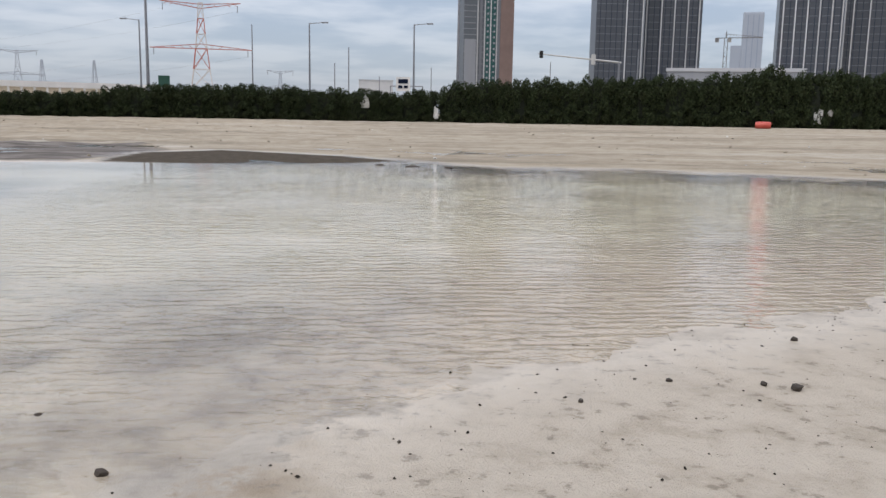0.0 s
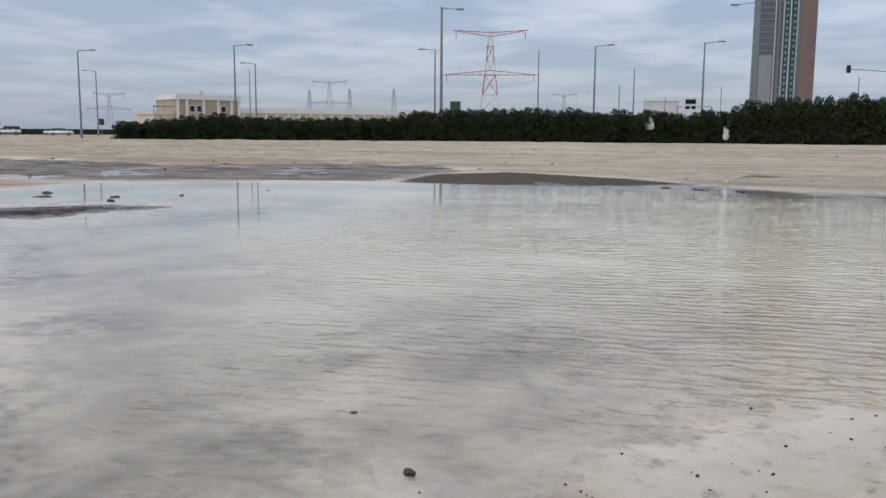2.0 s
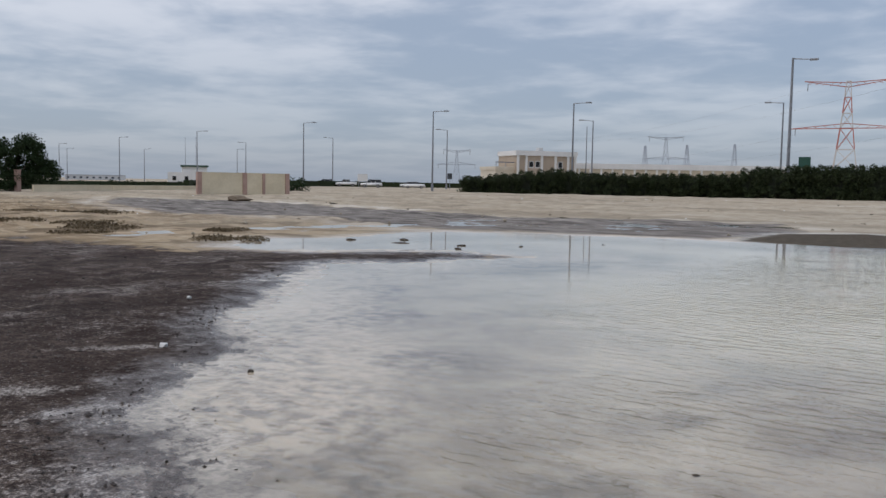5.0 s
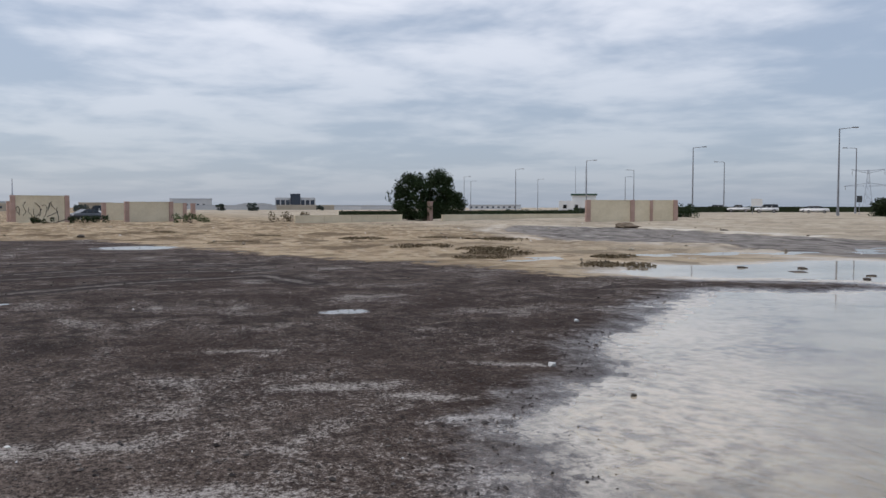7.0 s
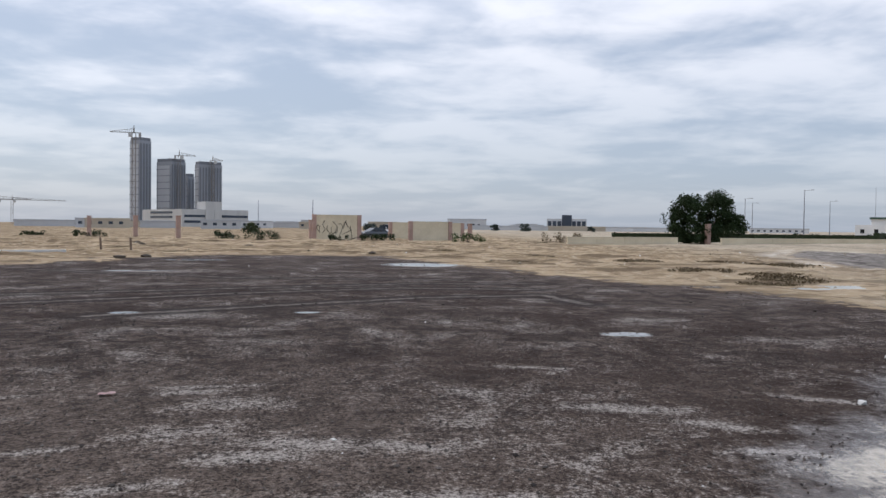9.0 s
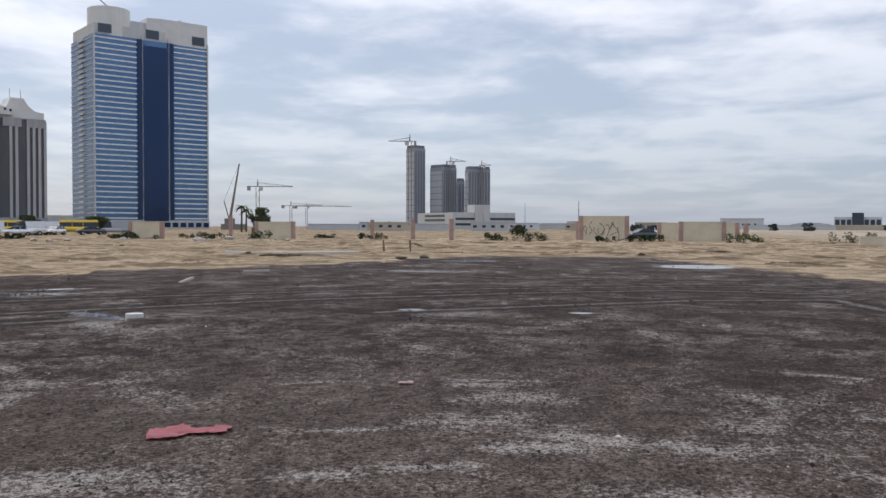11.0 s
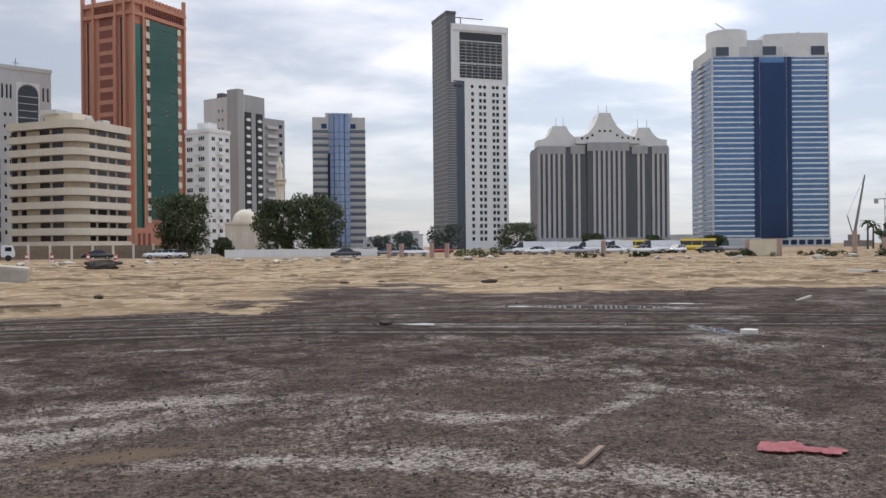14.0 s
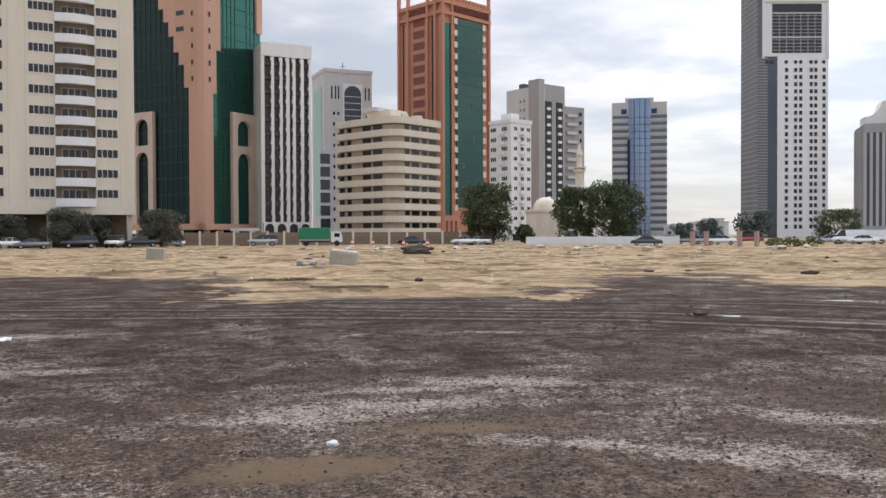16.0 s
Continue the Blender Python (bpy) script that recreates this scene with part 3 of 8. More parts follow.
    rg = k.math("SUBTRACT", rg, k.math("MULTIPLY", shore, 0.45))
    rg = k.math("MULTIPLY", rg, k.math("SUBTRACT", 1.0, k.math("MULTIPLY", wet, 0.97)))
    rg = k.math("MAXIMUM", rg, k.math("MULTIPLY", mud, 0.85))
    l.new(rg, p.inputs["Roughness"])
    spec = k.math("MAXIMUM", k.math("MULTIPLY", shore, 0.5), k.math("MAXIMUM", wet, 0.025))
    l.new(k.math("MULTIPLY", spec, k.math("SUBTRACT", 1.0, k.math("MULTIPLY", mud, 0.85))), p.inputs["Specular IOR Level"])
    hgt = k.math("ADD", k.math("MULTIPLY", n12, 0.6), k.math("MULTIPLY", n40, 0.4))
    hgt = k.math("MULTIPLY", hgt, k.math("SUBTRACT", 1.0, wet))
    hgt = k.math("MULTIPLY", hgt, k.ramp(sh, -0.8, 0.2, 1.0, 0.25))
    l.new(k.bump(hgt, 1.0, 0.045), p.inputs["Normal"])
    return m


ground = new("ground", g_me)
g_me.materials.append(ground_material())
tagged(ground, "rain-soaked vacant lot of dark gravel and tan sand", "ground", kind="structure")


def on_ground(x, y, sink=0.0):
    return float(height(np.array([x]), np.array([y]))[0]) - sink


def water_material():
    m, n, l, p = nodes_of("rippled_rain_water")
    k = Net(n, l)
    co = k.coord()
    mp = n.new("ShaderNodeMapping")
    mp.inputs["Rotation"].default_value = (0, 0, radians(-12))
    mp.inputs["Scale"].default_value = (0.5, 1.0, 1.0)
    l.new(co, mp.inputs[0])
    wv = n.new("ShaderNodeTexWave")
    wv.bands_direction = "Y"
    for w_k, w_v in (("Scale", 1.7), ("Distortion", 9.0), ("Detail", 3.0), ("Detail Scale", 1.3)):
        wv.inputs[w_k].default_value = w_v
    l.new(mp.outputs[0], wv.inputs["Vector"])
    rip = k.noise(mp.outputs[0], 8.5, 3, 0.6, 0.9)
    swell = k.noise(mp.outputs[0], 1.7, 3, 0.5, 0.5)
    sx = n.new("ShaderNodeSeparateXYZ")
    l.new(co, sx.inputs[0])
    lee = k.ramp(sx.outputs[0], -9.0, 1.5, 0.03, 1.0)
    gust = k.math("MULTIPLY", k.ramp(k.noise(co, 0.22, 3), 0.35, 0.60, 0.35, 1.0), lee)
    h = k.math("ADD", k.math("MULTIPLY", rip, 1.0), k.math("MULTIPLY", wv.outputs["Fac"], 0.22))
    h = k.math("MULTIPLY", k.math("ADD", h, k.math("MULTIPLY", swell, 0.6)), gust)
    p.inputs["Base Color"].default_value = (0.95, 0.95, 0.92, 1)
    p.inputs["Roughness"].default_value = 0.015
    p.inputs["IOR"].default_value = 1.33
    p.inputs["Transmission Weight"].default_value = 1.0
    l.new(k.bump(h, 1.0, 0.032), p.inputs["Normal"])
    return m


w_bm = bmesh.new()
w_outline = [w_bm.verts.new((x, y, 0)) for x, y in [(-24, 1), (18, 1), (18, 37), (-24, 37)]]
w_bm.faces.new(w_outline)
water = solo("water", w_bm, water_material(), pose(0, 0, -0.004), "shallow rain pond with wind-rippled surface", "pond", kind="structure")
water.visible_shadow = False

# ---- the city: towers and blocks round the lot ----
# Each building stands in its own frame: x runs along its front, y goes in, z up; x = 0 is its second visible side.
def building(name, x, y, yaw, label, category="building", z=0.0):
    return thing(name, pose(x, y, z, 0, 0, yaw), label, category)


def window_mesh(w, h, panes=1, frame=0.08, depth=0.06):
    """A framed window in one piece: slot 0 frame, slot 1 glass; origin at its lower left on the wall face."""
    bm = bmesh.new()
    xs = sorted(x for i in range(panes + 1) for x in ((w - frame) * i / panes, (w - frame) * i / panes + frame))
    zs = [-0.05, frame, h - frame, h]
    vs = [[bm.verts.new((x, -0.012, z)) for z in zs] for x in xs]
    bars = []
    for i in range(len(xs) - 1):
        for j in range(3):
            f = bm.faces.new((vs[i][j], vs[i + 1][j], vs[i + 1][j + 1], vs[i][j + 1]))
            bar = i % 2 == 0 or j != 1
            f.material_index = 0 if bar else 1
            if bar:
                bars.append(f)
    r = bmesh.ops.extrude_face_region(bm, geom=bars)
    bmesh.ops.translate(bm, vec=(0, -depth, 0), verts=[v for v in r["geom"] if isinstance(v, bmesh.types.BMVert)])
    return bm


def rounded_outline(w, d, r, inset=0.0, seg=6):
    """Plan outline with its corner at the origin rounded."""
    pts = [(w - inset, inset), (w - inset, d - inset), (inset, d - inset)]
    rr = max(r - inset, 0.05)
    arc = [(r - rr * math.cos(a), r - rr * math.sin(a)) for a in (math.pi / 2 * i / seg for i in range(seg + 1))]
    return pts + arc


# cream apartment tower with bowed balconies
apt = building("apartment_tower", 27.8, -137.9, 189.1, "tall cream apartment tower with bowed white balconies")
part("wall", B((0, 13.9, 0, 18, 5.2, 73), (19.5, 25.1, 0, 18, 5.2, 73)), CREAM, apt)
# Recess wall coloured dark brown, so the balcony shade sits in its paint.
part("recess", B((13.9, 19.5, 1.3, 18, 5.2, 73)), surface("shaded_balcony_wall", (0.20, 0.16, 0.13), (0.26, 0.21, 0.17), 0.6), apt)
part("ground_floor", B((1, 24.2, 2.6, 17.5, 0, 5.2)), surface("brown_stone", (0.10, 0.065, 0.045), (0.15, 0.10, 0.07), 0.8), apt)
part("plinth_band", B((-0.15, 25.25, -0.15, 0.4, 5.0, 6.2)), CREAM, apt)
repeat("column", B((-0.35, 0.35, -0.35, 0.35, 0, 5.2), bevel=0.05), CREAM, apt, [(x, 0.9, 0) for x in (1, 7, 13, 19, 24.4)])
ZA = [7.5 + 3.07 * i for i in range(21)]
DARKFRAME = surface("aged_window_frame", (0.60, 0.57, 0.51), (0.68, 0.64, 0.58), 2, 0.6, bump=0)
repeat("window", window_mesh(3.5, 1.35, 5), (DARKFRAME, G_DARK), apt, [(10.3, 0, z) for z in ZA])
repeat("window", window_mesh(3.1, 1.35, 4), (DARKFRAME, G_DARK), apt, [(19.6, 0, z) for z in ZA])
repeat("window", window_mesh(2.8, 1.35, 4), (DARKFRAME, G_DARK), apt, [(4.2, 0, z) for z in ZA])
repeat("balcony_door", window_mesh(3.6, 1.9, 4), (DARKFRAME, G_BROWN), apt, [(14.9, 1.3, z - 0.6) for z in ZA])
bow = [(0, 0.15), (5.6, 0.15)] + [(5.6 - 5.6 * i / 10, -0.25 - 0.75 * math.sin(math.pi * i / 10)) for i in range(11)]
repeat("balcony", add_prism(bmesh.new(), bow, 0, 1.25), WHITE, apt, [(13.9, 0, z - 1.35) for z in ZA])
repeat("joint", B((-0.04, 0.04, -0.012, 0.05, 6.2, 73)), BEIGE, apt, [(x, 0, 0) for x in (7.6, 9.9, 23.0)])

# green glass tower with a salmon corner and arched portals
gr = building("glass_tower", -9.1, -180.2, 221.9, "dark green glass tower with stepped salmon corner")
part("dark_glass_wall", B((0.15, 2, 2, 19.7, 4, 86)), G_DGREEN, gr)
part("teal_glass_wall", B((2, 18, 0.15, 2, 4, 86)), G_TEAL, gr)
part("core", B((2, 17.6, 2, 19.4, 0, 86)), G_DGREEN, gr)
part("corner_pier", add_prism(bmesh.new(), [(2.9, -0.5), (2.9, 2.9), (-0.5, 2.9), (-0.5, 0.4), (0.4, -0.5)], 3.5, 86), PINK, gr, "salmon corner pier")
STEPS = [(32.0, 36.8, 1), (36.8, 39.5, 2), (39.5, 42.9, 3), (42.9, 46.0, 4), (46.0, 48.8, 5), (48.8, 86, 6)]
for z0, z1, n in STEPS:
    part("stepped_panel", B((-0.3, 0.2, 2.9, 2.9 + 1.45 * n, z0, 86 if n == 6 else z1)), PINK, gr)
for z0, z1, n in [(31, 40, 1), (40, 52, 2), (52, 86, 3)]:
    part("stepped_panel", B((2.9, 2.9 + 1.2 * n, -0.3, 0.2, z0, z1)), PINK, gr)
part("edge_pier", B((16.4, 18.2, -0.35, 0.3, 46, 86)), PINK, gr)
repeat("window", window_mesh(0.8, 1.2), (PINK, G_DARK), gr, [(1.5, -0.5, 33 + 3.3 * i) for i in range(16)])
repeat("window", window_mesh(0.8, 1.2), (PINK, G_DARK), gr, [(-0.5, 2.2, 33 + 3.3 * i, -90) for i in range(16)])
repeat("wide_window", window_mesh(2.4, 1.1), (PINK, G_DARK), gr, [(-0.3, 6.6, 43.5 + 3.3 * i, -90) for i in range(12)])
MULL = surface("dark_mullion", (0.02, 0.035, 0.032), (0.03, 0.05, 0.045), 2, 0.4, bump=0)
repeat("mullion", B((-0.05, 0.05, 0.05, 0.2, 4, 80)), MULL, gr, [(x, 0, 0) for x in (6.5, 7.7, 8.9, 10.1, 13.6, 14.8, 16)])
repeat("mullion", B((0.05, 0.2, -0.05, 0.05, 4, 80)), MULL, gr, [(0, y, 0) for y in np.arange(4, 19.5, 1.5)])
repeat("transom", B((2.9, 18, 0.06, 0.2, -0.05, 0.05)), MULL, gr, [(0, 0, z) for z in np.arange(7, 84, 3.3)])
repeat("transom", B((0.06, 0.2, 2.9, 19.7, -0.05, 0.05)), MULL, gr, [(0, 0, z) for z in np.arange(7, 84, 3.3)])


def arch_frame(w, h, t, depth):
    """A frame with a round-headed opening."""
    bm = bmesh.new()
    r = w / 2 - t
    zc = h - t - r
    inner = [(w / 2 - r, 0)] + [(w / 2 - r * math.cos(a), zc + r * math.sin(a)) for a in (math.pi * i / 10 for i in range(11))] + [(w / 2 + r, 0)]
    outer = [(0, 0), (0, h * 0.5), (0, h), (w * 0.15, h), (w * 0.3, h), (w * 0.4, h), (w / 2, h), (w * 0.6, h), (w * 0.7, h), (w * 0.85, h), (w, h), (w, h * 0.5), (w, 0)]
    rows = [[bm.verts.new((x, y, z)) for x, z in ring] for ring in (inner, outer) for y in (0, depth)]
    n = len(inner)
    for i in range(n - 1):
        bm.faces.new((rows[0][i], rows[2][i], rows[2][i + 1], rows[0][i + 1]))
        bm.faces.new((rows[1][i], rows[1][i + 1], rows[3][i + 1], rows[3][i]))
        bm.faces.new((rows[0][i], rows[0][i + 1], rows[1][i + 1], rows[1][i]))
        bm.faces.new((rows[2][i], rows[3][i], rows[3][i + 1], rows[2][i + 1]))
    bmesh.ops.recalc_face_normals(bm, faces=bm.faces)
    return bm


ARCHP = surface("pale_pink_stone", (0.52, 0.40, 0.33), (0.60, 0.48, 0.40), 0.5)
for nm, z, w, h in (("lower_arch", 3.8, 7.0, 17.0), ("upper_arch", 20.8, 7.0, 7.0)):
    a_ = part(nm, arch_frame(w, h, 1.5, 0.8), ARCHP, gr, "pale pink stone arch")
    a_.location = (8.4, -0.7, z)
    b_ = part(nm, arch_frame(6.4, h, 1.4, 0.8), ARCHP, gr, "pale pink stone arch")
    b_.location, b_.rotation_euler = (-0.7, 19.6, z), (0, 0, radians(-90))
part("canopy", B((-1.2, 18.4, -1.2, 0.4, 3.0, 4.2), (-1.2, 0.4, -1.2, 19.9, 3.0, 4.2)), PINK, gr)
repeat("pilaster", add_prism(bmesh.new(), [(0.6, 0), (0.3, 0.6), (-0.3, 0.6), (-0.6, 0), (-0.3, -0.6), (0.3, -0.6)], 0, 3.2), PINK, gr, [(x, -0.2, 0) for x in (1, 5, 15, 17.6)] + [(-0.2, y, 0) for y in (6, 12, 18)])

# white block with tall brown balcony slots
st = building("office_block", -21.6, -183.1, 185.0, "white block with tall dark brown balcony slots")
part("wall", B((0, 10.6, 0.9, 16, 0, 42.3)), G_BROWN, st)
SLOT = [0.0, 0.55, 2.0, 2.6, 3.85, 4.4, 5.2, 5.9, 6.6, 7.2, 8.35, 9.0, 10.1, 10.6]
for i in range(0, len(SLOT), 2):
    part("pier", B((SLOT[i], SLOT[i + 1], 0, 0.95, 4.5, 41.2)), WHITE, st)
part("cornice", B((-0.15, 10.75, -0.15, 15.5, 39.6, 42.4)), WHITE, st)
for i in range(1, len(SLOT) - 1, 2):
    x0, x1 = SLOT[i], SLOT[i + 1]
    repeat("balcony", B((x0, x1, 0.25, 0.9, 0, 0.75)), surface("brown_balcony_panel", (0.045, 0.028, 0.024), (0.07, 0.045, 0.04), 1), st, [(0, 0, 5.2 + 2.95 * k) for k in range(12)])
    repeat("bracket", B((x1 - 0.22, x1, 0.0, 0.6, 0, 0.6)), WHITE, st, [(0, -0.12, 6.3 + 2.95 * k) for k in range(12)])
repeat("base_arch", arch_frame(2.6, 4.6, 0.35, 0.9), WHITE, st, [(x, 0, 0) for x in (0.2, 2.8, 5.4, 7.9)])
part("side_wall", B((-0.2, 0, 0, 16, 0, 42.0)), WHITE, st)

# white block with an arched window
ab = building("apartment_block", -50.3, -262.6, 184.0, "pale block with tall arched window and mint side")
part("wall", B((0, 15.4, 0, 15, 0, 53.2)), PALE, ab)
part("mint_panel", B((-0.2, 0.0, 3, 12, 8, 48)), surface("mint_panel", (0.30, 0.46, 0.42), (0.36, 0.52, 0.47), 0.4), ab, "mint green side panel")
part("arched_window", arch_frame(6.2, 19, 0.35, 0.3), WHITE, ab).location = (6.0, -0.25, 30)
gl = bmesh.new()
ar = [(0, 0), (5.5, 0)] + [(2.75 + 2.75 * math.cos(math.pi * i / 10), 15.6 + 2.75 * math.sin(math.pi * i / 10)) for i in range(11)]
fr = [gl.verts.new((x, 0, z)) for x, z in ar]
gl.faces.new(fr)
r_ = bmesh.ops.extrude_face_region(gl, geom=gl.faces[:])
bmesh.ops.translate(gl, vec=(0, 0.2, 0), verts=[v for v in r_["geom"] if isinstance(v, bmesh.types.BMVert)])
part("arched_glass", gl, G_GREY, ab).location = (6.35, -0.15, 30)
repeat("glazing_bar", B((0, 5.4, -0.05, 0, 0, 0.15)), WHITE, ab, [(6.4, -0.2, 31 + 2.0 * k) for k in range(8)])
repeat("window", window_mesh(0.9, 1.3), (WHITE, G_DARK), ab, [(x, 0, 6 + 3.3 * k) for k in range(11) for x in (2.6, 4.0)] + [(x, 0, 12 + 3.3 * k) for k in range(9) for x in (13.2,)])
repeat("slot_window", window_mesh(0.7, 4.2), (WHITE, G_DARK), ab, [(x, 0, 44.0) for x in (2.0, 3.2, 4.2, 12.9, 14.1)])
part("glass_bay", B((-1.4, 1.6, -0.3, 0.1, 3, 27)), G_GREY, ab)
repeat("bay_band", B((-1.5, 1.7, -0.5, 0, 0, 0.9)), PALE, ab, [(0, 0, 3 + 4.0 * k) for k in range(7)])
part("roof_mast", B((7, 7.2, 4, 4.2, 53.2, 56.5), (6.2, 8.0, 4.05, 4.15, 55, 55.2)), STEEL, ab)
part("parapet", B((-0.2, 15.6, -0.2, 15.2, 52.4, 53.5)), PALE, ab)

# long beige block with ribbon windows and a rounded corner
be = building("office_building", -45.0, -164.2, 209.4, "low beige office building with ribbon windows")
BW, BD = 13.8, 17.4
part("core", add_prism(bmesh.new(), rounded_outline(BW, BD, 3.5, 0.5), 0, 24), surface("tan_spandrel", (0.30, 0.235, 0.16), (0.38, 0.30, 0.21), 0.6), be)
ZB = [1.6 + 2.48 * i for i in range(10)]
repeat("floor_band", add_prism(bmesh.new(), rounded_outline(BW, BD, 3.5), 0, 1.3), CREAM, be, [(0, 0, z + 0.25) for z in ZB])
part("base", add_prism(bmesh.new(), rounded_outline(BW, BD, 3.5, 0.2), 0, 1.9), BEIGE, be)
for x0, w in ((3.6, 1.3), (5.6, 2.2), (8.6, 1.5), (10.7, 2.4)):
    repeat("window", B((0, w, 0.44, 0.6, 0, 0.95)), G_DARK, be, [(x0, 0, z + 1.62) for z in ZB[:9]])
for y0, w in ((16.6, 1.4), (14.2, 1.2), (9.5, 2.4), (6.4, 2.6)):
    repeat("window", B((0, w, 0.44, 0.6, 0, 0.95)), G_DARK, be, [(0, y0, z + 1.62, -90) for z in ZB[:9]])
part("parapet", add_prism(bmesh.new(), rounded_outline(BW, BD, 3.5, -0.1), 24.2, 25.6), CREAM, be)
part("roof_room", B((4, 9, 5, 12, 25.4, 27.6)), CREAM, be)
part("cooling_unit", B((3, 6.4, 8, 12.5, 27.5, 28.3), (7.2, 9, 4.6, 7, 25.5, 27.0), (10, 11.6, 3, 5, 25.5, 26.8), bevel=0.1), PALE, be, "grey rooftop cooling unit")

# terracotta tower
og = building("hotel_tower", -80.0, -237.1, 206.2, "tall terracotta tower with green glass wall")
part("wall", B((0.3, 20.6, 0.3, 18.6, 0, 71)), ORANGE, og)
part("glass_wall", B((6.0, 17.8, -0.05, 0.4, 10, 66)), glazing("grey_green_glass", (0.045, 0.10, 0.085), 0.12, mirror=0.8), og, "green glass curtain wall")
part("corner_glass", B((0.5, 3.6, -0.1, 0.5, 6, 64)), G_TEAL, og, "narrow green glass strip")
repeat("rib", B((-0.35, 0.35, -0.6, 0.4, 0, 74.5)), ORANGE, og, [(x, 0, 0) for x in (0.2, 3.9, 20.3)])
repeat("rib", B((-0.6, 0.4, -0.35, 0.35, 0, 74.5)), ORANGE, og, [(0, y, 0) for y in (2.5, 5.8, 14.2, 18.4)])
ZO = [9 + 3.45 * k for k in range(17)]
repeat("quoin", B((0, 1.3, -0.3, 0.3, 0, 1.7)), CREAM, og, [(5.0, 0, z) for z in ZO] + [(17.5, 0, z) for z in ZO])
RUST = surface("rust_red_panel", (0.16, 0.045, 0.03), (0.22, 0.07, 0.05), 0.8)
repeat("recessed_panel", B((0, 4.8, -0.05, 0.1, 0, 2.2)), RUST, og, [(0.25, 12.4, z, -90) for z in ZO])
repeat("slot_window", window_mesh(0.8, 60), (ORANGE, G_DGREEN), og, [(0.28, 17.2, 6, -90), (0.28, 4.6, 6, -90)])
repeat("casement", window_mesh(0.9, 1.3), (STEEL, G_DARK), og, [(8.4, -0.06, 22), (13.2, -0.06, 30), (14.8, -0.06, 46), (15.2, -0.06, 57), (10.4, -0.06, 18), (12.5, -0.06, 40)])
repeat("transom", B((6.0, 17.8, -0.09, 0, 0, 0.1)), MULL, og, [(0, 0, z) for z in ZO])
part("crown_band", B((-0.4, 21, -0.5, 18.8, 66.4, 67.4), (-0.4, 21, -0.5, 18.8, 69.6, 70.8)), ORANGE, og)
repeat("merlon", B((-0.3, 0.3, -0.55, 0.3, 70.8, 72.0)), ORANGE, og, [(x, 0, 0) for x in np.arange(1.4, 20, 1.3)])
repeat("dentil", B((-0.2, 0.2, -0.35, 0.2, 67.8, 69.2)), RUST, og, [(x, 0, 0) for x in np.arange(5, 20, 0.9)])
repeat("dentil", B((-0.05, 0.3, -0.2, 0.2, 67.8, 69.2)), RUST, og, [(0, y, 0) for y in np.arange(6.5, 14, 0.9)])
part("base_porch", B((-0.8, 6, -1.0, 0.3, 0, 7.5), (-1.0, 0.3, -0.8, 7, 0, 7.5)), ORANGE, og)
repeat("porch_slot", B((0, 1.0, -1.04, -0.9, 1, 6)), RUST, og, [(x, 0, 0) for x in (0.4, 2.2, 4.2)])

# white balcony flats
wa = building("apartment_building", -88.8, -206.9, 201.6, "white apartment building with small balconies")
part("wall", B((0, 7.5, 0, 8.2, 0, 31.7)), WHITE, wa)
ZW = [2.0 + 2.62 * k for k in range(11)]
repeat("window", window_mesh(1.3, 1.1, 2), (WHITE, G_DARK), wa, [(x, 0, z + 0.9) for z in ZW for x in (0.9, 3.4, 5.8)])
repeat("window", window_mesh(2.2, 1.2, 3), (WHITE, G_DARK), wa, [(0, y, z + 0.9, -90) for z in ZW for y in (7.8, 3.6)])
repeat("balcony", B((0, 1.9, -0.9, 0, 0, 0.8)), WHITE, wa, [(2.9, 0, z) for z in ZW] + [(0, 4.6, z, -90) for z in ZW])
part("parapet", B((-0.2, 7.7, -0.2, 8.4, 31.2, 32.2), (2, 5, 2, 6, 32.2, 34)), WHITE, wa)
part("shop_front", B((0.4, 7.1, -0.06, 0.2, 0.2, 1.9)), G_DARK, wa)

# pale and dark apartment tower
dg = building("apartment_tower", -123.1, -262.7, 199.7, "grey apartment tower with dark slotted front")
part("pale_wall", B((0, 3, 0, 15.9, 0, 52)), PALE, dg)
part("grey_wall", B((3, 12.6, 0.02, 15.9, 0, 52.8)), GREY, dg)
part("corner_slab", B((-0.3, 2.4, -0.3, 4.6, 0, 54.2)), surface("mid_grey_slab", (0.30, 0.30, 0.29), (0.36, 0.36, 0.35), 0.4, streak=True), dg)
repeat("dark_strip", B((0, 3.0, -0.25, 0.1, 4, 47)), surface("black_cladding", (0.022, 0.023, 0.027), (0.035, 0.036, 0.04), 0.5, 0.7), dg, [(3.0, 0, 0), (8.4, 0, 0)])
oval = [(1.0 * math.cos(a) if abs(math.cos(a)) < 0.8 else 1.0 * math.copysign(0.95, math.cos(a)), 0.55 * math.sin(a)) for a in (2 * math.pi * i / 12 for i in range(12))]
ov = bmesh.new()
f_ = ov.faces.new([ov.verts.new((x, 0, z)) for x, z in oval])
r_ = bmesh.ops.extrude_face_region(ov, geom=[f_])
bmesh.ops.translate(ov, vec=(0, -0.2, 0), verts=[v for v in r_["geom"] if isinstance(v, bmesh.types.BMVert)])
bmesh.ops.recalc_face_normals(ov, faces=ov.faces)
repeat("white_balcony", ov, WHITE, dg, [(x, -0.26, 6 + 2.75 * k) for k in range(15) for x in (4.5, 9.9)], "white oval balcony")
repeat("window", window_mesh(0.9, 1.1, 2), (PALE, G_DARK), dg, [(0, y, 8 + 3.0 * k, -90) for k in range(14) for y in (9.2, 7.4)])
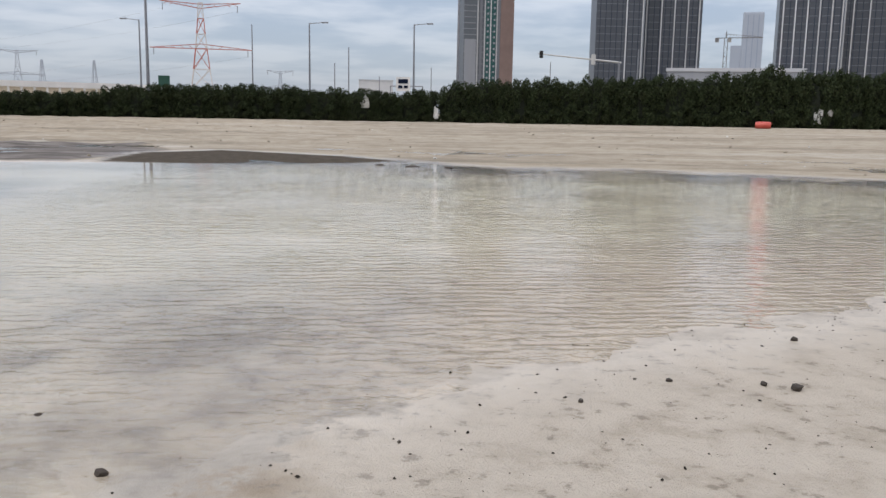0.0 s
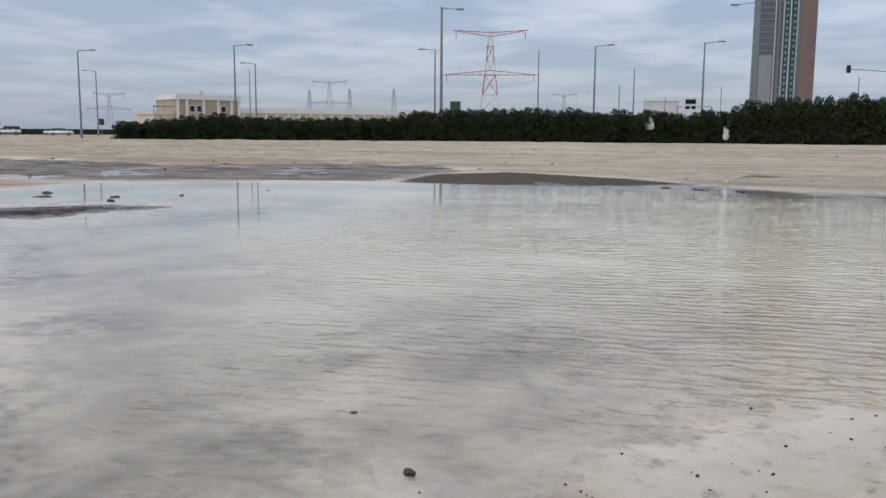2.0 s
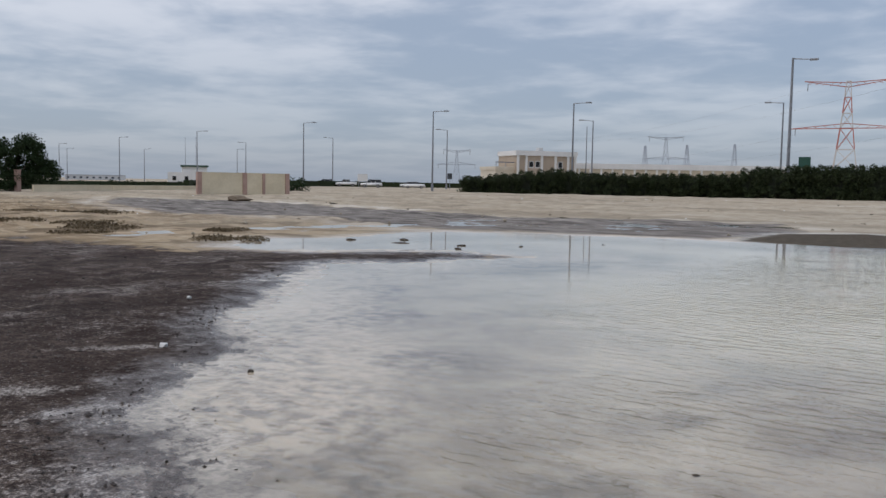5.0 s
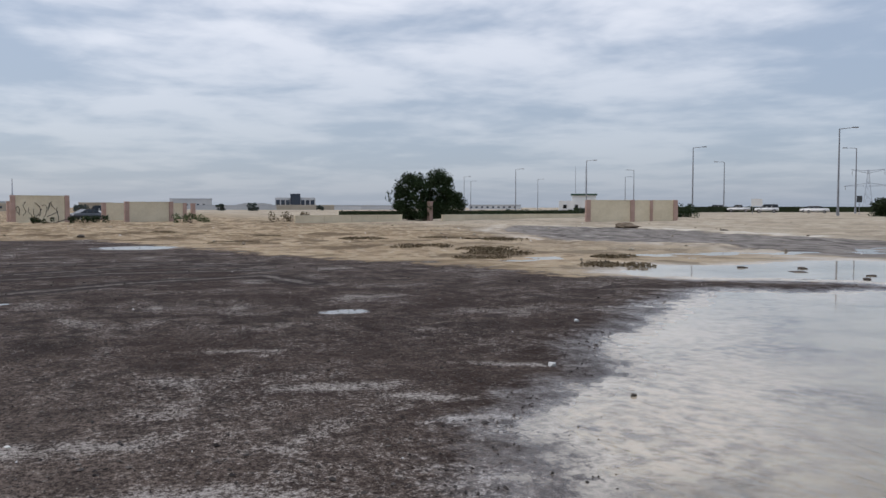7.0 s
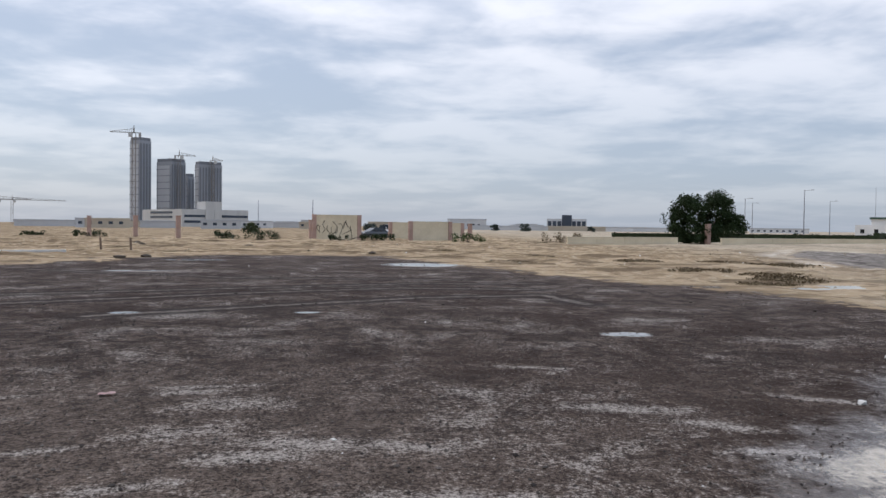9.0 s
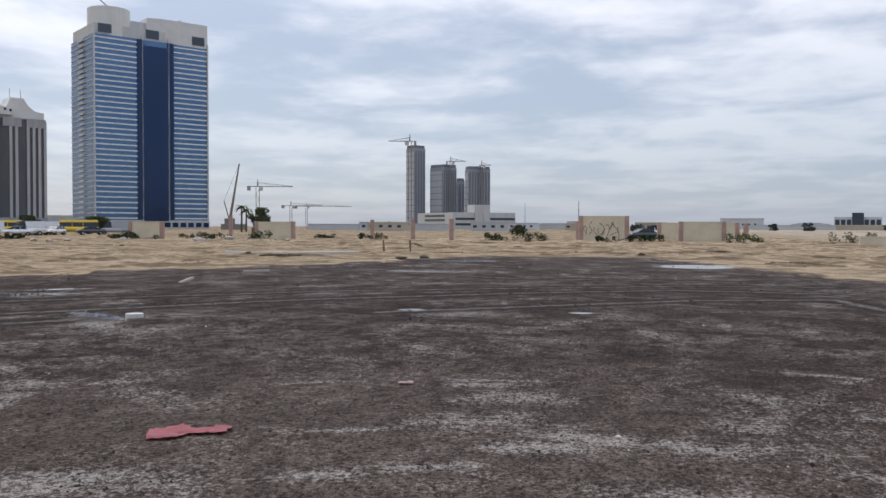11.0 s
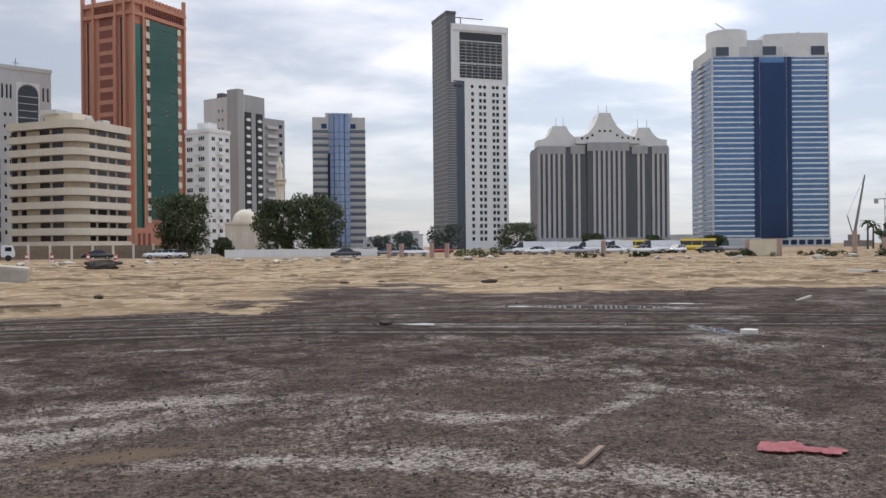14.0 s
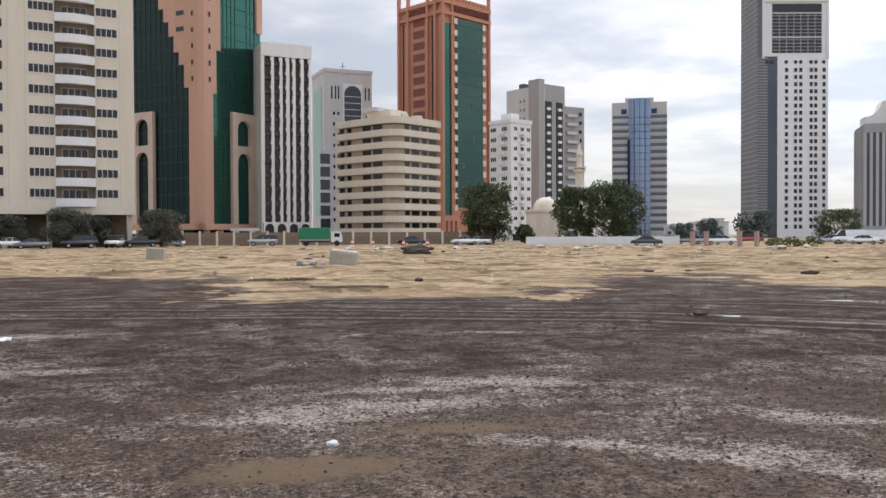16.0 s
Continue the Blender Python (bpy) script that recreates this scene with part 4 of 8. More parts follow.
part("roof_notch", B((0.2, 3, 7.4, 9.8, 50.2, 53.6), (6, 10, 5, 12, 52.8, 54)), DARKGREY, dg)
d2 = building("apartment_block", -137.4, -272.4, 190, "darker grey block behind the slotted tower")
part("wall", B((0, 9, 0, 14, 0, 47)), GREY, d2)
repeat("balcony", B((1, 5.5, -0.9, 0, 0, 1.0)), PALE, d2, [(0, 0, 3 + 3.1 * k) for k in range(14)])
repeat("window", window_mesh(1.6, 1.5), (PALE, G_DARK), d2, [(6.4, 0, 3.5 + 3.1 * k) for k in range(14)])
s2 = building("tower_block", -88.0, -272.0, 200, "slim pale tower far behind other blocks")
part("wall", B((0, 4, 0, 6, 0, 45)), FAR_WALL, s2)
repeat("window", window_mesh(2.4, 1.0), (PALE, G_GREY), s2, [(0.8, 0, 20 + 3 * k) for k in range(8)])

# stone and blue glass tower
# Ribbon glass greyed and paled: haze is put into the colour.
G_HZW = glazing("hazy_ribbon_glass", (0.10, 0.125, 0.165), 0.12)
gt = building("office_tower", -199.6, -346.7, 150.0, "grey stone tower with bowed blue glass centre")
part("wall", B((0, 24.4, 0.4, 18, 0, 62)), surface("grey_stone_panel", (0.42, 0.40, 0.375), (0.49, 0.47, 0.44), 0.2, 0.6), gt)
ZG = [3.5 + 3.2 * k for k in range(17)]
repeat("ribbon_window", B((0, 7.2, 0.15, 0.5, 0, 1.3)), G_HZW, gt, [(0.3, 0, z) for z in ZG])
repeat("ribbon_window", B((0, 7.2, 0.15, 0.5, 0, 1.4)), G_HZW, gt, [(17.3, 0, z) for z in ZG])
repeat("sill_band", B((0, 7.5, -0.1, 0.45, 0, 0.5)), PALE, gt, [(0.15, 0, z - 0.9) for z in ZG] + [(17.1, 0, z - 0.9) for z in ZG])
bowg = [(7.4, 1.5)] + [(7.4 + 9.8 * i / 12, 0.2 - 2.4 * math.sin(math.pi * i / 12)) for i in range(13)] + [(17.2, 1.5)]
part("glass_bow", add_prism(bmesh.new(), bowg, 2, 63.5), G_SKY, gt, "bowed blue glass bay")
bowb = [(7.35, 1.4)] + [(7.35 + 9.9 * i / 12, 0.12 - 2.45 * math.sin(math.pi * i / 12)) for i in range(13)] + [(17.25, 1.4)]
repeat("bow_band", add_prism(bmesh.new(), bowb, 0, 0.22), G_SLATE, gt, [(0, 0, z) for z in ZG])
repeat("bow_mullion", B((-0.08, 0.08, -0.35, 0.4, 2, 63)), G_SLATE, gt, [(9.8, -1.45, 0), (12.3, -2.1, 0), (14.8, -1.45, 0)])
part("dark_seam", B((7.0, 9.0, -0.35, 0.2, 14, 45)), G_NAVY, gt)
repeat("top_opening", B((0, 2.4, 0.3, 0.6, 56.8, 59)), G_NAVY, gt, [(4.2, 0, 0), (17.6, 0, 0)])
part("roof_cap", B((6, 18.6, 1, 12, 62, 64.2), bevel=0.3), PALE, gt)

# white tower with a louvred core
wt = building("office_tower", -251.3, -311.2, 161.0, "tall white office tower with grey louvred core")
part("wall", B((8.8, 31, 0, 21, 0, 79.5), (2.0, 31, 0, 21, 79.5, 105.5)), WHITE, wt)
part("core_wall", B((0, 4.6, 0.25, 20.8, 0, 110.5)), surface("dark_core_cladding", (0.10, 0.105, 0.115), (0.14, 0.145, 0.155), 0.3, 0.5, streak=True), wt)
part("glass_strip", B((4.4, 8.9, 0.2, 3, 0, 79.4)), glazing("smoked_glass", (0.075, 0.082, 0.096), 0.12, mirror=0.8), wt, "smoked glass strip")
repeat("louvre", B((-0.12, 4.7, 0.05, 0.4, 0, 0.35)), GREY, wt, [(0, 0, 1 + 1.25 * k) for k in range(63)])
repeat("side_louvre", B((-0.15, 0.2, 0, 20.6, 0, 0.4)), GREY, wt, [(0, 0, 1 + 2.2 * k) for k in range(50)])
part("great_window", B((6.4, 28.0, -0.12, 0.3, 81, 102.4)), G_DARK, wt, "large dark louvred opening")
repeat("window_bar", B((6.4, 28.0, -0.3, -0.1, 0, 0.3)), GREY, wt, [(0, 0, 82 + 1.5 * k) for k in range(11)])
repeat("window_beam", B((6.4, 28.0, -0.5, -0.1, 0, 0.55)), PALE, wt, [(0, 0, 98.0), (0, 0, 87.4)])
repeat("window_post", B((-0.14, 0.14, -0.4, -0.1, 81, 98)), GREY, wt, [(x, 0, 0) for x in (9.5, 12.6, 15.7, 18.8, 21.9, 25.0)])
repeat("frame_edge", B((0, 0.9, -0.7, 0, 78.5, 106)), WHITE, wt, [(2.0, 0, 0), (30.2, 0, 0)])
part("frame_top", B((2.0, 31.1, -0.7, 0.2, 103.2, 106)), WHITE, wt)
XW = (12.0, 16.0, 18.2, 22.8, 24.8, 28.4)
repeat("window", window_mesh(1.5, 1.85), (PALE, G_DARK), wt, [(x, 0, 4 + 3.12 * k) for k in range(23) for x in XW])
oc = bmesh.new()
bmesh.ops.create_circle(oc, cap_ends=True, segments=12, radius=0.85, matrix=pose(0, 0, 0, 90))
repeat("round_window", oc, G_DARK, wt, [(x, -0.03, 77.0) for x in (4.2, 6.6, 12.6, 16.7, 18.9, 23.4, 25.5, 29.0)])
part("roof_rail", B((6, 29, 2, 2.15, 106.6, 106.8), (6, 6.15, 2, 2.15, 105.5, 106.8), (16, 16.15, 2, 2.15, 105.5, 106.8), (29, 29.15, 2, 2.15, 105.5, 106.8)), STEEL, wt)
part("roof_crane", B((8.4, 8.8, 4, 4.4, 105, 110.5), (6, 20, 4.1, 4.3, 110, 110.4)), CRANE, wt)
part("core_cap", B((-0.2, 4.8, 0, 21, 110.5, 111.8)), DARKGREY, wt)

# grey block with striped piers and white gabled crown
PIER = surface("pale_grey_pier", (0.37, 0.365, 0.36), (0.45, 0.445, 0.435), 0.4, 0.75, streak=True)
gy_ = building("office_block", -286.2, -286.8, 145.0, "broad grey office block with white gabled crown")
part("wall", B((0, 62.7, 0.6, 21, 0, 48)), DARKGREY, gy_)
part("centre_bay", B((23.5, 43.5, -0.4, 4, 0, 49.3)), DARKGREY, gy_)
for x in np.arange(0, 62.7, 2.38):
    c = 23.4 < x < 42.5
    if any(abs(x - q) < 1.3 for q in (14.0, 22.6, 44.0, 53.2)):
        continue
    part("pier", B((x, x + 1.15, -0.8 if c else 0, 0.65, 3.5, 47.5 if not c else 48.6)), PIER, gy_)
for x0, x1 in ((0, 13.2), (15.6, 22.4), (45.0, 52.6), (54.8, 62.7)):
    part("cornice", B((x0, x1, -0.05, 0.7, 44.6, 48.4)), GREY, gy_)
part("cornice", B((23.4, 43.6, -0.85, 0.4, 46, 50)), GREY, gy_)
repeat("side_pier", B((-0.5, 0.1, 0, 1.3, 3, 47)), GREY, gy_, [(0, y, 0) for y in np.arange(0.6, 20.5, 2.6)])
part("base_band", B((-0.2, 62.9, -0.9, 0.6, 3.2, 5.0)), GREY, gy_)
repeat("base_pier", B((0, 1.8, -0.7, 0.6, 0, 3.3)), GREY, gy_, [(x, 0, 0) for x in np.arange(1, 62, 7.6)])


def crown(pts, y0, y1):
    bm = bmesh.new()
    f = bm.faces.new([bm.verts.new((x, y0, z)) for x, z in pts])
    r = bmesh.ops.extrude_face_region(bm, geom=[f])
    bmesh.ops.translate(bm, vec=(0, y1 - y0, 0), verts=[v for v in r["geom"] if isinstance(v, bmesh.types.BMVert)])
    bmesh.ops.recalc_face_normals(bm, faces=bm.faces)
    return bm


def gable(x0, x1, xa, xb, z0, zt):
    """A roof gable with hollow slopes up to a flat top."""
    left = [(x0 + (xa - x0) * t, z0 + 3.2 + (zt - z0 - 3.2) * t ** 3.0) for t in (0, 0.25, 0.5, 0.75, 0.9, 1)]
    right = [(xb + (x1 - xb) * t, z0 + 3.2 + (zt - z0 - 3.2) * (1 - t) ** 3.0) for t in (0, 0.1, 0.25, 0.5, 0.75, 1)]
    return [(x0, z0)] + left + right + [(x1, z0)]


CROWN = surface("white_roof_sheet", (0.58, 0.57, 0.54), (0.66, 0.65, 0.62), 0.2, 0.6)
part("gable", crown(gable(0.5, 23, 7.5, 13.8, 48.3, 58.0), 1.5, 12), CROWN, gy_, "white hollow-sided gable")
part("gable", crown(gable(18, 49, 29.5, 34.5, 49.5, 64.0), -0.2, 12), CROWN, gy_, "white hollow-sided gable")
part("gable", crown(gable(43.5, 62.5, 48.5, 54, 48.3, 57.2), 1.5, 12), CROWN, gy_, "white hollow-sided gable")
repeat("gable_window", B((0, 0.9, -0.3, 0, 0, 0.9)), G_DARK, gy_, [(x, -0.2, z) for x, z in ((20.6, 51.5), (23.2, 51.7), (25.6, 53), (29, 55), (31.5, 55), (34.2, 55), (37.5, 53), (40, 51.8), (42.8, 51.6), (45.4, 51.4), (47.6, 51))])
repeat("flagpole", add_tube(bmesh.new(), (0, 0, 0), (0, 0, 4.5), 0.12, 0.07, 6), STEEL, gy_, [(9.5, 4, 57.9), (13, 4, 57.9), (30, 4, 63.9), (34, 4, 63.9), (49, 4, 57.1), (53.5, 4, 57.1)])

# blue glass tower with a pale drum crown
bt = building("office_tower", -390.2, -262.1, 141.8, "blue glass tower with pale drum-shaped crown")
part("glass_wall", B((0, 61.3, 0.3, 36, 4, 96)), G_BLUE, bt)
part("dark_centre", B((25.2, 38.5, -0.9, 1, 4, 93)), G_NAVY, bt, "recessed navy glass centre")
repeat("seam", B((-1.6, 1.6, -0.4, 1, 4, 96)), G_NAVY, bt, [(23.8, 0, 0), (40.2, 0, 0)])
ZT = [5 + 2.62 * k for k in range(35)]
repeat("floor_band", B((0.2, 22, -0.1, 0.5, 0, 0.66)), WHITE, bt, [(0, 0, z) for z in ZT])
repeat("floor_band", B((42, 61.2, -0.1, 0.5, 0, 0.66)), WHITE, bt, [(0, 0, z) for z in ZT])
repeat("side_band", B((-0.3, 0.5, 0.5, 35.8, 0, 0.5)), PALE, bt, [(0, 0, z) for z in ZT])
repeat("side_balcony", B((-1.0, 0, 14, 22, 0, 1.1)), PALE, bt, [(0, 0, z) for z in ZT])
repeat("corner_post", B((-0.35, 0.35, -0.4, 0.4, 4, 98)), PALE, bt, [(0.2, 0, 0), (61.2, 0, 0), (25.0, 0, 0), (39.0, 0, 0)])
part("base", B((-0.5, 61.8, -0.6, 36, 0, 4.4)), PALE, bt)
repeat("base_window", B((0, 3.2, -0.7, -0.4, 0, 2.4)), G_NAVY, bt, [(x, 0, 0.8) for x in np.arange(1, 60, 4.4)])
bt_h = 95.8
drum = [(11.5 + 10.6 * math.cos(a), 11 + 10.6 * math.sin(a)) for a in (2 * math.pi * i / 28 for i in range(28))]
part("drum", add_prism(bmesh.new(), drum, bt_h, 110.5), CROWN, bt, "pale round rooftop drum")
part("curved_parapet", add_prism(bmesh.new(), [(61.3, 0.2), (61.3, 30), (29, 30), (29, 3.5), (36, 1.2), (44, 0.3)], bt_h, 108.2), CROWN, bt, "pale curved rooftop parapet")
part("roof_link", B((0.4, 61, 1.0, 34, bt_h, 101.5), (19, 30, 6, 20, 101, 106)), PALE, bt)
repeat("roof_opening", B((0, 7, -0.2, 0.2, 0, 4.4)), G_SLATE, bt, [(2.6, 0.85, 97), (52.4, 0.1, 97), (27.2, 0.9, 97.2)])
repeat("roof_crane", add_tube(bmesh.new(), (0, 0, 0), (-9, 0, 6), 0.35, 0.2, 6), CRANE, bt, [(14, 10, 110)])
repeat("roof_crane", add_tube(bmesh.new(), (0, 0, 0), (8, 0, 4), 0.35, 0.2, 6), CRANE, bt, [(44, 14, 108)])
bt.scale = (1, 1, 1.034)
part("podium_shell", add_prism(bmesh.new(), [(-46, 8), (-8, 8), (-8, 30), (-46, 30)], 0, 6.5), PALE, bt)

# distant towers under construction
# Three concrete greys with the haze mixed into the base colour.
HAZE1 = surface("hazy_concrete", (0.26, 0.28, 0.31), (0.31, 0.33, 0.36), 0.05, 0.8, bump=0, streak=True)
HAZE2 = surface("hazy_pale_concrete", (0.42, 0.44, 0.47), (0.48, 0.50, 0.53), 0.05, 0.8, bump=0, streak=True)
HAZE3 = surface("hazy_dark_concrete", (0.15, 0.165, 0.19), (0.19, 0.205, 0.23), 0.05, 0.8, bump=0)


def raw_tower(x, y, yaw, w, d, h, pale, label):
    b = building("tower_block", x, y, yaw, label)
    part("wall", B((0, w, 0, d, 0, h)), HAZE1, b)
    n = max(int(w / 3.0), 2)
    repeat("stripe", B((0, w / n * 0.45, -0.4, 0, 2, h - 3)), HAZE3, b, [(w / n * (i + 0.2), 0, 0) for i in range(n)])
    part("bright_face", B((-0.5, 0, d * 0.1, d * 0.9, 0, h - 4)), pale, b)
    repeat("floor_line", B((-0.62, -0.4, 0.2, d - 0.2, 0, 0.5)), HAZE3, b, [(0, 0, z) for z in np.arange(4, h - 5, 6.5)])
    part("top_floor", B((0.5, w - 0.5, 0.5, d - 0.5, h, h + 3.0)), HAZE3, b)
    return b


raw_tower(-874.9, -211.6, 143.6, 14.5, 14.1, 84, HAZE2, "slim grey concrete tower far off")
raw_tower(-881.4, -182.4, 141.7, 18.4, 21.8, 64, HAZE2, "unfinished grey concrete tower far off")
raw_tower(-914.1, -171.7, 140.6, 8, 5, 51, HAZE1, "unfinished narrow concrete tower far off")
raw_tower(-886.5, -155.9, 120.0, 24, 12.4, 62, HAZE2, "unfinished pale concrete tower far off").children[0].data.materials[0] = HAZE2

# long pale government-like block
fb = building("office_block", -490.8, -95.9, 126.0, "long low pale office block with ribbon windows")
part("wall", B((0, 41.5, 0, 54, 0, 9.9)), PALE, fb)
repeat("ribbon_window", B((0, 17, -0.15, 0.1, 0, 1.4)), G_SLATE, fb, [(1.5, 0, 2.2), (1.5, 0, 5.4), (24, 0, 2.2), (24, 0, 5.4)])
repeat("side_window", B((-0.15, 0.1, 0, 30, 0, 1.3)), G_SLATE, fb, [(0, 12, 2.0), (0, 12, 4.8), (0, 12, 7.4)])
part("stair_tower", B((14, 24, -0.6, 10, 0, 14.5), (19.5, 22.5, -0.9, 0, 0, 9)), PALE, fb)

# far blue-fronted building
bb = building("office_building", -487.5, 111.3, 77.1, "far low office building with blue glazing")
part("wall", B((0, 22.8, 0, 12, 0, 7.2)), FAR_WALL, bb)
repeat("window", B((0, 2.1, -0.15, 0.1, 0, 4.6)), G_SLATE, bb, [(0.5 + 2.8 * k, 0, 1.2) for k in range(8)])
part("glass_centre", B((8.6, 14.2, -0.8, 6, 0, 9.4)), G_SLATE, bb)

# towers to the north
t1 = building("tower_block", 13.3, 599.7, 10.4, "tall tower with green glass strip and brown edge")
# The tower's blue-grey, green and brown are softened by painted haze.
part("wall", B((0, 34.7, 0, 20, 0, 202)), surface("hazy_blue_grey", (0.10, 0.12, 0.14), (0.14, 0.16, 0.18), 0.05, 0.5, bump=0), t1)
part("green_strip", B((15, 22.5, -0.4, 0.2, 0, 198)), glazing("hazy_green_glass", (0.045, 0.12, 0.12), 0.2), t1)
part("brown_strip", B((25.5, 34.9, -0.5, 0.2, 0, 200)), surface("hazy_brown_clad", (0.20, 0.14, 0.125), (0.25, 0.18, 0.16), 0.1), t1)
part("grey_panel", B((0.6, 8.5, -0.5, 0.1, 0, 52)), HAZE1, t1)
repeat("balcony", B((-0.6, 0.6, -0.8, 0, 0, 1.3)), HAZE1, t1, [(x, 0, z) for x in (16.6, 21.2) for z in np.arange(10, 196, 3.9)])
repeat("white_rib", B((-0.35, 0.35, -0.9, 0, 0, 199)), FAR_WALL, t1, [(x, 0, 0) for x in (9.5, 14.5, 18.6, 23.0)])
repeat("dark_slot", B((-0.9, 0.9, -0.45, 0, 2, 196)), HAZE3, t1, [(x, 0, 0) for x in (11.8, 24.4, 30.2)])
repeat("floor_line", B((0, 34.6, -0.25, 0.1, 0, 0.4)), HAZE1, t1, [(0, 0, z) for z in np.arange(8, 196, 3.9)])


def dark_tower(x, y, yaw, w, d, h, ribs, label):
    b = building("tower_block", x, y, yaw, label)
    part("glass_wall", B((0, w, 0, d, 0, h)), G_HAZE, b)
    repeat("rib", B((-0.3, 0.3, -0.6, 0, 0, h - 1)), FAR_WALL, b, [(x_, 0, 0) for x_ in ribs])
    repeat("seam", B((-0.14, 0.14, -0.3, 0, 0, h - 1)), G_SLATE, b, [(x_, 0, 0) for x_ in np.arange(2.2, w - 1, 3.1)])
    repeat("floor_line", B((0, w, -0.12, 0, 0, 0.3)), HAZE3, b, [(0, 0, z) for z in np.arange(6, h - 4, 4.1)])
    return b


# Dark glass lifted towards grey; the haze is in its colour.
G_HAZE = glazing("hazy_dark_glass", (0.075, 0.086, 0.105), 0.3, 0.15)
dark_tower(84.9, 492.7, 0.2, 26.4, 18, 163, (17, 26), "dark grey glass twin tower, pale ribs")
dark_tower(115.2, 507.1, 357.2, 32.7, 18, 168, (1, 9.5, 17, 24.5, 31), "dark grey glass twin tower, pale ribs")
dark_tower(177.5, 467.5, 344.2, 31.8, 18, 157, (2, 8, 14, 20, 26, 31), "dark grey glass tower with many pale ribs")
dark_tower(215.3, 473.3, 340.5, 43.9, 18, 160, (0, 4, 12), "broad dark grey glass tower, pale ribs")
ft = building("tower_block", 353.2, 1041.7, 341.3, "slim pale blue tower far in haze")
# The pale blue of both tones is haze set as colour.
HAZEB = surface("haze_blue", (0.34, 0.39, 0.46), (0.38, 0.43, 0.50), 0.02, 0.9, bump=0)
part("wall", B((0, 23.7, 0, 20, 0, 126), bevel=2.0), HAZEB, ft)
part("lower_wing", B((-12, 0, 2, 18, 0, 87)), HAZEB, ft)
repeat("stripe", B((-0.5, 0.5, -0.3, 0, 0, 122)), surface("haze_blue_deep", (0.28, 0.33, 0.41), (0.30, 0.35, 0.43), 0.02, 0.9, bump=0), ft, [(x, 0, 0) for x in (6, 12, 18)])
po = building("office_block", 119.1, 465.0, 345.6, "long low grey podium before dark towers")
part("wall", B((0, 69, 0, 6, 0, 27)), HAZE1, po)
part("parapet", B((-0.5, 69.5, -0.6, 6, 25.6, 27.4)), HAZE2, po)

# ---- vehicles, planting and street furniture ----

def leaf_mesh(name, centres, radii, per, size, seed, squash=0.8):
    """A crown of single leaf cards gathered in clumps, uneven and full of gaps."""
    rg = np.random.default_rng(seed)
    vs, fs = [], []
    for (cx, cy, cz), cr in zip(centres, radii):
        d = rg.normal(size=(per, 3))
        d /= np.linalg.norm(d, axis=1)[:, None]
        rad = cr * rg.uniform(0.35, 1.08, per) ** 0.6
        p = np.array([cx, cy, cz]) + d * rad[:, None] * np.array([1, 1, squash])
        for q in p:
            u = rg.normal(size=3)
            u /= np.linalg.norm(u)
            v = np.cross(u, rg.normal(size=3))
            v /= np.linalg.norm(v)
            a, b = size * rg.uniform(0.6, 1.3), size * rg.uniform(0.35, 0.7)
            k = len(vs)
            vs += [tuple(q - u * a), tuple(q + v * b), tuple(q + u * a), tuple(q - v * b)]
            fs.append((k, k + 1, k + 2, k + 3))
    me = bpy.data.meshes.new(name)
    me.from_pydata(vs, [], fs)
    return me


def leaf_material(name, a, b, c):
    m, n, l, p = nodes_of(name)
    k = Net(n, l)
    g = n.new("ShaderNodeNewGeometry")
    col = k.mix(g.outputs["Random Per Island"], a, b)
    col = k.mix(k.ramp(k.noise(k.coord(), 0.7, 3), 0.45, 0.7), col, c)
    l.new(col, p.inputs["Base Color"])
    p.inputs["Roughness"].default_value = 0.65
    p.inputs["Specular IOR Level"].default_value = 0.1
    return m


LEAF = leaf_material("dark_green_leaves", (0.012, 0.024, 0.010), (0.034, 0.056, 0.022), (0.022, 0.034, 0.014))
LEAF_GREY = leaf_material("dusty_grey_green_leaves", (0.08, 0.08, 0.06), (0.15, 0.15, 0.115), (0.10, 0.097, 0.075))
LEAF_HEDGE = leaf_material("hedge_leaves", (0.016, 0.025, 0.012), (0.052, 0.070, 0.031), (0.034, 0.042, 0.020))
LEAF_STREET = leaf_material("street_tree_leaves", (0.045, 0.060, 0.030), (0.105, 0.125, 0.066), (0.072, 0.086, 0.045))
LEAF_LIGHT = leaf_material("weed_leaves", (0.05, 0.075, 0.03), (0.10, 0.13, 0.05), (0.08, 0.09, 0.045))
LEAF_DRY = leaf_material("dry_scrub", (0.10, 0.075, 0.045), (0.20, 0.155, 0.095), (0.075, 0.058, 0.038))
# Leaf green greyed for far trees; the haze is part of the colour.
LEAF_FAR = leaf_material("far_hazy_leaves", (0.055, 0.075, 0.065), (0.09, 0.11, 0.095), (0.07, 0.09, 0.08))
BARK = surface("grey_brown_bark", (0.08, 0.06, 0.045), (0.14, 0.11, 0.085), 3, 0.9, bump=0.5)


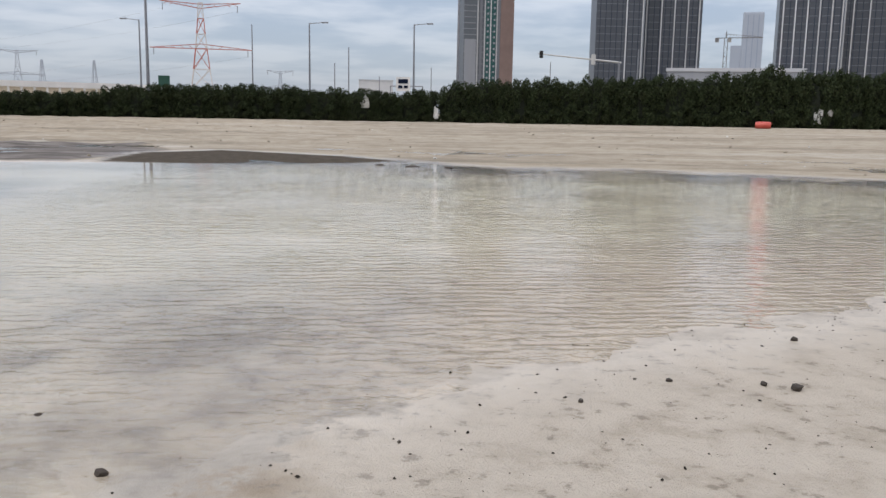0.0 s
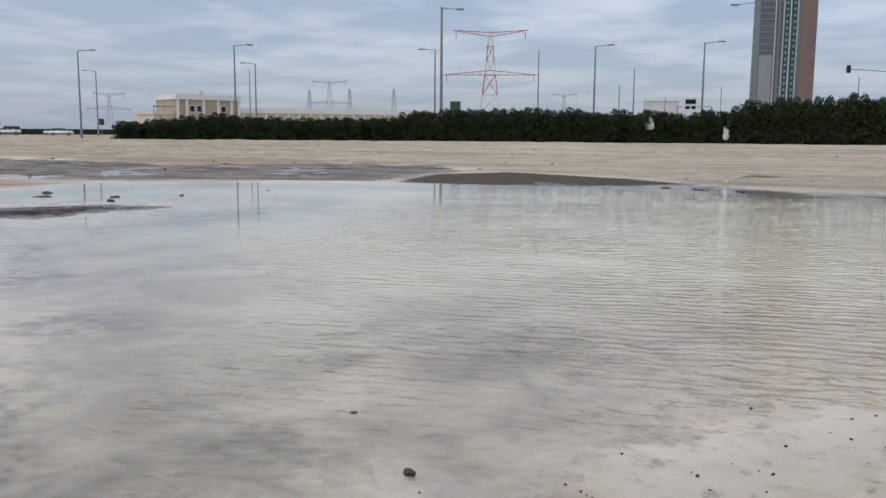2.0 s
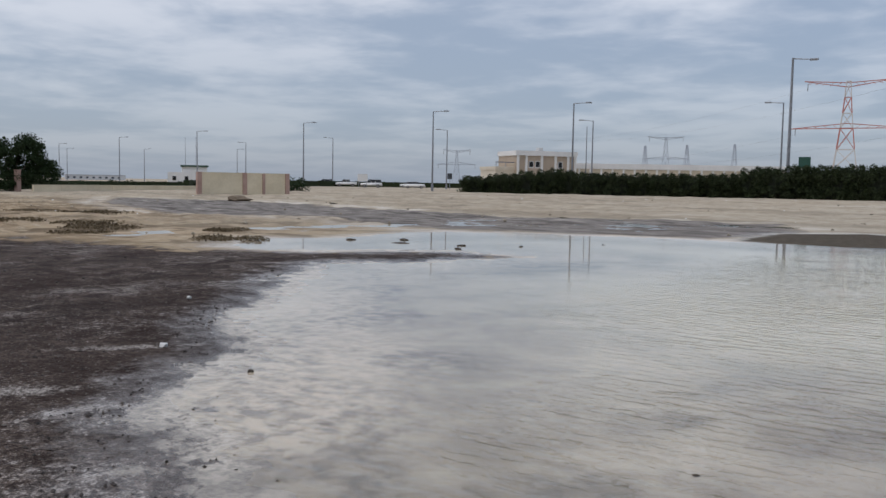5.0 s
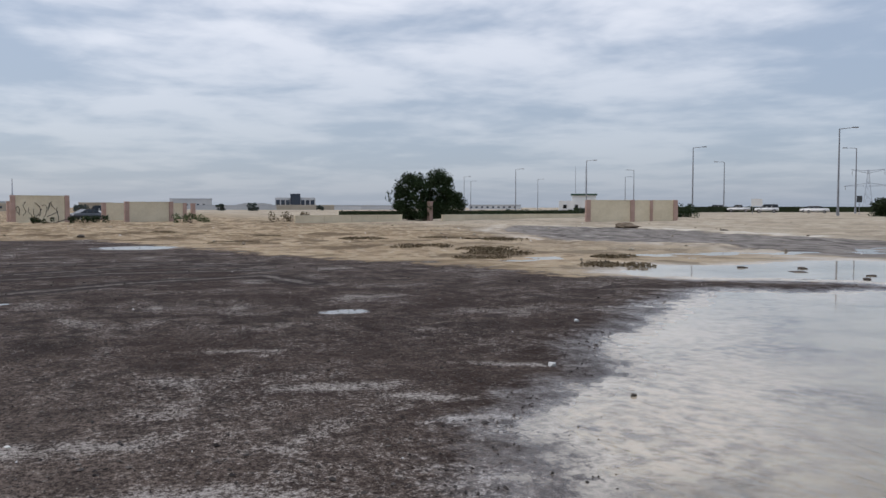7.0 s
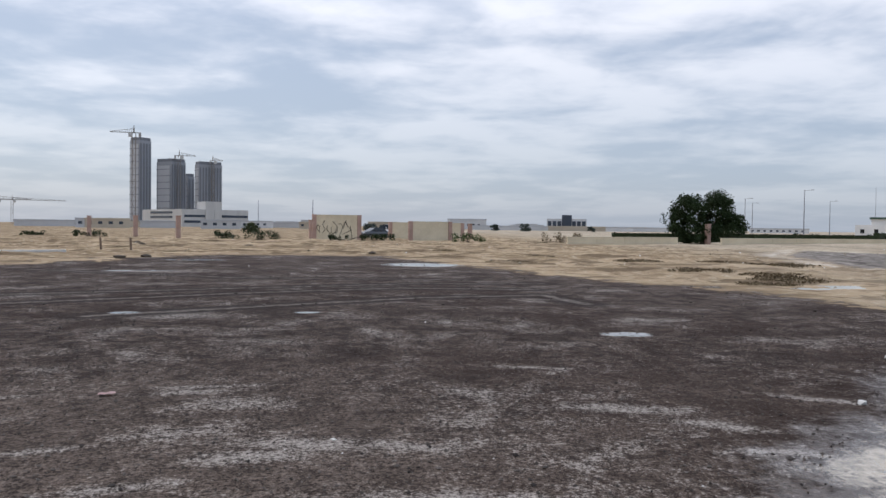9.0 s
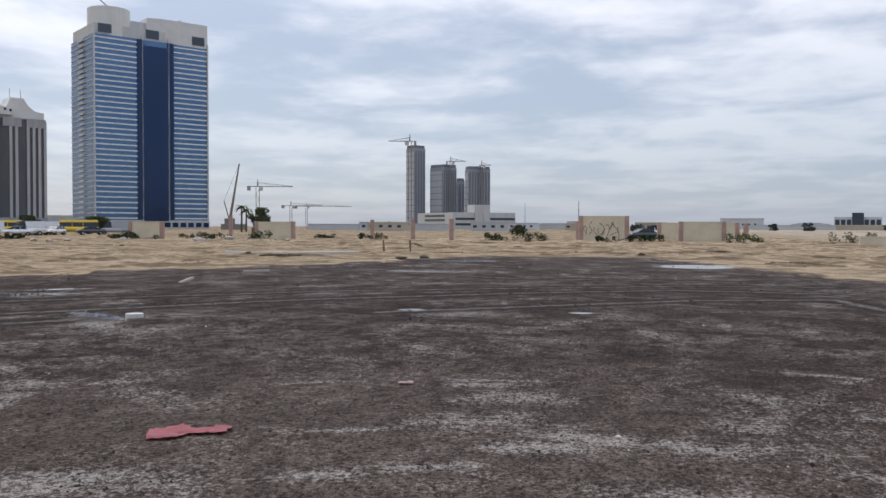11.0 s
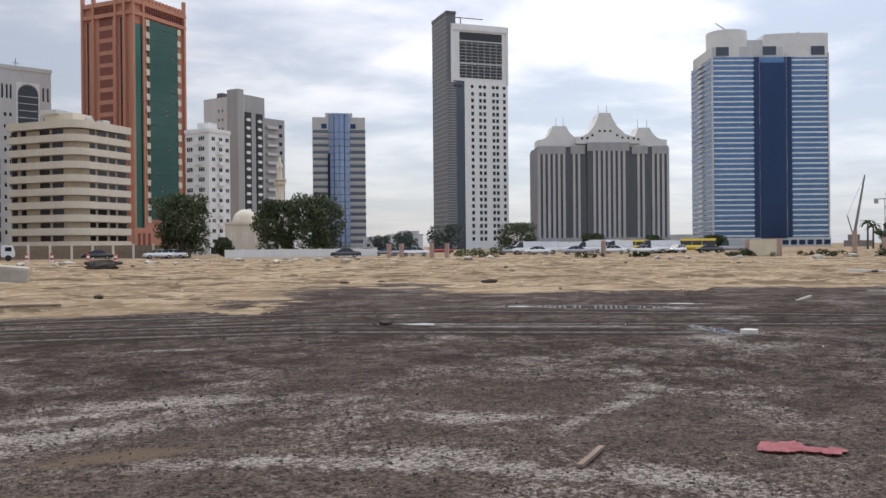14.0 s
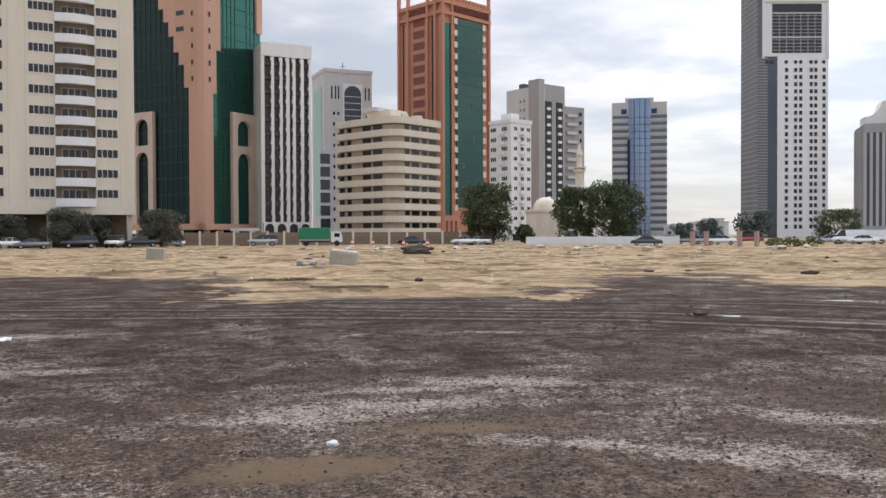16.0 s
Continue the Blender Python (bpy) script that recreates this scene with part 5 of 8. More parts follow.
def tree_at(x, y, h, r, seed, leaves, label, name="tree", clumps=34, per=70, size=0.22, low=0.25, group=""):
    """Trunk that forks into limbs under a crown of leaf clumps."""
    rg = np.random.default_rng(seed)
    t = thing(name, pose(x, y, on_ground(x, y, 0.05), 0, 0, float(rg.uniform(0, 360))), label, name, group)
    fork = h * rg.uniform(0.22, 0.3)
    bm = add_tube(bmesh.new(), (0, 0, 0), (0.1, 0.05, fork), 0.035 * h + 0.05, 0.025 * h + 0.03, 8)
    part("trunk", bm, BARK, t)
    cs, rs = [], []
    limbs = []
    for i in range(6):
        a = 2 * math.pi * i / 6 + rg.uniform(-0.4, 0.4)
        e = (r * 0.6 * math.cos(a), r * 0.6 * math.sin(a), h * rg.uniform(0.5, 0.8))
        limbs.append(e)
        lb = add_tube(bmesh.new(), (0.1, 0.05, fork * 0.95), e, 0.018 * h + 0.02, 0.02, 6)
        part("limb", lb, BARK, t)
    for i in range(clumps):
        a, q = rg.uniform(0, 2 * math.pi), rg.uniform(0, 1) ** 0.5
        zz = rg.uniform(low, 1)
        prof = math.sqrt(max(0.05, 1 - ((zz - 0.55) / 0.52) ** 2))
        cr = rg.uniform(0.22, 0.38) * r
        cs.append((r * 0.85 * q * prof * math.cos(a), r * 0.85 * q * prof * math.sin(a), min(h * zz, h - cr * 0.7)))
        rs.append(cr)
    me = leaf_mesh("crown", cs, rs, per, size, seed)
    me.materials.append(leaves)
    part("crown", me, None, t)
    return t


def bush_thing(x, y, w, h, seed, leaves, label, name="bush", per=60, size=0.16, group=""):
    rg = np.random.default_rng(seed)
    n = 12
    cs = [(rg.uniform(-0.5, 0.5) * w, rg.uniform(-0.3, 0.3) * w, h * rg.uniform(0.15, 0.62)) for _ in range(n)]
    rs = [h * rg.uniform(0.3, 0.42) for _ in range(n)]
    t = thing(name, pose(x, y, on_ground(x, y, 0.03), 0, 0, math.degrees(math.atan2(y, x)) + 90), label, name, group)
    me = leaf_mesh("foliage", cs, rs, per, size, seed)
    me.materials.append(leaves)
    part("foliage", me, None, t)
    bm = bmesh.new()
    for c in cs[:5]:
        add_tube(bm, (0, 0, 0), (c[0] * 0.8, c[1] * 0.8, c[2]), 0.04, 0.015, 5)
    part("stem", bm, BARK, t)
    return t


def weed_patch(x, y, w, h, seed, label="flat dry weed patch on the sand"):
    """Thin dry growth lying close to the ground."""
    rg = np.random.default_rng(seed)
    t = thing("weed_patch", pose(x, y, on_ground(x, y, 0.01), 0, 0, math.degrees(math.atan2(y, x)) + 90), label, "weeds", "dry weeds on the sand")
    cs = [(rg.uniform(-0.5, 0.5) * w, rg.uniform(-0.3, 0.3) * w, 0.02) for _ in range(9)]
    me = leaf_mesh("growth", cs, [w * rg.uniform(0.2, 0.42) for _ in cs], 150, 0.035 + 0.006 * w, seed, 0.5 * h / (0.3 * w))
    me.materials.append(LEAF_DRY)
    part("growth", me, None, t)
    return t


# clipped roadside hedge: overgrown shrubs standing shoulder to shoulder
def hedge_shrub(h, seed):
    rg = np.random.default_rng(seed)
    t = thing("hedge_shrub", pose(0, 0, 0), "overgrown dark green hedge shrub by the road", "hedge", "shrubs of the roadside hedge")
    cs, rs = [], []
    for i in range(52):
        z = rg.uniform(0.03, 0.95)
        s = 1.25 if z < 0.75 else 0.8
        cs.append((rg.uniform(-s, s) * 1.25, rg.uniform(-1.1, 1.1), z * h))
        rs.append(rg.uniform(0.3, 0.62))
    me = leaf_mesh("foliage", cs, rs, 90, 0.115, seed, 1.25)
    me.materials.append(LEAF_HEDGE)
    part("foliage", me, None, t)
    # Added near-black solid that stands for the shade deep in the leaves.
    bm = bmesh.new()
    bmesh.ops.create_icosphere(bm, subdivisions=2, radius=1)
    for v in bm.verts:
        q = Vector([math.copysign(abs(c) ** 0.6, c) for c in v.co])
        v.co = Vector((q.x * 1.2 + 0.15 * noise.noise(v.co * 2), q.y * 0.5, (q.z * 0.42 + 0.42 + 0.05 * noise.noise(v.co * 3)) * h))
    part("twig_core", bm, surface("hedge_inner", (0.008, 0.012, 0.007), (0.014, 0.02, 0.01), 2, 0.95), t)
    return t


shrubs = [hedge_shrub(4.1, 11), hedge_shrub(4.3, 12), hedge_shrub(4.0, 13)]
HEDGE = [(-76, 93), (-40, 106), (0, 111), (62, 113)]
HEDGE_X = [-78, -72, -67, -64, -61, -54, -42, -38.5, -26, -12, -3, 1, 9, 23, 32, 38, 41, 44, 52, 62]
HEDGE_Z = [2.3, 2.5, 3.1, 3.8, 3.1, 2.9, 3.1, 4.2, 4.2, 3.9, 3.9, 5.0, 5.3, 6.1, 6.4, 6.8, 8.0, 6.9, 7.3, 7.9]
rg = np.random.default_rng(5)
spots_h = []
for (ax, ay), (bx, by) in zip(HEDGE, HEDGE[1:]):
    ln = math.hypot(bx - ax, by - ay)
    n = int(ln / 1.2)
    for i in range(n):
        f = (i + 0.5) / n
        x, y = ax + (bx - ax) * f + rg.uniform(-0.3, 0.3), ay + (by - ay) * f + rg.uniform(-0.7, 0.7)
        if -1.5 < x < -0.3:
            continue
        tall = float(np.interp(x, HEDGE_X, HEDGE_Z)) * rg.uniform(0.91, 1.07)
        s = 0.85 + 0.06 * tall
        m = pose(x, y, on_ground(x, y, 0.05), 0, 0, math.degrees(math.atan2(by - ay, bx - ax)) + rg.uniform(-12, 12)) @ Matrix.Diagonal((s, s, tall / 4.3, 1))
        spots_h.append(m)
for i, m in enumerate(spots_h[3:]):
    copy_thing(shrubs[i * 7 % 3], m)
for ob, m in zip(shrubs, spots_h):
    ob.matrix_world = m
CARS = [
    ('suv', 10.3, -132.1, 189.2, 'black'), ('suv', 5.7, -135.4, 257.1, 'white'), ('pickup', 2.1, -137.5, 185.6, 'black'), ('hatch', -2.3, -141.5, 198.8, 'white'),
    ('suv', -16.4, -140.5, 173.0, 'silver'), ('sedan', 16.2, -129.6, 194.8, 'grey'), ('van', 19.6, -149.3, 267.2, 'white'), ('sedan', 19.5, -132.2, 208.1, 'white'),
    ('sedan', -48.7, -133.7, 169.7, 'white'), ('sedan', -52.1, -136.7, 148.9, 'white'), ('sedan', -40.5, -137.5, 163.4, 'black'), ('sedan', -69.8, -112.2, 147.8, 'dark'),
    ('sedan', -80.4, -108.6, 143.2, 'white'), ('sedan', -82.5, -125.4, 156.4, 'white'), ('hatch', -82.9, -120.4, 145.2, 'grey'), ('suv', -99.1, -125.7, 141.5, 'red'),
    ('sedan', -71.7, -132.0, 151.3, 'black'), ('sedan', -69.4, -135.5, 152.6, 'silver'), ('van', -115.7, -117.7, 140.3, 'white'), ('sedan', -104.2, -105.2, 135.0, 'white'),
    ('van', -120.8, -116.7, 133.8, 'white'), ('van', -128.7, -120.0, 132.8, 'white'), ('sedan', -102.3, -109.8, 146.8, 'silver'), ('bus', -139.8, -121.2, 130.7, 'white'),
    ('bus', -151.3, -123.0, 128.9, 'yellow'), ('van', -127.4, -96.7, 157.0, 'white'), ('sedan', -117.6, -93.1, 133.1, 'white'), ('hatch', -127.3, -93.5, 186.1, 'white'),
    ('bus', -139.1, -97.7, 134.9, 'yellow'), ('sedan', -130.5, -88.9, 134.0, 'dark'), ('van', -135.9, -87.9, 122.7, 'silver'), ('van', -117.6, -105.5, 131.7, 'white'),
    ('suv', -135.2, 133.5, 45.3, 'white'), ('sedan', -125.0, 136.5, 42.5, 'white'), ('pickup', -157.3, 146.6, 47.0, 'white'), ('suv', -175.8, 155.8, 48.4, 'white'),
    ('sedan', -139.2, 150.3, 42.8, 'white'), ('sedan', -120.0, 2.7, 118.5, 'dark'), ('suv', -122.0, 4.2, 87.8, 'white'), ('sedan', -124.9, 5.6, 97.2, 'silver'),
    ('van', -104.1, -108.1, 145.8, 'white'), ('van', -107.7, -107.3, 139.7, 'white'), ('van', -118.7, -99.6, 129.7, 'white'), ('van', -120.0, -93.2, 147.6, 'white'), ('sedan', -107.2, -99.1, 137.5, 'silver'), ('van', -132.7, -99.7, 126.7, 'white'), ('sedan', -81.9, -113.7, 144.0, 'silver'), ('sedan', -112.8, -95.8, 130.1, 'white'),
]
TREES = [
    ('tree', -54.9, -139.8, 10.8), ('tree', -83.1, -159.9, 11.5), ('tree', -88.3, -152.4, 12.7), ('tree', -149.5, -187.8, 7.6), ('bushy', -144.4, -152.4, 7.2), ('bushy', -164.6, -145.9, 4.5),
    ('bushy', -177.8, -137.7, 4.0), ('bushy', -174.3, -116.9, 3.7), ('tree', 12.3, -138.0, 6.8), ('tree', -0.8, -139.5, 6.8), ('tree', 20.0, -139.2, 5.7), ('tree', 8.7, -142.3, 5.7),
    ('bush', -71.7, -83.5, 1.1), ('tree', -173.6, -77.0, 5.6), ('bush', -178.5, -21.4, 2.1), ('palm', -208.3, -97.5, 7.5), ('palm', -217.9, -100.6, 6.8), ('tree', -192.0, -268.7, 6.6),
    ('tree', -385.8, -105.0, 3.8), ('bush', -85.0, 69.8, 2.3), ('tree', -168.9, -20.3, 1.9), ('tree', -294.1, 59.1, 2.7), ('tree', -315.7, 52.3, 2.4), ('tree', -317.5, 89.5, 2.1),
    ('tree', -334.8, -102.7, 2.2), ('tree', -406.3, -107.0, 3.6), ('tree', -250.0, 4.4, 2.4), ('tree', -259.9, 8.8, 2.1), ('tree', -147.7, -201.8, 6.2), ('tree', -146.6, -214.8, 5.0),
    ('tree', -65.3, -146.2, 3.6),
]
LOW = [
    (-364.5, -108.1, 106.5, 19.4, 2.2), (-320.9, -77.7, 103.5, 13.2, 2.2), (-516.8, -58.7, 96.4, 11.8, 2.2), (-557.8, -50.6, 95.1, 14.5, 3.8), (-516.7, 58.0, 83.5, 22.0, 6.5),
    (-416.1, 57.2, 82.1, 37.4, 2.2), (-389.8, 89.5, 77.0, 26.3, 2.2), (-576.9, 164.6, 74.0, 27.3, 2.2), (-536.3, 60.4, 83.5, 17.5, 6.2), (-425.0, 63.0, 81.5, 33.5, 2.2),
    (-517.3, -51.3, 95.6, 18.7, 2.9), (-355.4, -134.5, 110.6, 23.5, 2.2), (-316.3, -93.5, 106.4, 13.0, 2.2), (-433.5, 120.6, 74.4, 41.0, 2.2), (-464.2, 73.7, 80.9, 32.4, 2.2),
    (-638.5, 121.9, 79.2, 16.3, 4.6), (-403.8, 116.0, 73.9, 17.9, 2.2), (-426.9, 142.6, 71.5, 17.3, 2.2), (-174.9, -243.8, 144.2, 6.5, 6.9), (-170.5, -246.9, 145.2, 6.4, 5.5),
    (-175.9, -243.3, 144.0, 6.9, 5.8), (-40.6, 418.0, 5.6, 16.3, 16.7), (-175.8, -267.7, 146.6, 10.7, 4.2), (-414.5, -68.6, 99.3, 20.0, 2.2),
    (-300.0, 4.7, 89.0, 10.2, 3.0), (-418.9, 30.7, 85.8, 15.0, 3.0), (-516.9, 56.5, 83.7, 23.7, 6.6), (-574.8, 172.0, 73.3, 27.4, 3.0), (-286.5, -89.6, 107.3, 4.7, 3.0),
    (-599.0, -36.4, 93.4, 7.5, 5.2), (-379.0, -24.1, 93.5, 5.4, 3.0), (-329.7, 6.4, 88.8, 7.8, 3.0), (-593.4, 86.4, 81.7, 5.3, 3.0), (-688.0, 126.8, 79.5, 27.2, 4.1),
    (-450.7, 216.6, 64.3, 30.4, 3.0), (-486.6, 183.7, 69.3, 23.7, 3.0), (-416.3, -53.8, 97.3, 15.1, 3.3), (-295.3, -51.7, 99.8, 13.3, 3.0), (-180.8, -276.2, 146.7, 6.5, 5.3),
    (-287.1, -86.9, 106.7, 13.8, 3.0),
]

# vehicles
def paint(name, c):
    m, n, l, p = nodes_of(name)
    k = Net(n, l)
    l.new(k.mix(k.ramp(k.noise(k.coord(), 1.5, 4), 0.4, 0.7, 0, 0.35), c, tuple(q * 0.75 + 0.03 for q in c)), p.inputs["Base Color"])
    p.inputs["Roughness"].default_value = 0.3
    p.inputs["Coat Weight"].default_value = 0.4
    return m


PAINT = {k: paint(k + "_car_paint", c) for k, c in dict(white=(0.72, 0.72, 0.71), black=(0.012, 0.012, 0.014), dark=(0.03, 0.035, 0.04), grey=(0.16, 0.16, 0.17), silver=(0.34, 0.34, 0.35), red=(0.30, 0.02, 0.02), yellow=(0.70, 0.48, 0.03), green=(0.005, 0.16, 0.08)).items()}
CARGLASS = glazing("car_glass", (0.02, 0.024, 0.028), 0.06, 0.1)
CHROME = surface("wheel_alloy", (0.35, 0.35, 0.36), (0.45, 0.45, 0.46), 5, 0.35, 0.8, bump=0)
LAMP_R = surface("red_tail_lamp", (0.25, 0.01, 0.01), (0.35, 0.02, 0.02), 5, 0.2, bump=0)
LAMP_W = surface("clear_headlamp", (0.6, 0.6, 0.62), (0.75, 0.75, 0.76), 5, 0.15, bump=0)
FORM = {  # length, width, sill, waist, roof, lower outline (x, z), cabin outline (x, z)
    "sedan": (4.6, 1.8, [(0, .35), (4.6, .35), (4.6, .75), (4.45, .95), (3.5, 1.0), (.95, .98), (.15, .85), (0, .7)], [(.75, .97), (3.7, .99), (2.95, 1.44), (1.75, 1.45)]),
    "hatch": (4.0, 1.75, [(0, .35), (4.0, .35), (4.0, .8), (3.9, 1.0), (1.0, .98), (.15, .85), (0, .7)], [(.8, .97), (3.9, .99), (3.5, 1.46), (1.8, 1.5)]),
    "suv": (4.8, 1.9, [(0, .45), (4.8, .45), (4.8, 1.0), (4.7, 1.15), (1.2, 1.12), (.15, 1.0), (0, .8)], [(1.1, 1.1), (4.72, 1.13), (4.5, 1.78), (1.95, 1.82)]),
    "pickup": (5.3, 1.85, [(0, .5), (5.3, .5), (5.3, 1.15), (3.6, 1.15), (1.3, 1.13), (.15, 1.0), (0, .8)], [(1.2, 1.12), (3.6, 1.14), (3.45, 1.75), (1.95, 1.78)]),
    "van": (5.2, 1.95, [(0, .4), (5.2, .4), (5.2, 1.25), (1.0, 1.25), (.1, 1.0), (0, .8)], [(.5, 1.24), (5.18, 1.24), (5.1, 2.25), (1.5, 2.28)]),
    "bus": (7.2, 2.2, [(0, .45), (7.2, .45), (7.2, 1.4), (.2, 1.4), (0, 1.2)], [(.15, 1.4), (7.18, 1.4), (7.1, 2.6), (.55, 2.65)]),
}


def slab(bm, outline, w, inset=0.0, mat=0):
    """A side outline carried across the width, narrower towards the top by inset."""
    zs = [z for _, z in outline]
    z0, z1 = min(zs), max(zs)
    half = [w / 2 - inset * (z - z0) / max(z1 - z0, 0.01) for z in zs]
    left = [bm.verts.new((x, -h, z)) for (x, z), h in zip(outline, half)]
    right = [bm.verts.new((x, h, z)) for (x, z), h in zip(outline, half)]
    n = len(outline)
    fs = [bm.faces.new(left), bm.faces.new(list(reversed(right)))]
    fs += [bm.faces.new((left[i], right[i], right[(i + 1) % n], left[(i + 1) % n])) for i in range(n)]
    for f in fs:
        f.material_index = mat
    bmesh.ops.recalc_face_normals(bm, faces=fs)
    return bm


def vehicle(kind, colour):
    ln, w, lower, cabin = FORM[kind]
    nm = {"sedan": "car", "hatch": "car", "suv": "car", "pickup": "pickup_truck", "van": "van", "bus": "minibus"}[kind]
    word = {"sedan": "saloon car", "hatch": "hatchback car", "suv": "off-road car", "pickup": "pickup truck", "van": "panel van", "bus": "minibus"}[kind]
    t = thing(nm, pose(0, 0, 0), f"{colour if colour != 'dark' else 'dark grey'} {word} parked beside the lot", nm.replace("_", " "))
    off = Matrix.Translation((-ln / 2, 0, 0))
    bm = slab(bmesh.new(), lower, w)
    bmesh.ops.bevel(bm, geom=bm.edges[:], offset=0.07, segments=2, affect="EDGES")
    bm.transform(off)
    body = part("body", bm, PAINT[colour], t)
    smooth(body)
    bm = slab(bmesh.new(), cabin, w - 0.12, 0.16)
    bm.transform(off)
    part("glasshouse", bm, CARGLASS, t)
    (xa, za), (xb, zb), (xc, zc), (xd, zd) = cabin
    bm = bmesh.new()
    add_box(bm, xd + 0.05, xc - 0.02, -(w / 2 - 0.24), w / 2 - 0.24, zc - 0.05, zc + 0.05)
    bm.transform(off)
    part("roof", bm, PAINT[colour], t)
    if kind in ("van", "bus"):
        bm = slab(bmesh.new(), [(xd + 0.6, za + (0 if kind == "van" else -0.02)), (xb - 0.02, za), (xc - 0.02, zc), (xd + 0.5, zc)] if kind == "van" else [(xd, zc - 0.4), (xc, zc - 0.4), (xc, zc + 0.04), (xd, zc + 0.04)], w - 0.08, 0.15)
        bm.transform(off)
        part("side_panel", bm, PAINT[colour], t)
    bm = bmesh.new()
    for q in (0.36, 0.62):
        xm = xa + (xb - xa) * q
        add_box(bm, xm - 0.05, xm + 0.05, -(w / 2 - 0.03), w / 2 - 0.03, za - 0.02, za + (zc - za) * 0.55)
    bm.transform(off)
    part("door_pillar", bm, PAINT[colour], t)
    wr = 0.31 if kind in ("sedan", "hatch") else 0.38
    for x in (ln * 0.18, ln * 0.80):
        for s in (-1, 1):
            wb = add_tube(bmesh.new(), (x - ln / 2, s * (w / 2 - 0.2), wr), (x - ln / 2, s * (w / 2 + 0.02), wr), wr, wr, 14)
            wh = part("wheel", wb, BLACK, t)
            part("rim", add_tube(bmesh.new(), (x - ln / 2, s * (w / 2 - 0.1), wr), (x - ln / 2, s * (w / 2 + 0.035), wr), wr * 0.62, wr * 0.55, 10), CHROME, wh)
    for s in (-1, 1):
        part("headlight", B((-ln / 2 - 0.02, -ln / 2 + 0.2, s * (w / 2 - 0.38) - 0.2, s * (w / 2 - 0.38) + 0.2, lower[-1][1] - 0.02, lower[-1][1] + 0.13)), LAMP_W, t)
        part("tail_light", B((ln / 2 - 0.1, ln / 2 + 0.02, s * (w / 2 - 0.28) - 0.16, s * (w / 2 - 0.28) + 0.16, lower[2][1] - 0.2, lower[2][1])), LAMP_R, t)
    part("bumper", B((-ln / 2 - 0.06, -ln / 2 + 0.2, -w / 2 + 0.1, w / 2 - 0.1, lower[0][1], lower[0][1] + 0.2), (ln / 2 - 0.2, ln / 2 + 0.06, -w / 2 + 0.1, w / 2 - 0.1, lower[0][1], lower[0][1] + 0.2)), BLACK if kind != "sedan" else PAINT[colour], t)
    return t


first = {}
for kind, x, y, turn, colour in CARS:
    m = pose(x, y, on_ground(x, y, 0.01), 0, 0, turn)
    if (kind, colour) in first:
        copy_thing(first[kind, colour], m)
    else:
        first[kind, colour] = vehicle(kind, colour)
        first[kind, colour].matrix_world = m

# green-covered lorry
tk = thing("lorry", pose(-25.4, -138.0, on_ground(-25.4, -138), 0, 0, 169.2), "white-cabbed lorry with green tarpaulin cover", "lorry")
part("chassis", B((-3.4, 3.2, -0.5, 0.5, 0.6, 0.85)), BLACK, tk)
bm = B((-3.5, 1.35, -1.15, 1.15, 0.95, 2.95), bevel=0.12)
part("tarpaulin_cover", bm, surface("green_tarpaulin", (0.006, 0.15, 0.075), (0.01, 0.20, 0.10), 1.2, 0.6, bump=0.4), tk)
part("load_bed", B((-3.55, 1.4, -1.18, 1.18, 0.8, 1.1)), surface("grey_bed", (0.2, 0.22, 0.22), (0.28, 0.3, 0.3), 2), tk)
cabb = slab(bmesh.new(), [(1.55, .6), (3.4, .6), (3.4, 1.35), (3.15, 2.3), (1.55, 2.35)], 2.1, 0.08)
bmesh.ops.bevel(cabb, geom=cabb.edges[:], offset=0.07, segments=2, affect="EDGES")
part("cab", cabb, PAINT["white"], tk)
part("windscreen", slab(bmesh.new(), [(3.16, 1.42), (3.42, 1.42), (3.23, 2.15), (3.0, 2.15)], 1.8, 0.05), CARGLASS, tk)
part("side_window", B((2.1, 2.95, -1.07, 1.07, 1.45, 2.05)), CARGLASS, tk)
for x in (-2.4, 2.5):
    for s in (-1, 1):
        part("wheel", add_tube(bmesh.new(), (x, s * 0.8, 0.45), (x, s * 1.12, 0.45), 0.45, 0.45, 14), BLACK, tk)

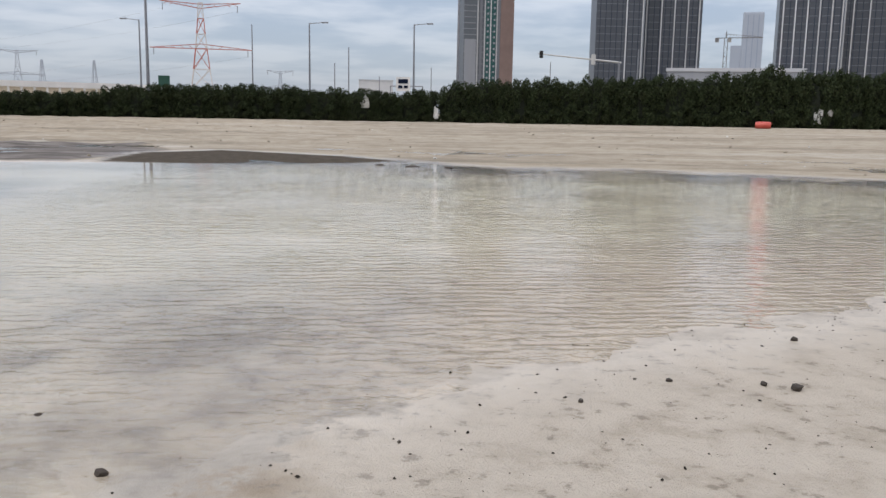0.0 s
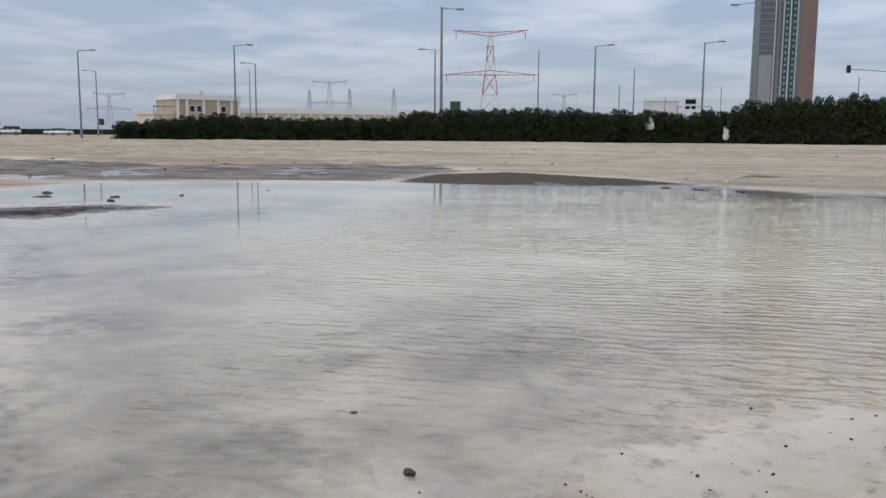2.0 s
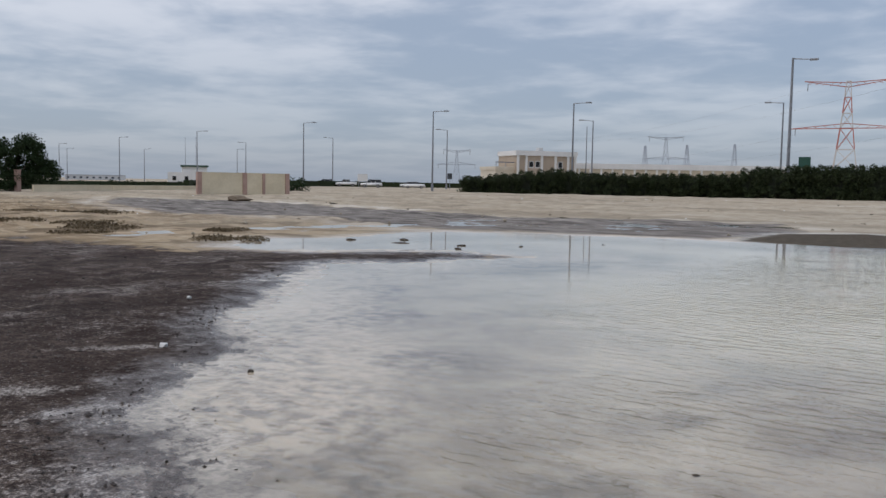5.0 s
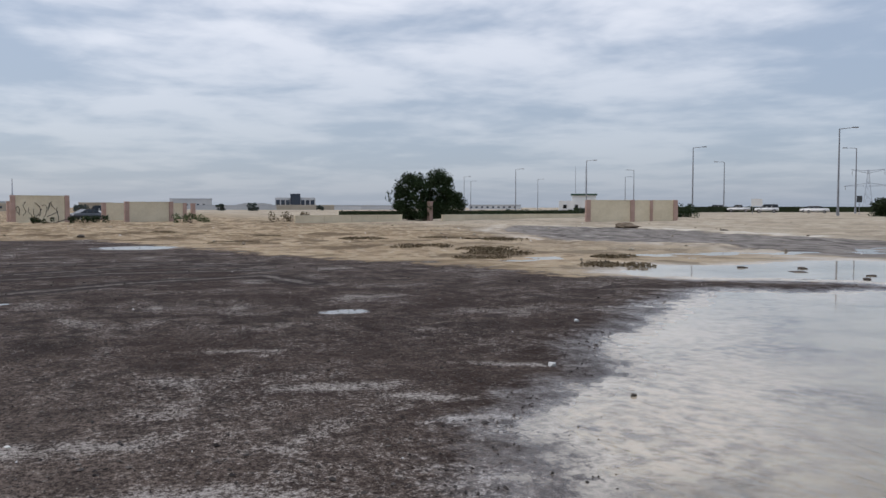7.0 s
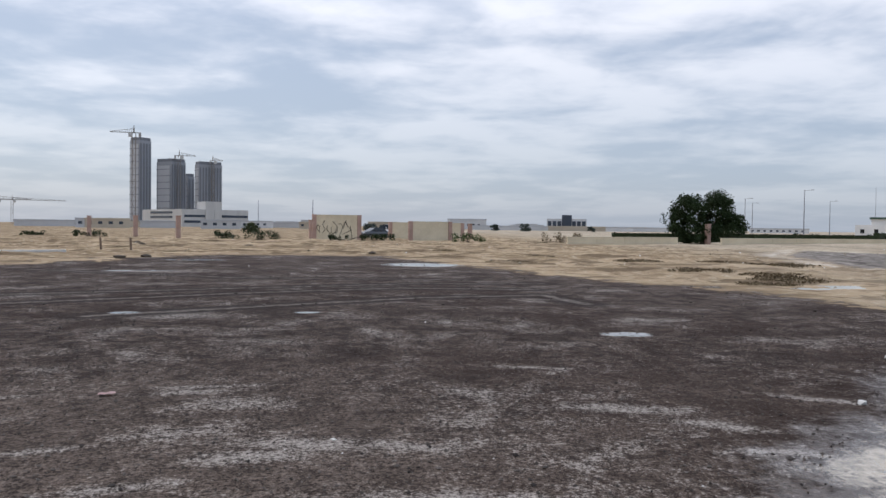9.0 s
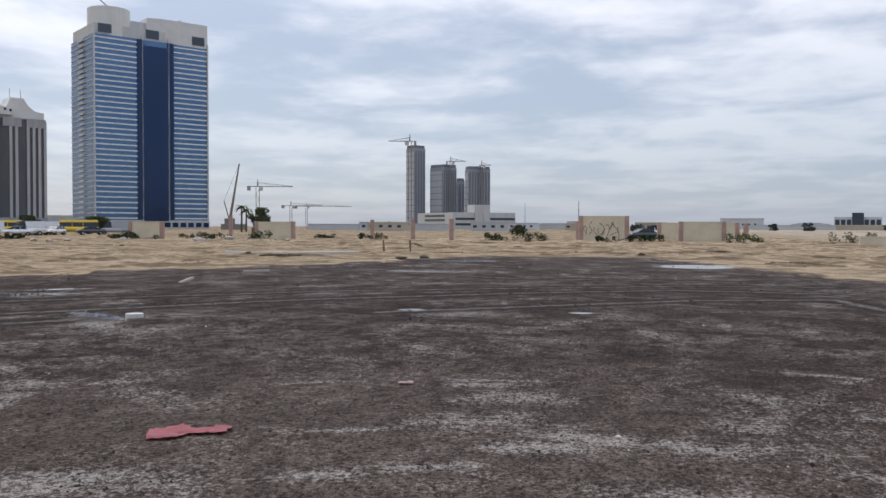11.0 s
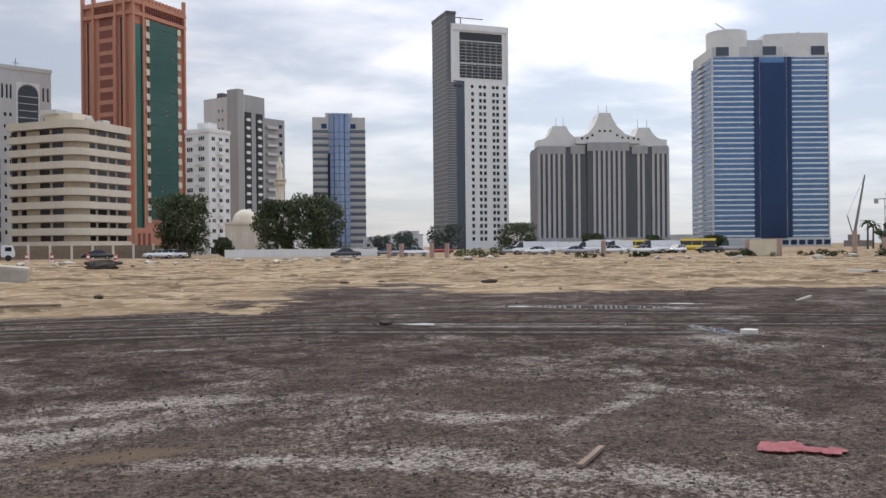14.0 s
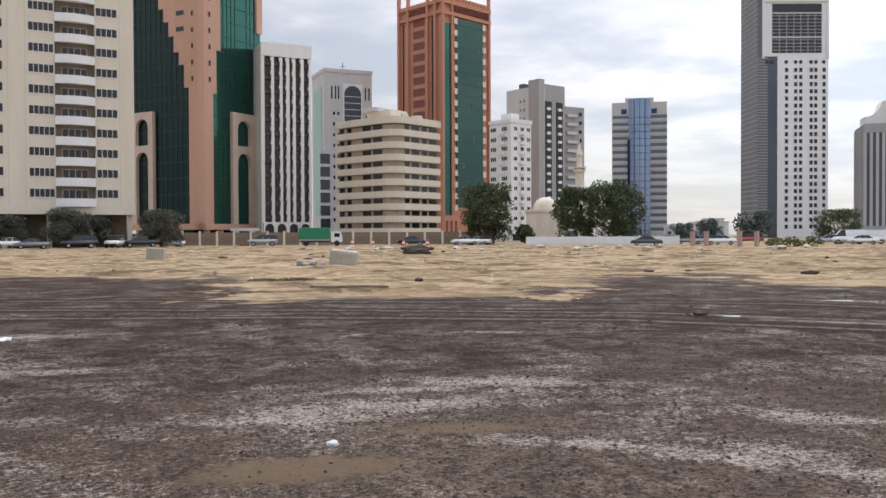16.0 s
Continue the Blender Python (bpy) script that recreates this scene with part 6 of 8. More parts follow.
# trees and bushes
names = {"tree": "leafy dark green street tree", "bushy": "dense round dark green tree", "bush": "low spreading green bush on sand"}
for i, (kind, x, y, h) in enumerate(TREES):
    far = math.hypot(x, y) > 225
    if kind == "tree":
        h = max(h, 2.0)
        grey = -10 < x + 5 < 30 and y < -130
        h = h * 0.85 if grey else h
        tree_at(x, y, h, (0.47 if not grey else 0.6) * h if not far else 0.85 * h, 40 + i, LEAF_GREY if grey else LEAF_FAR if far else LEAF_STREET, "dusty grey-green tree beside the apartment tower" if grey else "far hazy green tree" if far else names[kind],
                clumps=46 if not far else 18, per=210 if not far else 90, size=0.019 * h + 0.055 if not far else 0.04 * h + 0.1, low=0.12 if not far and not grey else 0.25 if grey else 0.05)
    elif kind == "bushy":
        tree_at(x, y, h, 0.75 * h, 40 + i, LEAF_STREET, names[kind], clumps=64, per=150, size=0.2, low=0.05)
    elif kind == "bush":
        bush_thing(x, y, 5.2 if h < 1.5 else 2.8, max(h, 1.3) * (1.25 if h < 1.5 else 1), 40 + i, LEAF_LIGHT if h < 1.5 else LEAF, names[kind], per=90, size=0.14)
    else:
        pm = thing("palm_tree", pose(x, y, on_ground(x, y, 0.05)), "slender date palm beyond the parked cars", "palm tree")
        part("trunk", add_tube(bmesh.new(), (0, 0, 0), (0.1, 0.1, h - 1), 0.28, 0.2, 8), BARK, pm)
        fr_ = bmesh.new()
        for k in range(16):
            a = 2 * math.pi * k / 16
            pts = [Vector((0.1 + q * 2.0 * math.cos(a), 0.1 + q * 2.0 * math.sin(a), h - 1 + 1.5 * q * (1.1 - q * (0.9 + 0.5 * (k % 3))))) for q in (0, 0.35, 0.7, 1)]
            side = Vector((-math.sin(a), math.cos(a), 0)) * 0.28
            for p0, p1 in zip(pts, pts[1:]):
                fr_.faces.new([fr_.verts.new(v) for v in (p0 - side, p0 + side, p1 + side * 0.7, p1 - side * 0.7)])
        part("frond_crown", fr_, LEAF, pm)
# the broad tree by the broken wall
bt_tree = thing("tree", pose(-94.3, 39.3, on_ground(-94.3, 39.3, 0.05), 0, 0, 67), "broad dark green tree beside a broken wall pier", "tree")
part("trunk", add_tube(bmesh.new(), (0, 0, 0), (0.15, 0, 1.3), 0.34, 0.22, 9), BARK, bt_tree)
LOBES = [(-2.9, 2.0), (-3.1, 3.2), (-2.5, 4.2), (-2.0, 5.0), (-1.3, 5.3), (-0.8, 4.4), (-1.6, 3.2), (-2.0, 1.5), (-0.6, 2.4), (0.3, 3.3), (0.4, 4.5), (1.1, 5.2), (1.7, 5.6), (2.3, 4.8),
         (2.2, 3.7), (3.0, 3.2), (3.7, 2.9), (4.1, 2.3), (1.2, 2.4), (0.2, 1.4), (-1.2, 1.0), (1.6, 1.6), (2.6, 2.3)]
rg = np.random.default_rng(71)
cs, rs = [], []
for lx, lz in LOBES:
    for _ in range(9):
        cs.append((lx + rg.uniform(-0.75, 0.75), rg.uniform(-2.3, 2.3) * (1 - abs(lx) / 6.5), lz + rg.uniform(-0.7, 0.25)))
        rs.append(rg.uniform(0.4, 1.05))
for lx, lz in LOBES[2::3]:
    part("limb", add_tube(bmesh.new(), (0.15, 0, 1.2), (lx, rg.uniform(-0.8, 0.8), lz), 0.13, 0.03, 6), BARK, bt_tree)
me = leaf_mesh("crown", cs, rs, 120, 0.125, 72, 0.85)
me.materials.append(LEAF)
part("crown", me, None, bt_tree)

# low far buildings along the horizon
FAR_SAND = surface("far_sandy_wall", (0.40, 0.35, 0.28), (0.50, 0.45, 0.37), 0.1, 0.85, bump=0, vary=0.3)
for i, (x, y, a, w, h) in enumerate(LOW):
    h = max(h, 2.5)
    b = thing("low_building", pose(x, y, 0, 0, 0, a), "far low pale flat-roofed building", "building", "low buildings along the horizon")
    # FAR_WALL and HAZE2 bring painted haze to these far walls and parapets.
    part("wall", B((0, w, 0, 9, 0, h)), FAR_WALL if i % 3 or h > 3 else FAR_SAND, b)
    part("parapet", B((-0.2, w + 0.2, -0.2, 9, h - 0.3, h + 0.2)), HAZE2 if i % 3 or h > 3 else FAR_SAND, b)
    if h < 3:
        continue
    n = max(int(w / 3.2), 1)
    repeat("window", B((0, 1.3, -0.06, 0.1, 0, min(1.1, h * 0.3))), G_SLATE, b, [(0.8 + k * 3.2, 0, h * 0.4) for k in range(n)])

# ---- things on and round the lot ----
PATCHWALL = surface("patched_cream_wall", (0.60, 0.52, 0.37), (0.72, 0.635, 0.47), 0.6, 0.85, bump=0.3)


def wall_piece(x, y, turn, ln, h, bays, label, group="broken pieces of the boundary wall"):
    """A free-standing length of rendered wall between rose piers."""
    t = thing("boundary_wall", pose(x, y, on_ground(x, y, 0.05), 0, 0, turn), label, "wall", group)
    n = bays
    for i in range(n):
        a, b = ln * i / n + 0.22, ln * (i + 1) / n - 0.22
        part("panel", B((a, b, -0.1, 0.1, 0, h - 0.08)), PATCHWALL, t)
    for i in range(n + 1):
        c = ln * i / n
        part("pier", B((c - 0.24, c + 0.24, -0.2, 0.2, 0, h), bevel=0.02), ROSE, t, "faded rose pier")
    part("coping", B((0.24, ln - 0.24, -0.13, 0.13, h - 0.08, h - 0.02)), PATCHWALL, t)
    return t


wall_piece(-73.6, 48.6, 78, 9.6, 2.25, 2, "cream wall length with rose piers, weathered")
part("pier", B((-0.15, 0.15, -0.2, 0.2, 0, 2.2)), ROSE, bpy.data.objects["boundary_wall"]).location = (6.9, 0, 0)
wall_piece(-98.6, 6.1, 102, 4.8, 2.3, 1, "short cream wall piece with rose piers")
wall_piece(-110.9, 4.3, 100, 3.0, 2.2, 1, "cream wall fragment standing behind another")
wall_piece(-112.5, 10.4, 98, 3.6, 2.2, 1, "cream wall fragment with torn edge")
graf = wall_piece(-98.0, -4.9, 102, 5.2, 2.85, 1, "cream wall piece covered with black scrawls")
# loose painted strokes
stroke = surface("black_spray_paint", (0.03, 0.028, 0.026), (0.06, 0.055, 0.05), 3, 0.7, bump=0)
rgs = random.Random(4)
for k in range(9):
    cu = bmesh.new()
    x0, z0 = 0.6 + 0.45 * k, 0.8 + rgs.uniform(0, 0.7)
    pts = [Vector((x0 + rgs.uniform(-0.3, 0.5) * q, -0.113, z0 + 0.75 * math.sin(q * 1.7 + k))) for q in (0, 0.5, 1.0, 1.5, 2.0)]
    for p0, p1 in zip(pts, pts[1:]):
        if (p1 - p0).length > 0.05:
            add_tube(cu, p0, p1, 0.035, 0.035, 4)
    part("scrawl", cu, stroke, graf)
wall_piece(-94.5, -59.2, 90, 4.2, 2.15, 1, "cream wall piece with stained lower half")
wall_piece(-101.9, -46.0, 88, 5.0, 2.2, 1, "short cream wall piece before the scrub")
for (x, y), h in zip([(-67.3, -97.1), (-68.7, -96.1), (-73.3, -95.2), (-74.9, -93.8), (-84.4, -73.5), (-100.7, -49.0), (-107.1, -32.2), (-100.7, -25.2), (-95.9, -19.5), (-92.5, 39.2), (-105.4, -5.6), (-113, 15)], (2, 2, 2, 2, 2.1, 2.9, 2.5, 2.4, 2.5, 2.3, 2.3, 2.0)):
    p_ = thing("wall_pier", pose(x, y, on_ground(x, y, 0.05), 0, 0, 20), "lone faded rose pier of vanished wall", "pier", "lone wall piers")
    part("shaft", B((-0.24, 0.24, -0.24, 0.24, 0, h), bevel=0.03), ROSE, p_)
    part("cap", B((-0.28, 0.28, -0.28, 0.28, h, h + 0.08)), ROSE, p_)

# fence of cream posts and brown panels before the city blocks
FENCE = [(-1.5, -150.3), (-26.5, -148.0), (-41.8, -144.4), (-56.5, -139.4)]
WICKER = surface("brown_fence_panel", (0.17, 0.125, 0.085), (0.24, 0.18, 0.125), 1.5, 0.9, bump=0.4)
fence = thing("boundary_fence", pose(-1.5, -150.3, 0), "brown panelled boundary fence with cream posts", "fence")
for (ax, ay), (bx, by) in zip(FENCE, FENCE[1:]):
    ln, an = math.hypot(bx - ax, by - ay), math.atan2(by - ay, bx - ax)
    n = round(ln / 2.9)
    pm_ = mesh_of("panel", B((0.2, ln / n - 0.2, -0.05, 0.05, 0.1, 2.25), (0.2, ln / n - 0.2, -0.08, 0.08, 1.25, 1.35)), WICKER)
    po_ = mesh_of("post", B((-0.19, 0.19, -0.19, 0.19, 0, 2.5), bevel=0.03), CREAM)
    for i in range(n):
        for me in (pm_, po_):
            o = part(me.name.split(".")[0], me, None, fence)
            o.location = (ax + (bx - ax) * i / n + 1.5, ay + (by - ay) * i / n + 150.3, 0)
            o.rotation_euler = (0, 0, an)
gate = thing("gateway", pose(-14.5, -149.4, 0, 0, 0, 175), "cream rendered gateway with dark opening", "gateway")
part("jamb", B((-1.6, -1.0, -0.3, 0.3, 0, 2.5)), CREAM, gate)
part("jamb", B((1.0, 1.6, -0.3, 0.3, 0, 2.5)), CREAM, gate)
part("lintel", B((-2.4, 2.4, -0.5, 0.5, 2.5, 3.0)), PALE, gate)
part("gate_leaf", B((-1.0, 1.0, 0.05, 0.12, 0, 2.5)), surface("dark_red_gate", (0.05, 0.02, 0.018), (0.08, 0.03, 0.025), 1), gate)
ww = thing("boundary_wall", pose(-77.5, -115.3, on_ground(-77, -115), 0, 0, -29), "long low white wall behind parked cars", "wall")
for i in range(8):
    part("panel", B((i * 3.0 + 0.15, i * 3.0 + 2.85, -0.08, 0.08, 0, 1.25)), WHITE, ww)
    part("post", B((i * 3.0 - 0.15, i * 3.0 + 0.15, -0.14, 0.14, 0, 1.38)), WHITE, ww)
hd = thing("site_hoarding", pose(-5, -152, 0, 0, 0, 180), "grey boundary wall under the apartment tower", "wall")
part("panel", B((-44, -6, 0, 0.2, 0, 2.1)), surface("dull_grey_wall", (0.12, 0.11, 0.10), (0.17, 0.155, 0.14), 0.8), hd)

# mosque: dome, minaret and prayer hall
mq = thing("mosque", pose(-88.2, -185.2, 0, 0, 0, 154), "small cream mosque with dome and minaret", "mosque")
part("hall", B((-4.5, 4.5, -4, 4, 0, 7.4), (-4.8, 4.8, -4.3, 4.3, 7.0, 7.6)), CREAM, mq)
dm = bmesh.new()
bmesh.ops.create_uvsphere(dm, u_segments=20, v_segments=12, radius=2.9)
bmesh.ops.delete(dm, geom=[v for v in dm.verts if v.co.z < -0.4], context="VERTS")
for v in dm.verts:
    v.co.z = v.co.z * 0.95 + 7.9
smooth(part("dome", dm, CREAM, mq))
part("drum", add_prism(bmesh.new(), [(3.0 * math.cos(a), 3.0 * math.sin(a)) for a in (2 * math.pi * i / 16 for i in range(16))], 7.4, 8.2), CREAM, mq)
repeat("window", arch_frame(1.0, 2.2, 0.15, 0.12), WHITE, mq, [(x, -4.1, 3) for x in (-3.2, -0.5, 2.2)])
mb = bmesh.new()
for z0, z1, r0, r1 in ((0, 11, 1.25, 1.15), (11, 11.7, 1.7, 1.7), (11.7, 16.5, 1.0, 0.95), (16.5, 17.2, 1.45, 1.45), (17.2, 20.5, 0.7, 0.65), (20.5, 23.2, 0.85, 0.1), (23.2, 25.2, 0.07, 0.03)):
    add_tube(mb, (8.0, 0, z0), (8.0, 0, z1), r0, r1, 12)
part("minaret", mb, CREAM, mq, "slender cream minaret with balconies")
repeat("minaret_balcony", B((-1.5, 1.5, -1.5, 1.5, 0, 0.25)), CREAM, mq, [(8.0, 0, 12.0), (8.0, 0, 17.4)])

# cranes
def hammerhead(x, y, turn, h, jib, label):
    c = thing("tower_crane", pose(x, y, 0, 0, 0, turn), label, "crane", "tower cranes on building sites")
    k = 0.010 * h + (0.22 if h < 20 else 0.12)
    bm = bmesh.new()
    for sx in (-1, 1):
        for sy in (-1, 1):
            add_tube(bm, (sx * k * 1.6, sy * k * 1.6, 0), (sx * k * 1.6, sy * k * 1.6, h), k * 0.35, k * 0.35, 4)
    for i in range(int(h / (k * 5))):
        z = i * k * 5
        s = 1 if i % 2 else -1
        add_tube(bm, (-s * k * 1.6, -k * 1.6, z), (s * k * 1.6, -k * 1.6, z + k * 5), k * 0.22, k * 0.22, 4)
        add_tube(bm, (-k * 1.6, -s * k * 1.6, z), (-k * 1.6, s * k * 1.6, z + k * 5), k * 0.22, k * 0.22, 4)
    part("mast", bm, CRANE, c)
    bm = bmesh.new()
    add_tube(bm, (-jib * 0.3, 0, h), (jib, 0, h), k * 0.5, k * 0.4, 4)
    add_tube(bm, (-jib * 0.05, 0, h + k * 4), (jib * 0.98, 0, h + k * 0.6), k * 0.25, k * 0.25, 4)
    for i in range(12):
        x0 = jib * i / 12
        add_tube(bm, (x0, 0, h), (x0 + jib / 24, 0, h + k * 4 * (1 - i / 12)), k * 0.2, k * 0.2, 4)
    part("jib", bm, CRANE, c)
    part("counterweight", B((-jib * 0.3, -jib * 0.2, -k * 2, k * 2, h - k * 4, h)), GREY, c)
    part("cab", B((k * 1.6, k * 5, -k * 2, k * 2, h - k * 4, h - k * 0.5)), PALE, c)
    part("apex", add_tube(bmesh.new(), (0, 0, h), (0, 0, h + k * 7), k * 1.0, k * 0.3, 4), CRANE, c)
    return c


hammerhead(-301.4, -134.2, 112, 16.5, 13, "tower crane with long horizontal jib")
hammerhead(-389.8, -156.2, 108, 11.5, 15, "low tower crane far beyond the lot")
hammerhead(-486.0, -184.7, 112, 13.5, 27, "distant tower crane with long jib")
hammerhead(-854.7, -212, 280, 89, 22, "tower crane beside the slim concrete tower")
hammerhead(-884, -175, 100, 70, 16, "small tower crane above unfinished tower")
hammerhead(-890, -143, 95, 66, 10, "small tower crane above pale tower")
hammerhead(180, 560, 340, 52, 22, "distant tower crane behind the gantry")
lf = thing("mobile_crane", pose(-234.0, -113.2, 0, 0, 0, 115.7), "mobile crane with raised lattice boom", "crane")
part("carrier", B((-2.5, 4.5, -1.2, 1.2, 0.5, 2.2), (-1.5, 1.5, -1.1, 1.1, 2.2, 3.8), bevel=0.1), CRANE, lf)
part("boom", add_tube(bmesh.new(), (0, 0, 3), (2.8, 0, 20), 0.45, 0.2, 6), CRANE, lf)
part("mast", add_tube(bmesh.new(), (0, 0, 3), (-1.6, 0, 9), 0.2, 0.15, 5), CRANE, lf)
part("stay", add_tube(bmesh.new(), (-1.6, 0, 9), (2.8, 0, 20), 0.05, 0.05, 4), STEEL, lf)

# street lamps
def street_lamp(h, arm):
    t = thing("street_lamp", pose(0, 0, 0), "tall grey steel street lamp behind the hedge", "street lamp", "lamps along the road")
    part("pole", add_tube(bmesh.new(), (0, 0, 0), (0, 0, h), 0.16, 0.085, 8), STEEL, t)
    part("arm", add_tube(bmesh.new(), (0, 0, h - 0.03), (arm, 0, h + 0.12), 0.06, 0.045, 6), STEEL, t)
    part("lantern", B((arm - 0.1, arm + 0.75, -0.17, 0.17, h + 0.04, h + 0.22), bevel=0.05), STEEL, t)
    part("base", add_tube(bmesh.new(), (0, 0, 0), (0, 0, 0.9), 0.22, 0.2, 8), STEEL, t)
    return t


l0 = street_lamp(12.4, 1.7)
spots = [(-17.6, 114.5, 0), (-3.9, 113.5, 0), (-39.6, 114.0, 180), (-63.2, 100.8, 32), (-77.2, 129.6, 215), (-89.1, 101.3, 42), (-117.1, 137.8, 222), (-128.6, 108.5, 48), (-166.3, 150.2, 225), (-174.7, 115.3, 58), (-222.5, 122.2, 60), (-213.9, 158.2, 230), (-286.2, 135.6, 62), (-262, 190, 60), (-331, 160, 62), (-300, 175, 60)]
for i, (x, y, turn) in enumerate(spots):
    m = pose(x, y, on_ground(x, y, 0.02), 0, 0, turn)
    if i == 0:
        l0.matrix_world = m
    else:
        copy_thing(l0, m)
for x, y, turn in ((-37.9, 111.7, 8), (1.9, 117.9, 180)):
    tp = thing("street_lamp", pose(x, y, 0.4, 0, 0, turn), "very tall steel lighting mast behind hedge", "street lamp", "tall lighting masts")
    part("pole", add_tube(bmesh.new(), (0, 0, 0), (0, 0, 17.8), 0.24, 0.13, 10), STEEL, tp)
    part("arm", add_tube(bmesh.new(), (0, 0, 17.7), (2.2, 0, 17.5), 0.08, 0.05, 6), STEEL, tp)
    part("lantern", B((2.0, 3.0, -0.2, 0.2, 17.35, 17.6), bevel=0.05), STEEL, tp)
for x, y, h in ((-32.3, 147.4, 15.4), (-16.6, 152.4, 12.3), (-20, 160, 10), (-14, 190, 9), (30, 135, 11.5), (-96.7, 160, 14), (-3, 210, 12), (22, 180, 12)):
    solo("pole", add_tube(bmesh.new(), (0, 0, 0), (0, 0, h), 0.15, 0.08, 8), STEEL, pose(x, y, 0.3), "plain tall grey steel pole by road", "pole", "plain poles by the road")

for x, y, h in ((-497, -54.5, 15.5), (-299.8, -14.5, 10.5)):
    solo("pole", add_tube(bmesh.new(), (0, 0, 0), (0, 0, h), 0.3, 0.12, 6), FAR_STEEL, pose(x, y, 0), "thin far mast on the horizon", "pole", "far masts")
# red and white power pylon
def pylon(x, y, turn, h, arm_lo, arm_hi, z_lo, mats, thick, label):
    t = thing("power_pylon", pose(x, y, 0, 0, 0, turn), label, "pylon", "power pylons")
    levels = [0, h * 0.22, h * 0.40, z_lo, h * 0.72, h * 0.86, h]
    width = lambda z: 5.2 * (h / 41) * max(0.15, (1 - z / h) ** 1.35 * 0.85 + 0.15)
    for i, (z0, z1) in enumerate(zip(levels, levels[1:])):
        bm = bmesh.new()
        w0, w1 = width(z0), width(z1)
        cs = [(1, 1), (1, -1), (-1, -1), (-1, 1)]
        for k in range(4):
            (ax, ay), (bx, by) = cs[k], cs[(k + 1) % 4]
            add_tube(bm, (ax * w0, ay * w0, z0), (ax * w1, ay * w1, z1), thick, thick, 4)
            add_tube(bm, (ax * w0, ay * w0, z0), (bx * w1, by * w1, z1), thick * 0.6, thick * 0.6, 4)
            add_tube(bm, (bx * w0, by * w0, z0), (ax * w1, ay * w1, z1), thick * 0.6, thick * 0.6, 4)
            add_tube(bm, (ax * w1, ay * w1, z1), (bx * w1, by * w1, z1), thick * 0.6, thick * 0.6, 4)
        part("lattice", bm, mats[i % 2], t)
    for z, a in ((z_lo, arm_lo), (h - 0.5, arm_hi)):
        for s in (-1, 1):
            bm = bmesh.new()
            up = 1.8 if z < h - 1 else -1.6
            add_tube(bm, (0, 0, z), (s * a, 0, z + (0 if z < h - 1 else 0.9)), thick, thick, 4)
            add_tube(bm, (0, 0, z + up), (s * a, 0, z + (0 if z < h - 1 else 0.9)), thick, thick * 0.8, 4)
            for q in range(1, 6):
                add_tube(bm, (s * a * q / 6, 0, z), (s * a * (q + 0.5) / 6, 0, z + up * (1 - (q + 0.5) / 6)), thick * 0.5, thick * 0.5, 4)
            part("cross_arm", bm, mats[0], t)
            part("insulator", add_tube(bmesh.new(), (s * a * 0.92, 0, z), (s * a * 0.92, 0, z - 2.6), 0.15, 0.15, 5), STEEL, t)
    return t


pylon(-93.4, 336.9, 14, 41.5, 19, 15, 24.4, (PYLON_RED, PYLON_WHITE), 0.20, "tall red and white lattice power pylon")
# These pylons take FAR_STEEL, which has the haze in its colour.
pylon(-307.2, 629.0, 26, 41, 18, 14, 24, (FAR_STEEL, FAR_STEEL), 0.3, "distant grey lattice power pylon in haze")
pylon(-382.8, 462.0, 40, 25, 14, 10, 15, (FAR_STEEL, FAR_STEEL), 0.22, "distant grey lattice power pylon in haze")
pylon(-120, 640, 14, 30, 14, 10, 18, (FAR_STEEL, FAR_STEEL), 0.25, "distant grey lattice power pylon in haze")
for x, y, h in ((-229.6, 444.1, 25), (-209.1, 454.1, 25.5), (-185.9, 464.1, 26)):
    bm = bmesh.new()
    for sx, sy in ((1, 1), (1, -1), (-1, -1), (-1, 1)):
        add_tube(bm, (sx * 2.2, sy * 2.2, 0), (sx * 0.3, sy * 0.3, h), 0.2, 0.2, 4)
    for k in range(6):
        w_ = 2.2 - 1.9 * k / 6
        add_box(bm, -w_, w_, -0.1, 0.1, h * k / 6, h * k / 6 + 0.3)
    solo("lattice_mast", bm, FAR_STEEL, pose(x, y, 0), "far grey lattice mast of a substation", "mast", "substation masts")
wires = thing("power_lines", pose(-93.4, 336.9, 0, 0, 0, 14), "thin sagging power lines between pylons", "cable")
for x, z in ((-18, 22), (18, 22), (-14, 39), (14, 39)):
    bm = bmesh.new()
    prev = None
    for k in range(13):
        q = k / 12
        p = Vector((x - 250 * q, 300 * q, z - 34 * q * (1 - q)))
        if prev is not None:
            add_tube(bm, prev, p, 0.022, 0.022, 3)
        prev = p
    part("wire", bm, STEEL, wires)

# cream substation house and its long annex
sb = building("house", -103.9, 144.5, 61.1, "cream two-storey house with white trim", z=0.3)
sb.scale = (1, 1, 1.12)
part("wall", B((0, 14, 0, 9, 0, 7.0)), surface("brown_beige_render", (0.36, 0.29, 0.22), (0.44, 0.36, 0.28), 0.4, 0.8, streak=True), sb)
part("parapet", B((-0.2, 14.2, -0.25, 9.2, 6.6, 7.5)), WHITE, sb)
repeat("pilaster", B((-0.25, 0.25, -0.2, 0.1, 0, 6.7)), WHITE, sb, [(x, 0, 0) for x in (0.3, 2.2, 5.8, 9.0, 12.0, 13.7)])
repeat("window", window_mesh(1.1, 1.2), (WHITE, G_DARK), sb, [(x, 0, 4.4) for x in (2.8, 4.3, 9.6)] + [(x, 0, 1.4) for x in (2.8, 4.3, 9.6, 12.4)])
